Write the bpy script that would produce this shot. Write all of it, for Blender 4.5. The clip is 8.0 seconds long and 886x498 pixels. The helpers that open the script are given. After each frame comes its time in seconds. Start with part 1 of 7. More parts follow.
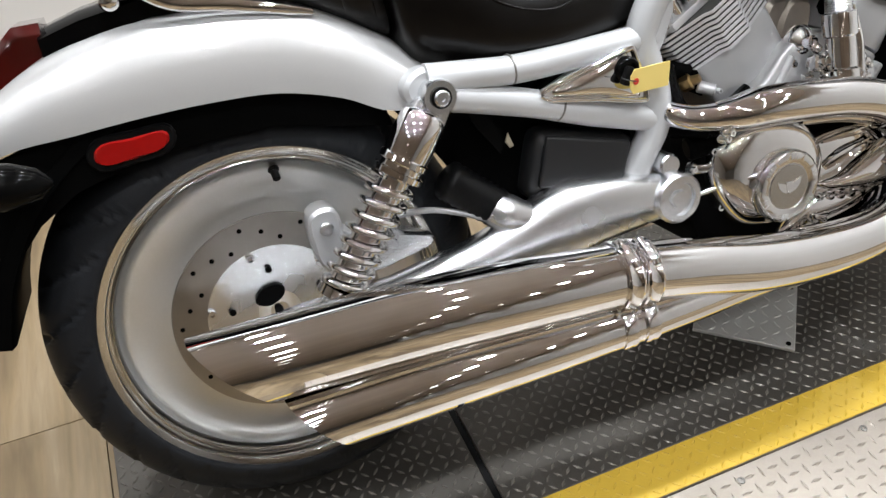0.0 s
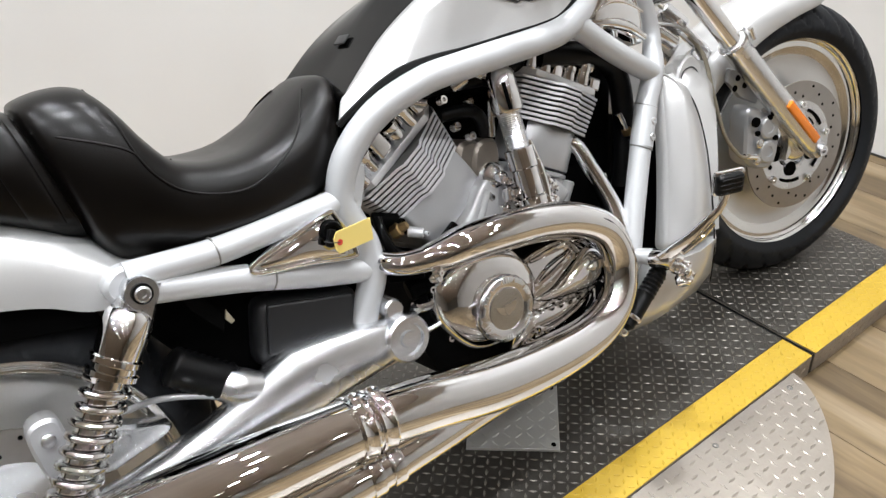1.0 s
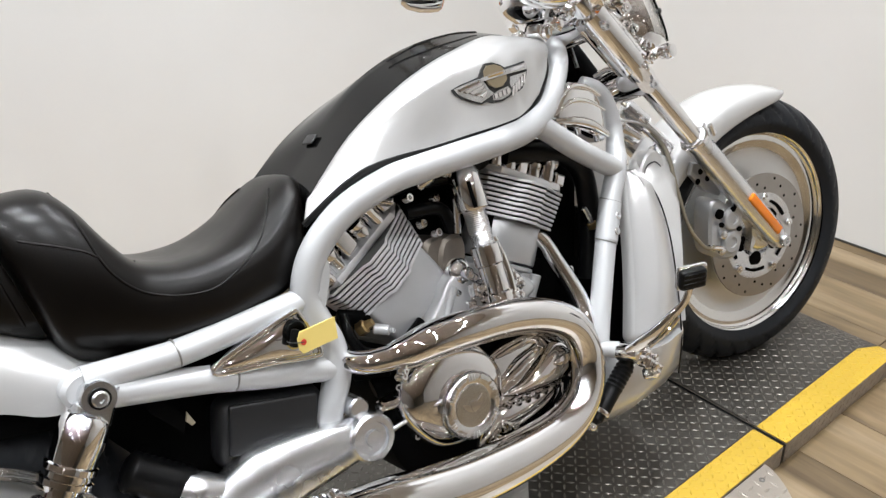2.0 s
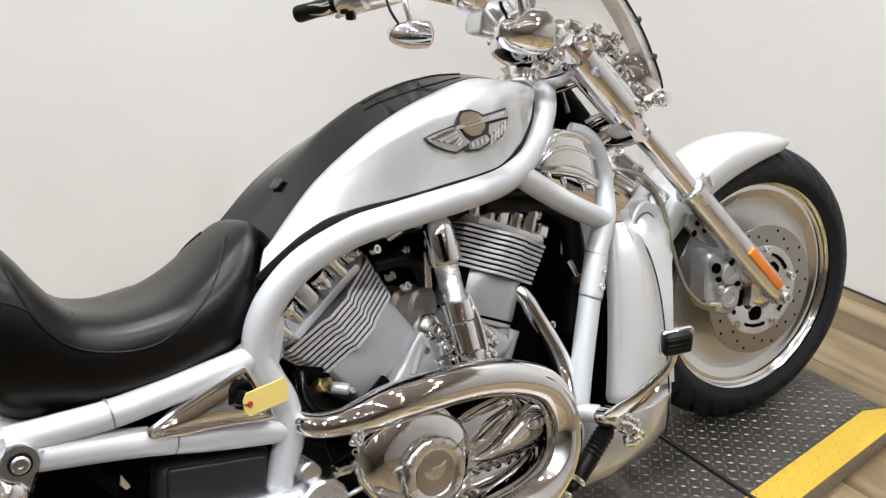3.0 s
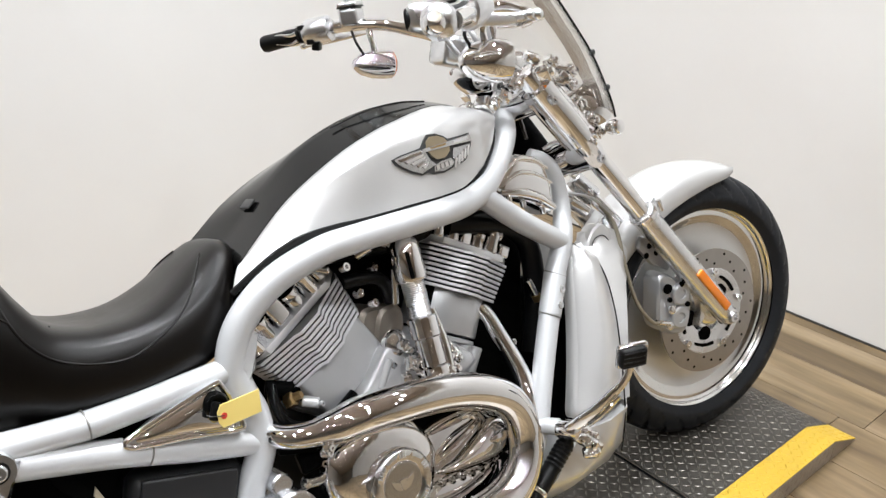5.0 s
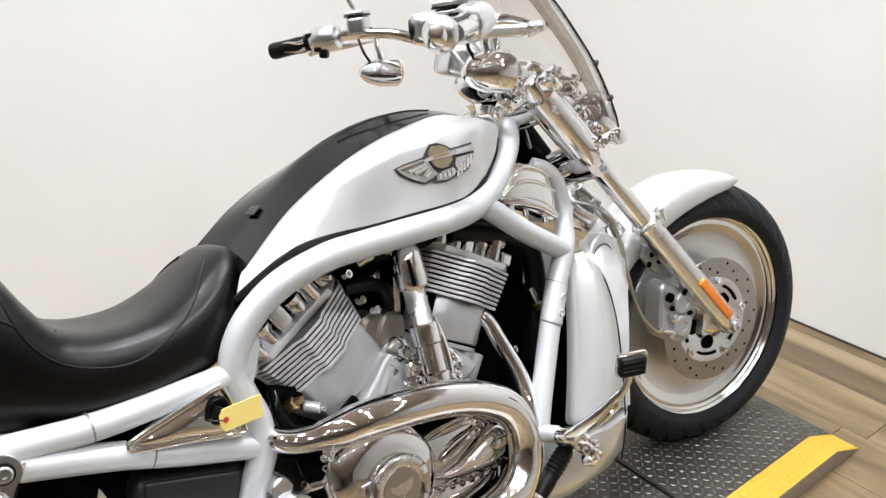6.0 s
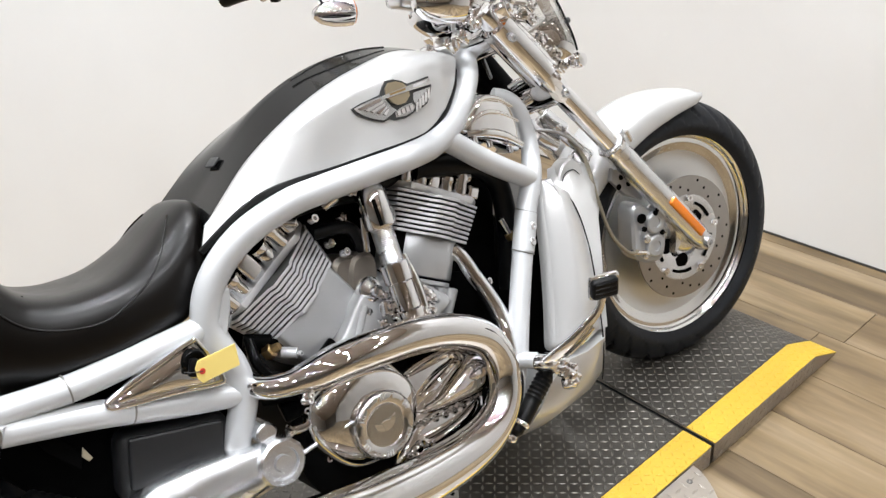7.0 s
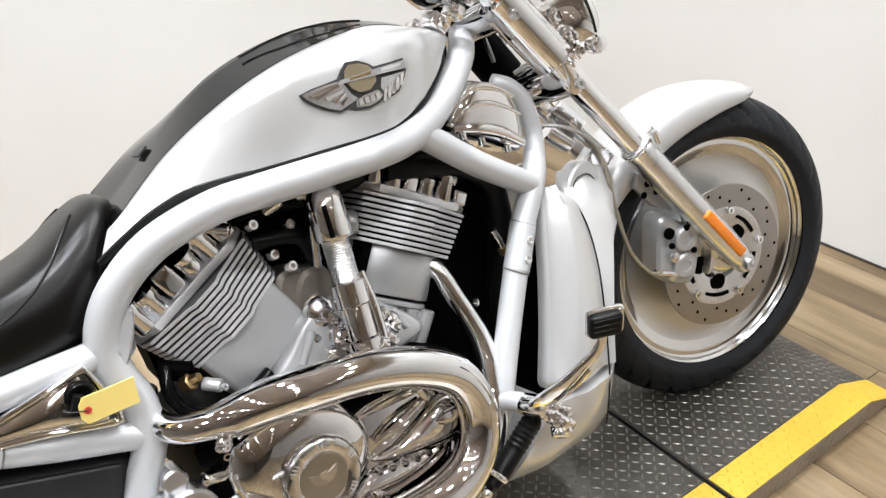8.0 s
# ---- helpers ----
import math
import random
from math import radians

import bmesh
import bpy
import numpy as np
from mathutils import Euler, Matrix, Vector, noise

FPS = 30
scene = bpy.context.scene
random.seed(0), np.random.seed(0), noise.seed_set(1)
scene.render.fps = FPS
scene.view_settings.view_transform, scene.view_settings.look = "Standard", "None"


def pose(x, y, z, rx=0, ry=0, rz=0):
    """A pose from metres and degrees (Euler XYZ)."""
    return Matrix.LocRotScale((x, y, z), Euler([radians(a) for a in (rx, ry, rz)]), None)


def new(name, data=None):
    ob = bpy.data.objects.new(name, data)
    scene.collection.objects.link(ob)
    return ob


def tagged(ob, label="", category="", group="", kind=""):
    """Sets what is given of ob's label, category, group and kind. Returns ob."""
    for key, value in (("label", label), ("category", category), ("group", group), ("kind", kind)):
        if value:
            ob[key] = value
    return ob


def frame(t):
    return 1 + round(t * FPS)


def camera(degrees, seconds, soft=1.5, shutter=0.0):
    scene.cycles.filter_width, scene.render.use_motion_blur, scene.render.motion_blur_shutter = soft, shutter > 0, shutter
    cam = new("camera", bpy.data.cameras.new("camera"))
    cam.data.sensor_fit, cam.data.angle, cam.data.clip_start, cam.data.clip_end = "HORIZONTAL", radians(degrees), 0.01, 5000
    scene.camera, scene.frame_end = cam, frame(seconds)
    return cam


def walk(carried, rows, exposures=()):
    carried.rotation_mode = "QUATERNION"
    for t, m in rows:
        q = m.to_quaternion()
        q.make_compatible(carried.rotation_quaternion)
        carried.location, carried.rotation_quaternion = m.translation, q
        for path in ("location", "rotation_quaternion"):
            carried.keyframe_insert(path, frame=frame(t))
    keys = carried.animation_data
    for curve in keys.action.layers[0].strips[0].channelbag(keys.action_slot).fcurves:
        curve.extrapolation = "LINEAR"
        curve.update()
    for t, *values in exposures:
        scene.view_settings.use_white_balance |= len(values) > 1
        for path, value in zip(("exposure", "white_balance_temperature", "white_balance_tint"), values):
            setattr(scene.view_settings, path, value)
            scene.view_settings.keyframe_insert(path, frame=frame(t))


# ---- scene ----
# camera and walk
cam = camera(56.7, 8.0, soft=1.4)
ROWS = [
    (0.0, -0.0780, -0.8208, 1.1327, 49.44, 2.05, -22.61),
    (0.2, -0.0344, -0.8379, 1.1528, 51.77, 2.88, -26.50),
    (0.5, 0.0196, -0.8658, 1.1835, 53.66, 1.56, -32.30),
    (0.7, 0.0480, -0.8827, 1.1963, 54.36, 0.77, -35.16),
    (1.0, 0.0669, -0.8886, 1.2086, 56.28, 3.11, -37.58),
    (1.2, 0.0786, -0.9007, 1.2141, 58.08, 3.20, -38.57),
    (1.5, 0.0879, -0.9010, 1.2360, 59.65, 3.72, -39.26),
    (1.8, 0.0909, -0.9033, 1.2367, 60.56, 3.57, -38.81),
    (2.0, 0.0952, -0.8956, 1.2415, 61.40, 2.56, -38.75),
    (2.2, 0.1236, -0.8926, 1.2573, 62.14, 1.70, -38.17),
    (3.3, 0.2316, -0.8695, 1.2594, 62.45, 1.61, -36.24),
    (3.5, 0.2346, -0.8700, 1.2598, 62.28, 1.94, -36.73),
    (4.0, 0.1972, -0.8857, 1.2650, 63.87, 1.12, -37.18),
    (4.5, 0.1669, -0.9022, 1.2588, 64.79, -0.12, -38.34),
    (4.7, 0.1639, -0.9053, 1.2562, 65.09, 0.07, -39.47),
    (5.8, 0.1651, -0.9169, 1.2686, 64.76, 0.19, -39.24),
    (6.0, 0.1696, -0.9247, 1.2732, 65.16, -0.12, -38.49),
    (6.5, 0.1692, -0.9250, 1.2753, 65.75, 1.01, -38.87),
    (6.8, 0.1705, -0.9398, 1.2691, 64.98, 2.93, -41.18),
    (7.0, 0.1913, -0.9495, 1.2618, 61.10, 3.47, -41.32),
    (7.2, 0.2555, -0.9552, 1.2570, 59.66, 2.59, -39.90),
    (7.5, 0.3506, -0.9577, 1.2558, 62.36, 2.30, -36.99),
    (7.7, 0.3931, -0.9296, 1.2371, 60.25, 4.17, -37.25),
    (8.0, 0.4450, -0.8495, 1.1968, 59.57, 2.89, -36.09),
]
walk(cam, [(t, pose(x, y, z, rx, ry, rz)) for t, x, y, z, rx, ry, rz in ROWS],
     exposures=[(0.0, -0.12), (0.5, -0.04), (2.2, -0.06), (3.3, -0.03), (4.7, 0.02), (6.0, 0.14), (7.5, 0.14), (8.0, 0.2)])

# ---- light ----
world = bpy.data.worlds.new("world")
scene.world = world
world.use_nodes = True
world.node_tree.nodes["Background"].inputs[0].default_value = (0.97, 0.98, 1.0, 1)
world.node_tree.nodes["Background"].inputs[1].default_value = 0.015

CEILING_Z = 2.75
LAMP_X = (-1.9, -0.9, 0.1, 1.1, 2.0)
LAMP_Y = (-15.5, -12.0, -9.2, -7.0, -5.2, -3.9, -2.8, -1.8, -0.8, 0.2, 1.1)
LAMP_SHARE = {-1.9: 0.4, -0.9: 0.75, 2.0: 0.9}
LAMP_WATTS = {-15.5: 9.0, -12.0: 6.0, -9.2: 5.0, -7.0: 4.5, -5.2: 4.5, -3.9: 4.5, -2.8: 5.0, -1.8: 6.0, -0.8: 8.5, 0.2: 13.0, 1.1: 10.5}


def lamp(x, y):
    data = bpy.data.lights.new("ceiling_lamp_light", "AREA")
    data.shape, data.size, data.energy, data.color = "DISK", 0.095, LAMP_WATTS[y] * LAMP_SHARE.get(x, 1.0), (0.925, 0.962, 1.0)
    data.spread = radians(118)
    ob = new("ceiling_lamp_light", data)
    ob.matrix_world = pose(x, y, CEILING_Z - 0.07)
    return ob


# ---- materials ----
def material(name, base, rough=0.5, metal=0.0, coat=0.0, mottle=0.0, scale=6.0, fine=0.0, fine_scale=180.0,
             bump=0.0, bump_scale=250.0, rough_vary=0.0, tint=None, per_piece=0.0, ior=0.0, spun=0.0):
    """Principled surface with variation at two scales, and a fine relief."""
    m = bpy.data.materials.new(name)
    m.use_nodes = True
    nt = m.node_tree
    b = nt.nodes["Principled BSDF"]
    b.inputs["Base Color"].default_value = (*base, 1)
    b.inputs["Roughness"].default_value, b.inputs["Metallic"].default_value = rough, metal
    b.inputs["Coat Weight"].default_value = coat
    b.inputs["Coat Roughness"].default_value = 0.04
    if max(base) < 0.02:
        b.inputs["Specular IOR Level"].default_value = {"engine_black_and_gap_shade": 0.02, "tyre_rubber": 0.15, "satin_black_box": 0.4}.get(name, 0.18)
    if ior:
        b.inputs["IOR"].default_value, b.inputs["Specular IOR Level"].default_value = ior, 0.5
    if spun:
        b.inputs["Anisotropic"].default_value = spun
        tangent = nt.nodes.new("ShaderNodeTangent")
        tangent.direction_type, tangent.axis = "RADIAL", "Y"
        nt.links.new(tangent.outputs[0], b.inputs["Tangent"])
    co = nt.nodes.new("ShaderNodeTexCoord").outputs["Object"]

    def noise_at(size, detail=4.0):
        n = nt.nodes.new("ShaderNodeTexNoise")
        n.inputs["Scale"].default_value, n.inputs["Detail"].default_value = size, detail
        nt.links.new(co, n.inputs["Vector"])
        return n.outputs["Fac"]

    def blend(fac, a, c):
        x = nt.nodes.new("ShaderNodeMix")
        x.data_type = "RGBA"
        nt.links.new(fac, x.inputs[0])
        for socket, v in ((x.inputs[6], a), (x.inputs[7], c)):
            if isinstance(v, tuple):
                socket.default_value = (*v, 1)
            else:
                nt.links.new(v, socket)
        return x.outputs[2]

    col = None
    if mottle:
        other = tint or tuple(v * (1 - mottle) for v in base)
        col = blend(noise_at(scale), base, other)
    if fine:
        col = blend(noise_at(fine_scale, 2.0), col or base, tuple(v * (1 - fine) for v in base))
    if per_piece:
        info = nt.nodes.new("ShaderNodeObjectInfo").outputs["Random"]
        col = blend(info, col or base, tuple(v * (1 - per_piece) for v in base))
    if col:
        nt.links.new(col, b.inputs["Base Color"])
    if rough_vary:
        r = nt.nodes.new("ShaderNodeMapRange")
        r.inputs[3].default_value, r.inputs[4].default_value = rough - rough_vary, rough + rough_vary
        nt.links.new(noise_at(scale * 2.3), r.inputs[0])
        nt.links.new(r.outputs[0], b.inputs["Roughness"])
    if bump:
        bp = nt.nodes.new("ShaderNodeBump")
        bp.inputs["Strength"].default_value, bp.inputs["Distance"].default_value = bump, 0.001
        nt.links.new(noise_at(bump_scale, 3.0), bp.inputs["Height"])
        nt.links.new(bp.outputs[0], b.inputs["Normal"])
    return m


CHROME = material("chrome", (0.90, 0.90, 0.91), 0.022, 1.0, rough_vary=0.010, scale=9)
BRUSHED = material("polished_aluminium", (0.80, 0.81, 0.83), 0.27, 1.0, mottle=0.05, scale=3, rough_vary=0.04)
RIM = material("machined_rim", (0.76, 0.755, 0.74), 0.36, 0.9, fine=0.06, fine_scale=240, rough_vary=0.03, scale=5, spun=0.7)
LIP = material("polished_rim_lip", (0.80, 0.80, 0.79), 0.13, 1.0, rough_vary=0.04, scale=9)
DISC_STEEL = material("brake_steel", (0.47, 0.445, 0.415), 0.34, 1.0, mottle=0.25, scale=30, rough_vary=0.08)
PAINT = material("silver_paint", (0.60, 0.595, 0.59), 0.32, 0.36, coat=0.6, fine=0.12, fine_scale=900, mottle=0.06, scale=5)
FRAME_PAINT = material("frame_silver", (0.55, 0.555, 0.565), 0.44, 0.25, coat=0.12, fine=0.1, fine_scale=700, mottle=0.08, scale=9, rough_vary=0.06)
GLOSS_BLACK = material("gloss_black_paint", (0.003, 0.003, 0.003), 0.10, 0.0, mottle=0.3, scale=8, ior=1.17)
LEATHER = material("black_leather", (0.0030, 0.0023, 0.0019), 0.31, mottle=0.3, scale=14, bump=0.10, bump_scale=420, rough_vary=0.05, ior=1.32)
RUBBER = material("tyre_rubber", (0.011, 0.0118, 0.0135), 0.5, mottle=0.35, scale=14, tint=(0.016, 0.017, 0.0195), bump=0.25, bump_scale=300)
BOX = material("satin_black_box", (0.017, 0.017, 0.018), 0.4, mottle=0.3, scale=20, bump=0.2, bump_scale=500)
PLASTIC = material("black_plastic", (0.004, 0.004, 0.0042), 0.34, mottle=0.3, scale=20, bump=0.2, bump_scale=500)
# near-black for black parts and for fillers that paint shade into gaps
DARK = material("engine_black_and_gap_shade", (0.0018, 0.0018, 0.0018), 0.55, mottle=0.4, scale=25)
CAST = material("cast_aluminium", (0.49, 0.492, 0.498), 0.34, 0.5, mottle=0.15, scale=22, bump=0.2, bump_scale=350, rough_vary=0.08)
FIN = material("machined_fin", (0.70, 0.70, 0.71), 0.40, 0.5, mottle=0.06, scale=20)
AMBER = material("amber_plastic", (0.85, 0.225, 0.009), 0.22, coat=0.6, mottle=0.2, scale=60)
RED = material("red_plastic", (0.30, 0.006, 0.005), 0.16, coat=0.8, mottle=0.3, scale=40)
TAIL_RED = material("smoked_red_lens", (0.05, 0.0015, 0.0015), 0.14, coat=0.8, mottle=0.3, scale=40)
TAG = material("yellow_card", (0.85, 0.66, 0.20), 0.7, mottle=0.1, scale=30, fine=0.06)
INK = material("dark_ink", (0.03, 0.03, 0.03), 0.6)
RED_INK = material("red_eyelet", (0.6, 0.05, 0.03), 0.5)
GOLD = material("tan_gold_enamel", (0.42, 0.35, 0.24), 0.3, 0.6, mottle=0.15, scale=60)
BADGE = material("badge_silver", (0.72, 0.72, 0.73), 0.24, 0.9, mottle=0.3, scale=160, rough_vary=0.08)
PALE = material("pale_floor_patch", (0.33, 0.28, 0.20), 0.6, mottle=0.1, scale=40)
BRONZE = material("dull_intake_alloy", (0.27, 0.26, 0.245), 0.42, 0.7, mottle=0.3, scale=40)
INTAKE = material("brown_intake_alloy", (0.27, 0.235, 0.20), 0.38, 0.6, mottle=0.3, scale=30)
FIN_FACE = material("dark_fin_face", (0.11, 0.108, 0.105), 0.6, 0.3, mottle=0.3, scale=30)
BRASS = material("brass_fitting", (0.6, 0.42, 0.2), 0.3, 1.0, mottle=0.2, scale=60)
TREAD = material("worn_tread_steel", (0.15, 0.137, 0.12), 0.42, 0.6, mottle=0.6, scale=7, tint=(0.035, 0.031, 0.027), fine=0.5, fine_scale=120, rough_vary=0.14, bump=0.4, bump_scale=160)
TREAD_LUG = material("worn_tread_lug", (0.29, 0.27, 0.24), 0.46, 0.8, mottle=0.65, scale=16, tint=(0.05, 0.046, 0.04), rough_vary=0.1)
TREAD_ALU = material("tread_aluminium", (0.47, 0.42, 0.365), 0.36, 0.75, mottle=0.45, scale=6, fine=0.15, fine_scale=150, rough_vary=0.12, bump=0.25, bump_scale=160)
HATCH = material("bright_tread_plate", (0.62, 0.61, 0.58), 0.4, 0.35, mottle=0.3, scale=9, fine=0.15, fine_scale=150, rough_vary=0.1, bump=0.2, bump_scale=160)
YELLOW = material("yellow_safety_paint", (0.63, 0.415, 0.038), 0.5, mottle=0.22, scale=9, tint=(0.46, 0.29, 0.025), fine=0.18, fine_scale=110, bump=0.25, bump_scale=200)
WALL = material("white_wall_paint", (0.83, 0.832, 0.825), 0.55, mottle=0.1, scale=1.3, tint=(0.73, 0.705, 0.68), bump=0.08, bump_scale=120)
BEIGE = material("pale_shop_wall", (0.58, 0.575, 0.565), 0.7, mottle=0.25, scale=0.9)
CEIL = material("shop_ceiling", (0.64, 0.57, 0.52), 0.8, mottle=0.3, scale=1.1)
TRIM = material("dark_base_gap", (0.05, 0.045, 0.04), 0.7, mottle=0.2, scale=9)


def wood_material():
    m = material("wood_plank", (0.5, 0.36, 0.2), 0.42)
    nt = m.node_tree
    b = nt.nodes["Principled BSDF"]
    tc = nt.nodes.new("ShaderNodeTexCoord")
    info = nt.nodes.new("ShaderNodeObjectInfo")
    shift = nt.nodes.new("ShaderNodeVectorMath")
    shift.operation = "MULTIPLY_ADD"
    nt.links.new(info.outputs["Random"], shift.inputs[0])
    shift.inputs[1].default_value = (37, 61, 0)
    nt.links.new(tc.outputs["Object"], shift.inputs[2])
    stretch = nt.nodes.new("ShaderNodeVectorMath")
    stretch.operation = "MULTIPLY"
    nt.links.new(shift.outputs[0], stretch.inputs[0])
    stretch.inputs[1].default_value = (1.0, 0.12, 1.0)
    facs = []
    for size, detail in ((9.0, 6.0), (60.0, 3.0)):
        n = nt.nodes.new("ShaderNodeTexNoise")
        n.inputs["Scale"].default_value, n.inputs["Detail"].default_value, n.inputs["Distortion"].default_value = size, detail, 0.9
        nt.links.new(stretch.outputs[0], n.inputs["Vector"])
        facs.append(n.outputs["Fac"])
    ramp = nt.nodes.new("ShaderNodeValToRGB")
    e = ramp.color_ramp.elements
    e[0].position, e[0].color = 0.30, (0.105, 0.069, 0.034, 1)
    e[1].position, e[1].color = 0.72, (0.42, 0.325, 0.21, 1)
    mid = e.new(0.5)
    mid.color = (0.28, 0.20, 0.108, 1)
    nt.links.new(facs[0], ramp.inputs[0])
    dark = nt.nodes.new("ShaderNodeMix")
    dark.data_type, dark.blend_type = "RGBA", "MULTIPLY"
    dark.inputs[0].default_value = 0.45
    nt.links.new(ramp.outputs[0], dark.inputs[6])
    nt.links.new(facs[1], dark.inputs[7])
    tone = nt.nodes.new("ShaderNodeMix")
    tone.data_type, tone.blend_type = "RGBA", "MULTIPLY"
    nt.links.new(info.outputs["Random"], tone.inputs[0])
    nt.links.new(dark.outputs[2], tone.inputs[6])
    tone.inputs[7].default_value = (0.74, 0.70, 0.66, 1)
    nt.links.new(tone.outputs[2], b.inputs["Base Color"])
    bp = nt.nodes.new("ShaderNodeBump")
    bp.inputs["Strength"].default_value, bp.inputs["Distance"].default_value = 0.25, 0.001
    nt.links.new(facs[1], bp.inputs["Height"])
    nt.links.new(bp.outputs[0], b.inputs["Normal"])
    return m


WOOD = wood_material()


def glass_material(name, tint, ior=1.45):
    m = bpy.data.materials.new(name)
    m.use_nodes = True
    b = m.node_tree.nodes["Principled BSDF"]
    b.inputs["Base Color"].default_value = (*tint, 1)
    b.inputs["Roughness"].default_value = 0.015
    b.inputs["Transmission Weight"].default_value = 1.0
    b.inputs["IOR"].default_value = ior
    return m


GLASS = glass_material("clear_windscreen", (0.93, 0.925, 0.91))
GRAZING_TINT = glass_material("grazing_tint_strip", (0.42, 0.38, 0.35), 1.06)


def lens_material():
    m = bpy.data.materials.new("lamp_glow")
    m.use_nodes = True
    b = m.node_tree.nodes["Principled BSDF"]
    b.inputs["Emission Color"].default_value = (1, 0.94, 0.85, 1)
    b.inputs["Emission Strength"].default_value = 6.0
    return m


LENS = lens_material()


# ---- geometry helpers ----
def finish(bm, sharp=38):
    bmesh.ops.recalc_face_normals(bm, faces=bm.faces)
    for f in bm.faces:
        f.smooth = True
    for e in bm.edges:
        if len(e.link_faces) == 2 and e.calc_face_angle(0) > radians(sharp):
            e.smooth = False


def part(name, bm, mat, parent=None, label="", sharp=38):
    finish(bm, sharp)
    me = bpy.data.meshes.new(name)
    bm.to_mesh(me)
    bm.free()
    me.materials.append(mat)
    ob = new(name, me)
    if parent:
        ob.parent = parent
    if label:
        tagged(ob, label)
    return ob


def spline(pts, n=6, closed=False):
    """Catmull-Rom through tuples of any length."""
    p = [np.array(q, float) for q in pts]
    out, m = [], len(p)
    for i in range(m if closed else m - 1):
        a, b, c, d = (p[(i - 1) % m], p[i], p[(i + 1) % m], p[(i + 2) % m]) if closed else (p[max(i - 1, 0)], p[i], p[i + 1], p[min(i + 2, m - 1)])
        for k in range(n):
            t = k / n
            out.append(0.5 * (2 * b + (c - a) * t + (2 * a - 5 * b + 4 * c - d) * t * t + (3 * b - a - 3 * c + d) * t ** 3))
    if not closed:
        out.append(p[-1])
    return out


def rings(bm, loops, closed=True, caps=True):
    """Skins a list of vertex loops of equal length."""
    vs = [[bm.verts.new(tuple(q)) for q in loop] for loop in loops]
    for a, b in zip(vs, vs[1:]):
        m = len(a)
        for i in range(m if closed else m - 1):
            j = (i + 1) % m
            bm.faces.new((a[i], a[j], b[j], b[i]))
    if caps and closed:
        bm.faces.new(vs[0][::-1])
        bm.faces.new(vs[-1])
    return vs


def sweep(bm, pts, segs=14, n=6, flat=1.0, caps=True, smooth=True):
    """A tube along points (x, y, z, radius)."""
    p = spline(pts, n) if smooth else [np.array(q, float) for q in pts]
    c = [Vector(q[:3]) for q in p]
    up, loops = None, []
    for i, q in enumerate(c):
        d = (c[min(i + 1, len(c) - 1)] - c[max(i - 1, 0)]).normalized()
        if up is None:
            up = d.orthogonal().normalized() if abs(d.y) > 0.9 else d.cross(Vector((0, 1, 0))).normalized()
        up = (up - d * up.dot(d)).normalized()
        side = d.cross(up)
        r = p[i][3]
        loops.append([q + (up * math.cos(a) + side * math.sin(a) * flat) * r for a in (2 * math.pi * k / segs for k in range(segs))])
    rings(bm, loops, True, caps)


def turned(bm, prof, at, axis=(0, 1, 0), segs=40, caps=True):
    """A body of revolution; prof: (radius, height along the axis)."""
    a = Vector(axis).normalized()
    u = a.orthogonal().normalized()
    v = a.cross(u)
    at = Vector(at)
    loops = []
    for r, h in prof:
        loops.append([at + a * h + (u * math.cos(t) + v * math.sin(t)) * max(r, 1e-4) for t in (2 * math.pi * k / segs for k in range(segs))])
    rings(bm, loops, True, caps)


def rod(bm, a, b, r0, r1=None, segs=16):
    a, b = Vector(a), Vector(b)
    r1 = r0 if r1 is None else r1
    l = (b - a).length
    e = min(0.18 * min(r0, r1), 0.2 * l)
    turned(bm, [(r0 - e, 0), (r0, e), (r1, l - e), (r1 - e, l)], a, b - a, segs)


def block(bm, m, size, bevel=0.004, segs=2):
    g = bmesh.ops.create_cube(bm, size=1.0, matrix=m @ Matrix.Diagonal((*size, 1)))
    es = list({e for v in g["verts"] for e in v.link_edges})
    if bevel:
        bmesh.ops.bevel(bm, geom=es, offset=bevel, segments=segs, affect="EDGES", profile=0.6)


def slab(bm, outline, y0, y1, bevel=0.003, m=Matrix()):
    """A plate with an outline in x and z, from y0 (outer) to y1."""
    inset = []
    k = len(outline)
    c = np.mean(np.array(outline), axis=0)
    for q in outline:
        d = np.array(q) - c
        inset.append(tuple(c + d * (1 - bevel / max(np.linalg.norm(d), 1e-6))))
    s = 1 if y1 > y0 else -1
    loops = [[m @ Vector((x, y0, z)) for x, z in inset], [m @ Vector((x, y0 + s * bevel, z)) for x, z in outline], [m @ Vector((x, y1, z)) for x, z in outline]]
    rings(bm, loops)


def ball(bm, at, r, scale=(1, 1, 1), segs=20):
    bmesh.ops.create_uvsphere(bm, u_segments=segs, v_segments=segs // 2, radius=r, matrix=Matrix.Translation(at) @ Matrix.Diagonal((*scale, 1)))


def fresh():
    return bmesh.new()


# ---- the room ----
FLOOR_Z = -0.055
WALL_X, WALL_Y = 2.505, 1.62
ROOM_X0, ROOM_Y0 = -4.2, -19.0


def structure(name, mat, lo, hi, label, category):
    bm = fresh()
    block(bm, Matrix.Translation([(a + b) / 2 for a, b in zip(lo, hi)]), [b - a for a, b in zip(lo, hi)], 0)
    return tagged(part(name, bm, mat), label, category, kind="structure")


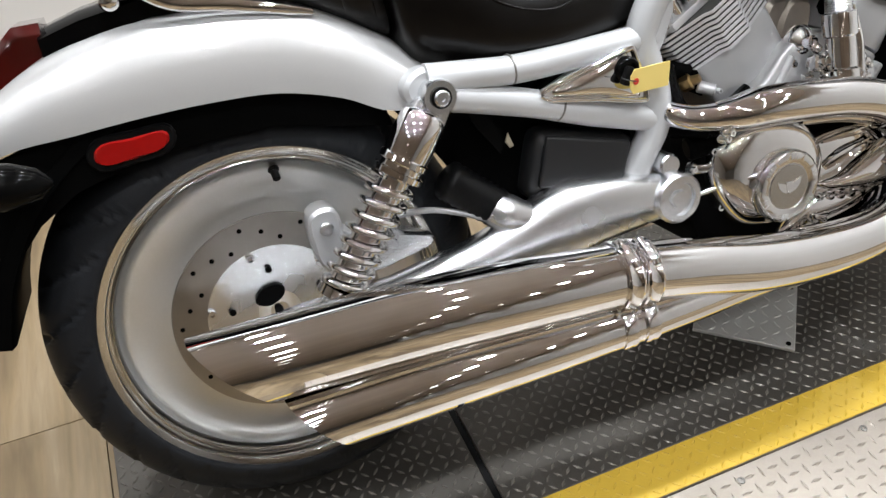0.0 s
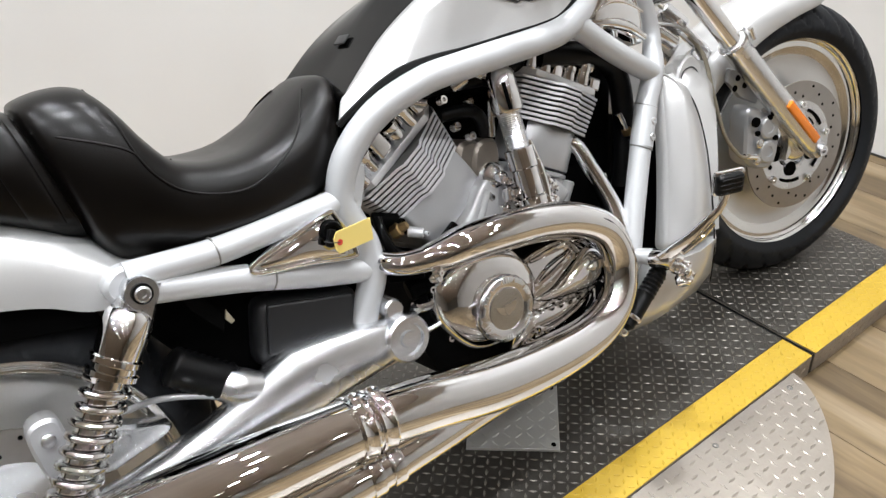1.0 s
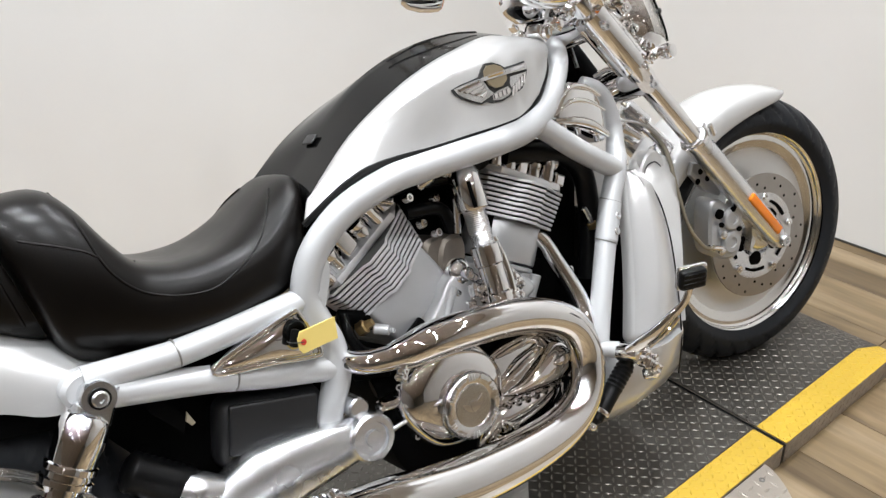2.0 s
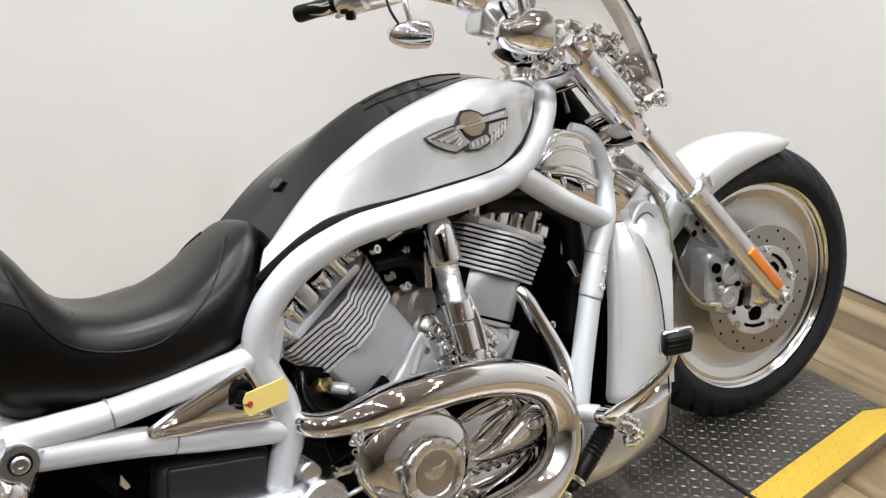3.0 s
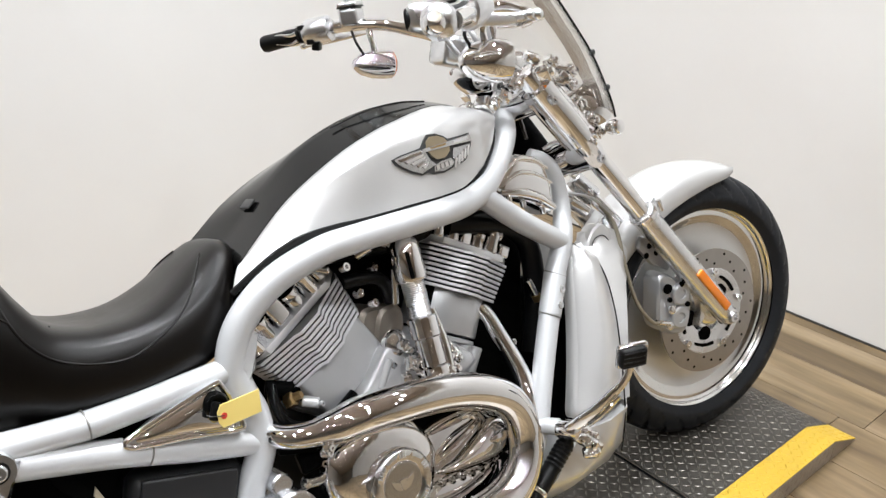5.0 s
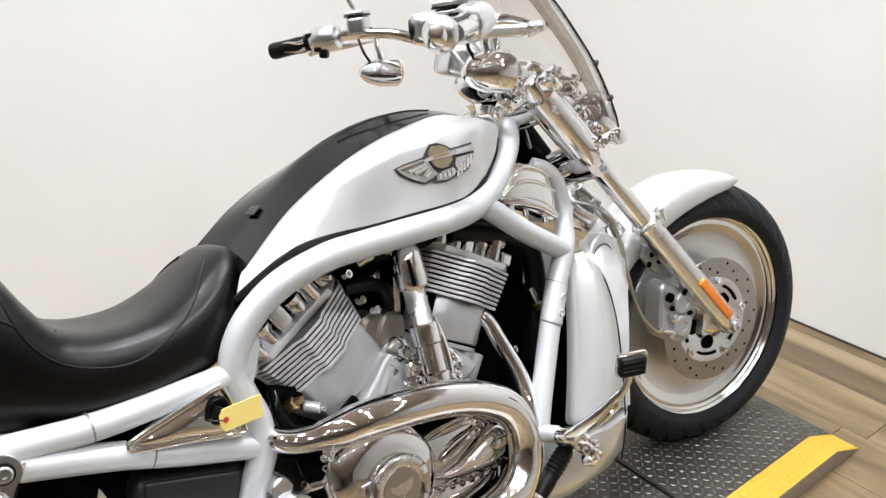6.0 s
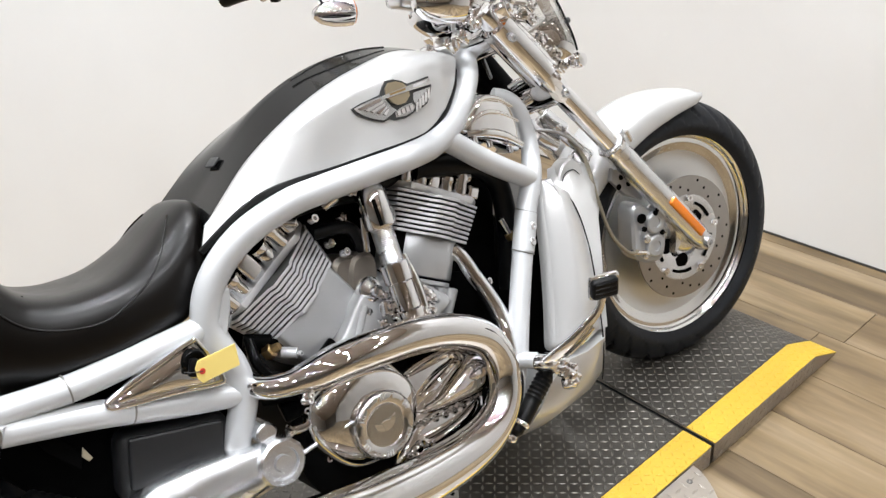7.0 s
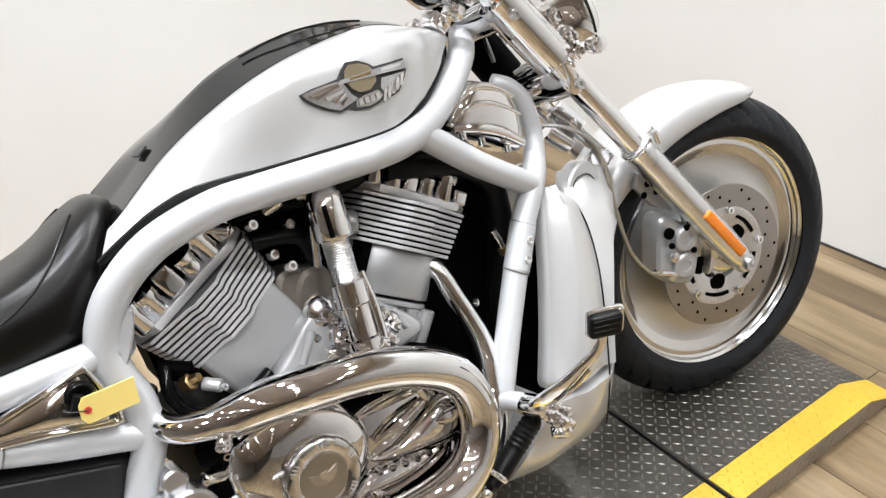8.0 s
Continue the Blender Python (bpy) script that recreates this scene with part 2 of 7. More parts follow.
floor = structure("floor", TRIM, (ROOM_X0, ROOM_Y0, FLOOR_Z - 0.12), (WALL_X, WALL_Y, FLOOR_Z - 0.008),
                  "tan wood plank floor with dark joints", "floor")
structure("floor_across_shop", WOOD, (ROOM_X0, ROOM_Y0, FLOOR_Z - 0.008), (WALL_X, -5.0, FLOOR_Z), "tan wood floor across the showroom", "floor")
structure("wall_front", WALL, (WALL_X, ROOM_Y0, FLOOR_Z - 0.12), (WALL_X + 0.12, WALL_Y + 0.12, CEILING_Z), "plain white painted wall facing the front wheel", "wall")
structure("wall_back", WALL, (ROOM_X0, WALL_Y, FLOOR_Z - 0.12), (WALL_X, WALL_Y + 0.12, CEILING_Z), "plain white painted wall behind the motorcycle", "wall")
structure("wall_rear", BEIGE, (ROOM_X0 - 0.12, ROOM_Y0, FLOOR_Z - 0.12), (ROOM_X0, WALL_Y + 0.12, CEILING_Z), "pale shop wall behind the tail", "wall")
structure("wall_shop", BEIGE, (ROOM_X0 - 0.12, ROOM_Y0 - 0.12, FLOOR_Z - 0.12), (WALL_X + 0.12, ROOM_Y0, CEILING_Z), "pale shop wall across the showroom", "wall")
structure("ceiling", CEIL, (ROOM_X0 - 0.12, ROOM_Y0 - 0.12, CEILING_Z), (WALL_X + 0.12, WALL_Y + 0.12, CEILING_Z + 0.1), "brownish showroom ceiling with round lamps", "ceiling")
# narrow dark strip where the front wall meets the floor
structure("baseboard", TRIM, (WALL_X - 0.004, ROOM_Y0, FLOOR_Z), (WALL_X - 0.0005, WALL_Y - 0.004, FLOOR_Z + 0.007), "thin dark line along the foot of the white wall", "joint")


def planks():
    """Loose-laid boards that run along the front wall."""
    width, joint = 0.186, 0.0016
    meshes = {}
    x0, rng = 1.531 - 30 * width, random.Random(4)
    while x0 < WALL_X - 0.01:
        w = min(width, WALL_X - 0.001 - x0)
        y = -4.998
        first = 0.25 + 0.95 * rng.random()
        while y < WALL_Y - 0.02:
            l = min(first, WALL_Y - 0.002 - y)
            first = 1.22
            if l > 0.02:
                key = (round(w, 3), round(l, 3))
                if key not in meshes:
                    bm = fresh()
                    block(bm, Matrix.Translation((w / 2, l / 2, 0.004)), (w - joint, l - joint, 0.008), 0.0008, 1)
                    finish(bm)
                    me = bpy.data.meshes.new("plank")
                    bm.to_mesh(me)
                    bm.free()
                    me.materials.append(WOOD)
                    meshes[key] = me
                ob = new("plank", meshes[key])
                ob.matrix_world = pose(x0, y, FLOOR_Z - 0.008)
                ob.parent = floor
            y += l
        x0 += width


def ceiling_light(x, y):
    ob = tagged(new("ceiling_light"), "round white ceiling downlight, switched on", "ceiling light", "showroom downlights")
    ob.matrix_world = pose(x, y, CEILING_Z)
    bm = fresh()
    turned(bm, [(0.05, 0), (0.065, 0), (0.068, -0.03), (0.062, -0.062), (0.054, -0.064), (0.05, -0.05)], (0, 0, 0), (0, 0, 1), 24, False)
    part("housing", bm, CEIL, ob)
    bm = fresh()
    turned(bm, [(0.0495, -0.045), (0.049, -0.049)], (0, 0, 0), (0, 0, 1), 24)
    part("diffuser", bm, LENS, ob)


for lx in LAMP_X:
    for ly in LAMP_Y:
        ceiling_light(lx, ly)
        lamp(lx, ly)


# ---- the display platform ----
Y_OUT, Y_IN, Y_FAR = -0.2725, -0.199, 0.30
X_TAIL, X_SEAM_A, X_SEAM, X_CREST, X_TIP = -0.315, 0.243, 1.466, 1.908, 2.034


def lugs(lo, hi, pitch, z_of, length=0.0125, half=0.0034, high=0.0019, keep=None, turn=0.0):
    """Raised lozenges of tread plate, crossed by turns."""
    verts, faces = [], []
    nx, ny = int((hi[0] - lo[0]) / pitch), int((hi[1] - lo[1]) / pitch)
    for i in range(nx):
        for j in range(ny):
            cx, cy = lo[0] + (i + 0.5) * (hi[0] - lo[0]) / nx, lo[1] + (j + 0.5) * (hi[1] - lo[1]) / ny
            if keep and not keep(cx, cy):
                continue
            a = radians((45 if (i + j) % 2 else -45) + turn)
            c, s = math.cos(a), math.sin(a)
            k = len(verts)
            for u, v, h in ((-length, 0, 0), (0, -half, 0), (length, 0, 0), (0, half, 0), (-length * 0.45, 0, high), (length * 0.45, 0, high)):
                x, y = cx + u * c - v * s, cy + u * s + v * c
                verts.append((x, y, z_of(x) + h - 0.0002))
            faces += [(k, k + 1, k + 4), (k + 1, k + 5, k + 4), (k + 1, k + 2, k + 5), (k + 2, k + 3, k + 5), (k + 3, k + 4, k + 5), (k + 3, k, k + 4)]
    me = bpy.data.meshes.new("tread_pattern")
    me.from_pydata(verts, [], faces)
    return me


def top_z(x):
    return 0.0 if x <= X_CREST else (FLOOR_Z + 0.002) * (x - X_CREST) / (X_TIP - X_CREST)


def deck(bm, x0, x1, y0, y1, z0, z1):
    block(bm, Matrix.Translation(((x0 + x1) / 2, (y0 + y1) / 2, (z0 + z1) / 2)), (x1 - x0, y1 - y0, z1 - z0), 0.0015, 1)


def lug_part(me, mat, parent):
    me.materials.append(mat)
    ob = tagged(new("tread_pattern", me), kind="stuff")
    ob.parent = parent
    return ob


def platform_section(x0, x1, ramp, label):
    root = tagged(new("platform_section"), label, "display platform", "sections of the display platform")
    g = 0.0065
    bm = fresh()
    xe = X_CREST if ramp else x1 - g
    deck(bm, x0 + g, xe, Y_OUT, Y_FAR, FLOOR_Z, -0.002)
    if ramp:
        w = [bm.verts.new(q) for q in ((xe, Y_OUT, -0.002), (xe, Y_FAR, -0.002), (xe, Y_FAR, FLOOR_Z), (xe, Y_OUT, FLOOR_Z), (X_TIP, Y_OUT, FLOOR_Z), (X_TIP, Y_FAR, FLOOR_Z))]
        for q in ((0, 1, 5, 4), (0, 4, 3), (1, 2, 5), (2, 3, 4, 5)):
            bm.faces.new([w[k] for k in q])
    part("steel_box", bm, TREAD_ALU, root, "bare aluminium tread plate sides")
    # top sheets: dark worn steel, yellow border
    for name, ya, yb, mat, text in (("top_sheet", Y_IN, Y_FAR, TREAD, "dark worn steel tread plate"), ("yellow_border", Y_OUT + 0.0005, Y_IN - 0.0005, YELLOW, "yellow painted safety border")):
        bm = fresh()
        if not ramp:
            deck(bm, x0 + g, xe, ya, yb, -0.002, 0.0)
        else:
            loops = [[(x, ya, z), (x, yb, z), (x, yb, z - 0.002), (x, ya, z - 0.002)] for x, z in ((x0 + g, 0.0), (X_CREST, 0.0), (X_TIP, FLOOR_Z + 0.002))]
            rings(bm, loops)
        sheet = part(name, bm, mat, root, text)
        end = X_TIP - 0.004 if ramp else xe
        lug_part(lugs((x0 + g, ya), (end, yb), 0.0176, top_z, 0.0092, 0.0032, 0.0018), TREAD_LUG if mat is TREAD else YELLOW, sheet)
    # lugs on the outer side
    me = lugs((x0 + g, FLOOR_Z), (xe, -0.002), 0.0176, lambda x: 0.0, 0.0102, 0.0027, 0.0016)
    for v in me.vertices:
        x, y, z = v.co
        v.co = (x, Y_OUT - z, y)
    lug_part(me, TREAD_ALU, root)
    # black strip in the joint
    if x0 > X_TAIL:
        bm = fresh()
        deck(bm, x0 - 0.0062, x0 + 0.0062, Y_OUT + 0.001, Y_FAR, FLOOR_Z, -0.004)
        part("joint_strip", bm, PLASTIC, root, "black joint between two sections")
    return root


platform_section(X_TAIL, X_SEAM_A, False, "dark steel tread plate platform under the rear wheel")
platform_section(X_SEAM_A, X_SEAM, False, "dark steel tread plate platform with yellow edge under the engine")
platform_section(X_SEAM, X_TIP, True, "dark steel tread plate ramp with yellow edge under the front wheel")


def side_plate():
    """Light plate screwed on beside the middle section, with a rounded front."""
    def edge(x):
        u = (1.385 - x) / 0.50
        return Y_OUT - 0.004 - 0.295 * math.sin(min(max(u, 0), 1) * math.pi / 2) ** 0.62
    root = tagged(new("side_plate"), "bare aluminium tread plate with rounded end beside the platform", "tread plate")
    xs = [1.385 - 0.5 * (k / 26) ** 1.7 for k in range(27)] + [0.6, 0.2, 0.0]
    bm = fresh()
    top = [(x, edge(x)) for x in xs] + [(0.0, Y_OUT - 0.003), (1.385, Y_OUT - 0.003)]
    rings(bm, [[(x, y, FLOOR_Z) for x, y in top], [(x, y, -0.003) for x, y in top]])
    part("sheet", bm, TREAD_ALU, root)
    lug_part(lugs((0.0, -0.57), (1.38, Y_OUT - 0.012), 0.0225, lambda x: -0.003, 0.0115, 0.0034, 0.0019, lambda x, y: y > edge(x) + 0.012, 45), TREAD_ALU, root)
    for x in (0.12, 0.363, 0.606, 0.852, 1.098, 1.34):
        bm = fresh()
        turned(bm, [(0.0065, 0), (0.006, 0.0016), (0.0028, 0.0022), (0.0026, 0.0008)], (x, -0.297, -0.003), (0, 0, 1), 14)
        part("screw", bm, BRONZE, root, "countersunk steel screw")


side_plate()


def hatch_plate():
    root = tagged(new("hatch_plate"), "small bright tread plate lying on the platform under the exhaust", "tread plate")
    bm = fresh()
    m = Matrix.Translation((0.858, -0.121, 0)) @ pose(0, 0, 0, 0, 0, 48)
    block(bm, m @ Matrix.Translation((0.09, 0.09, 0.006)), (0.18, 0.18, 0.008), 0.0015, 1)
    part("sheet", bm, HATCH, root)
    me = lugs((0, 0), (0.18, 0.18), 0.0205, lambda x: 0.010, 0.0105, 0.0030, 0.0017, None, 0)
    me.transform(m)
    lug_part(me, HATCH, root)
    for u, v in ((0.012, 0.012), (0.168, 0.012)):
        bm = fresh()
        turned(bm, [(0.005, 0), (0.0045, 0.002)], m @ Vector((u, v, 0.010)), (0, 0, 1), 12)
        part("screw", bm, DARK, root)


hatch_plate()


# ---- the motorcycle: x forward from the rear axle, y to its left, z up ----
bike = tagged(new("motorcycle"), "silver cruiser motorcycle with chrome engine, leaning on its side stand", "motorcycle")
bike.matrix_world = pose(0, 0, 0, -18.08, 0, -0.76)
RADIUS = 0.318
RAKE = radians(34)
STEER_AXIS = Vector((-math.sin(RAKE), 0, math.cos(RAKE)))
STEER_POINT = Vector((1.713, 0, RADIUS)) - Vector((math.cos(RAKE), 0, math.sin(RAKE))) * 0.099
STEER = Matrix.Translation(STEER_POINT) @ Matrix.Rotation(-0.1986, 4, STEER_AXIS) @ Matrix.Translation(-STEER_POINT)


def turned_part(name, bm, mat, parent=None, label="", sharp=38):
    """A part of the front end, turned with the steering."""
    bm.transform(STEER)
    return part(name, bm, mat, parent or bike, label, sharp)


def bolt_head(bm, at, axis=(0, -1, 0), r=0.008, h=0.006):
    turned(bm, [(r, 0), (r, h * 0.7), (r * 0.85, h), (r * 0.45, h), (r * 0.42, h * 0.5)], at, axis, 12)


def tyre(bm, c, outer, crown, half, bead, lugs_n, groove):
    """Carcass with slanting tread grooves cut into the crown."""
    segs = 480
    prof = []
    for k in range(37):
        s = -1 + 2 * k / 36
        a = s * radians(112)
        r = outer - crown + crown * math.cos(a) if abs(a) < radians(90) else outer - crown - (abs(a) - radians(90)) / radians(22) * (outer - crown - bead)
        y = half * math.sin(a) if abs(a) < radians(90) else math.copysign(half - (abs(a) - radians(90)) / radians(22) * 0.012, a)
        prof.append((s, r, y))
    loops = []
    for i in range(segs):
        th = 2 * math.pi * i / segs
        ring = []
        for s, r, y in prof:
            q = abs(s)
            w = (th / (2 * math.pi) * lugs_n + (s * s * 2.2 if s > 0 else s * s * 2.2 + 0.5)) % 1.0
            if 0.14 < q < 0.80 and w < groove:
                r -= 0.0085 * min(1, (0.82 - q) / 0.12)
            ring.append((c[0] + r * math.cos(th), c[1] + y, c[2] + r * math.sin(th)))
        loops.append(ring)
    loops.append(loops[0])
    vs = rings(bm, loops, False, False)
    bmesh.ops.remove_doubles(bm, verts=bm.verts, dist=1e-6)


def disc_rotor(bm, c, r0, r1, y, thick):
    turned(bm, [(r0, 0), (r1, 0), (r1 + 0.001, thick / 2), (r1, thick), (r0, thick), (r0, 0)], (c[0], y, c[2]), (0, 1, 0), 72, False)


def rotor_holes(c, y, rows, n, disc, m=Matrix()):
    # black discs laid on the rotor stand in for the shaded drill holes
    bm = fresh()
    turned(bm, [(0.0034, 0), (0.0034, 0.0006)], (0, 0, 0), (0, 1, 0), 10)
    bm.transform(m.to_3x3().to_4x4())
    first = part("drill_hole", bm, DARK, disc)
    for k in range(n):
        r = rows[k % len(rows)]
        a = 2 * math.pi * k / n + 0.1
        ob = first if k == 0 else new("drill_hole", first.data)
        ob.parent = disc
        ob.location = m @ Vector((c[0] + r * math.cos(a), y - 0.0004, c[2] + r * math.sin(a)))


def polish_lip(wheel, centre, axis, radius):
    """The rim outside a radius is polished bright."""
    wheel.data.materials.append(LIP)
    for face in wheel.data.polygons:
        v = face.center - centre
        face.material_index = int((v - axis * v.dot(axis)).length > radius)


def rear_wheel():
    c = (0, 0, RADIUS)
    bm = fresh()
    turned(bm, [(0.238, 0.066), (0.252, 0.070), (0.2545, 0.076), (0.2520, 0.0795), (0.2310, 0.0790), (0.2290, 0.0775), (0.2275, 0.0700), (0.2255, 0.0655), (0.2230, 0.0650), (0.2205, 0.0665), (0.2185, 0.0645), (0.2170, 0.056),
                (0.2140, 0.048), (0.2070, 0.041), (0.195, 0.036), (0.165, 0.033), (0.14, 0.036), (0.11, 0.041), (0.07, 0.047), (0.062, 0.055), (0.03, 0.056),
                (0.03, -0.056), (0.062, -0.055), (0.14, -0.036), (0.206, -0.038), (0.22, -0.05), (0.2335, -0.069), (0.2515, -0.0795), (0.2545, -0.076), (0.238, -0.066), (0.212, -0.03), (0.212, 0.03), (0.238, 0.066)],
           c, (0, -1, 0), 96, False)
    w = part("rear_wheel", bm, RIM, bike, "solid machined aluminium disc wheel", 50)
    polish_lip(w, Vector(c), Vector((0, 1, 0)), 0.2165)
    bm = fresh()
    tyre(bm, c, 0.3135, 0.072, 0.0865, 0.238, 24, 0.13)
    part("tyre", bm, RUBBER, w, "wide black road tyre with slanting grooves", 60)
    bm = fresh()
    disc_rotor(bm, c, 0.100, 0.146, -0.066, 0.005)
    d = part("brake_disc", bm, DISC_STEEL, w, "drilled steel brake disc")
    rotor_holes(c, -0.066, (0.112, 0.123, 0.134), 30, d)
    bm = fresh()
    turned(bm, [(0.03, 0.060), (0.085, 0.062), (0.101, 0.066), (0.101, 0.060), (0.03, 0.05)], c, (0, -1, 0), 60, False)
    part("disc_carrier", bm, BRUSHED, w, "bright aluminium disc carrier")
    # black buttons stand in for the shaded carrier windows
    for k in range(5):
        a = radians(72 * k + 20)
        bm = fresh()
        turned(bm, [(0.0048, 0), (0.0048, 0.002), (0.0035, 0.0026)], (0.066 * math.cos(a), -0.064, RADIUS + 0.066 * math.sin(a)), (0, -1, 0), 16)
        part("carrier_window", bm, DARK, w)
    for k in range(6):
        a = radians(60 * k + 44)
        bm = fresh()
        bolt_head(bm, (0.094 * math.cos(a), -0.066, RADIUS + 0.094 * math.sin(a)), r=0.0065)
        part("rotor_bolt", bm, CHROME, w)
    # black plate stands in for the shaded opening beside the hub
    bm = fresh()
    slab(bm, spline([(-0.030, 0.340), (-0.020, 0.356), (0.000, 0.361), (0.013, 0.352), (0.006, 0.338), (-0.014, 0.331)], 3, True), -0.0665, -0.060, 0.001)
    part("hub_recess", bm, DARK, w, "black plate for the dark opening beside the hub")
    bm = fresh()
    rod(bm, (0.0, -0.06, RADIUS), (0.0, -0.145, RADIUS), 0.014)
    part("axle", bm, CHROME, w)
    bm = fresh()
    rod(bm, (0.038, -0.05, RADIUS + 0.196), (0.039, -0.060, RADIUS + 0.186), 0.0055)
    turned(bm, [(0.007, 0), (0.0085, 0.004), (0.006, 0.008)], (0.038, -0.045, RADIUS + 0.200), (0.1, -0.5, -0.7), 12)
    part("valve", bm, PLASTIC, w, "black rubber valve stem")


def front_wheel():
    c = (1.713, 0, RADIUS)
    bm = fresh()
    turned(bm, [(0.238, 0.036), (0.250, 0.039), (0.2505, 0.045), (0.247, 0.0465), (0.238, 0.043), (0.235, 0.036), (0.232, 0.030), (0.2285, 0.0285), (0.222, 0.030), (0.214, 0.026),
                (0.20, 0.020), (0.17, 0.017), (0.12, 0.019), (0.08, 0.026), (0.05, 0.036), (0.02, 0.04),
                (0.02, -0.04), (0.05, -0.036), (0.12, -0.019), (0.17, -0.017), (0.214, -0.026), (0.235, -0.036), (0.247, -0.0465), (0.2505, -0.045), (0.238, -0.036), (0.224, -0.01), (0.224, 0.01), (0.238, 0.036)],
           c, (0, -1, 0), 96, False)
    w = turned_part("front_wheel", bm, RIM, None, "solid machined aluminium disc wheel with stepped lip", 50)
    polish_lip(w, STEER @ Vector(c), STEER.to_3x3() @ Vector((0, 1, 0)), 0.204)
    bm = fresh()
    tyre(bm, c, 0.3185, 0.062, 0.0625, 0.237, 30, 0.17)
    turned_part("tyre", bm, RUBBER, w, "black road tyre with slanting grooves", 60)
    bm = fresh()
    disc_rotor(bm, c, 0.102, 0.146, -0.070, 0.005)
    d = turned_part("brake_disc", bm, DISC_STEEL, w, "drilled steel brake disc")
    rotor_holes(c, -0.070, (0.112, 0.124, 0.136), 30, d, STEER)
    bm = fresh()
    turned(bm, [(0.028, 0.050), (0.05, 0.052), (0.052, 0.064), (0.098, 0.070), (0.1025, 0.070), (0.1025, 0.064), (0.05, 0.05)], c, (0, -1, 0), 60, False)
    turned_part("disc_carrier", bm, BRUSHED, w, "bright aluminium disc carrier")
    # black arcs and discs stand in for shaded openings in the carrier
    for k in range(5):
        a = radians(72 * k + 40)
        ring = []
        for r, way in ((0.0865, 1), (0.0795, -1)):
            for u in range(12):
                v = a + radians(way * (-20 + 40 * u / 11))
                ring.append((c[0] + r * math.cos(v), c[2] + r * math.sin(v)))
        bm = fresh()
        slab(bm, ring, -0.0712, -0.066, 0.0005)
        turned_part("carrier_slot", bm, DARK, w)
        bm = fresh()
        turned(bm, [(0.0185, 0), (0.0185, 0.001)], (c[0] + 0.056 * math.cos(a), -0.0655, c[2] + 0.056 * math.sin(a)), (0, -1, 0), 20)
        turned_part("carrier_hole", bm, DARK, w)
        a += radians(36)
        bm = fresh()
        bolt_head(bm, (c[0] + 0.094 * math.cos(a), -0.070, c[2] + 0.094 * math.sin(a)), r=0.009)
        turned_part("rotor_bolt", bm, CHROME, w)
    bm = fresh()
    turned(bm, [(0.032, 0.04), (0.034, 0.075), (0.026, 0.083), (0.018, 0.086)], c, (0, -1, 0), 32)
    turned_part("hub", bm, BRUSHED, w)


rear_wheel()
front_wheel()


# ---- frame ----
def mirror_pts(pts, s):
    return [(q[0], q[1] * s, *q[2:]) for q in pts]


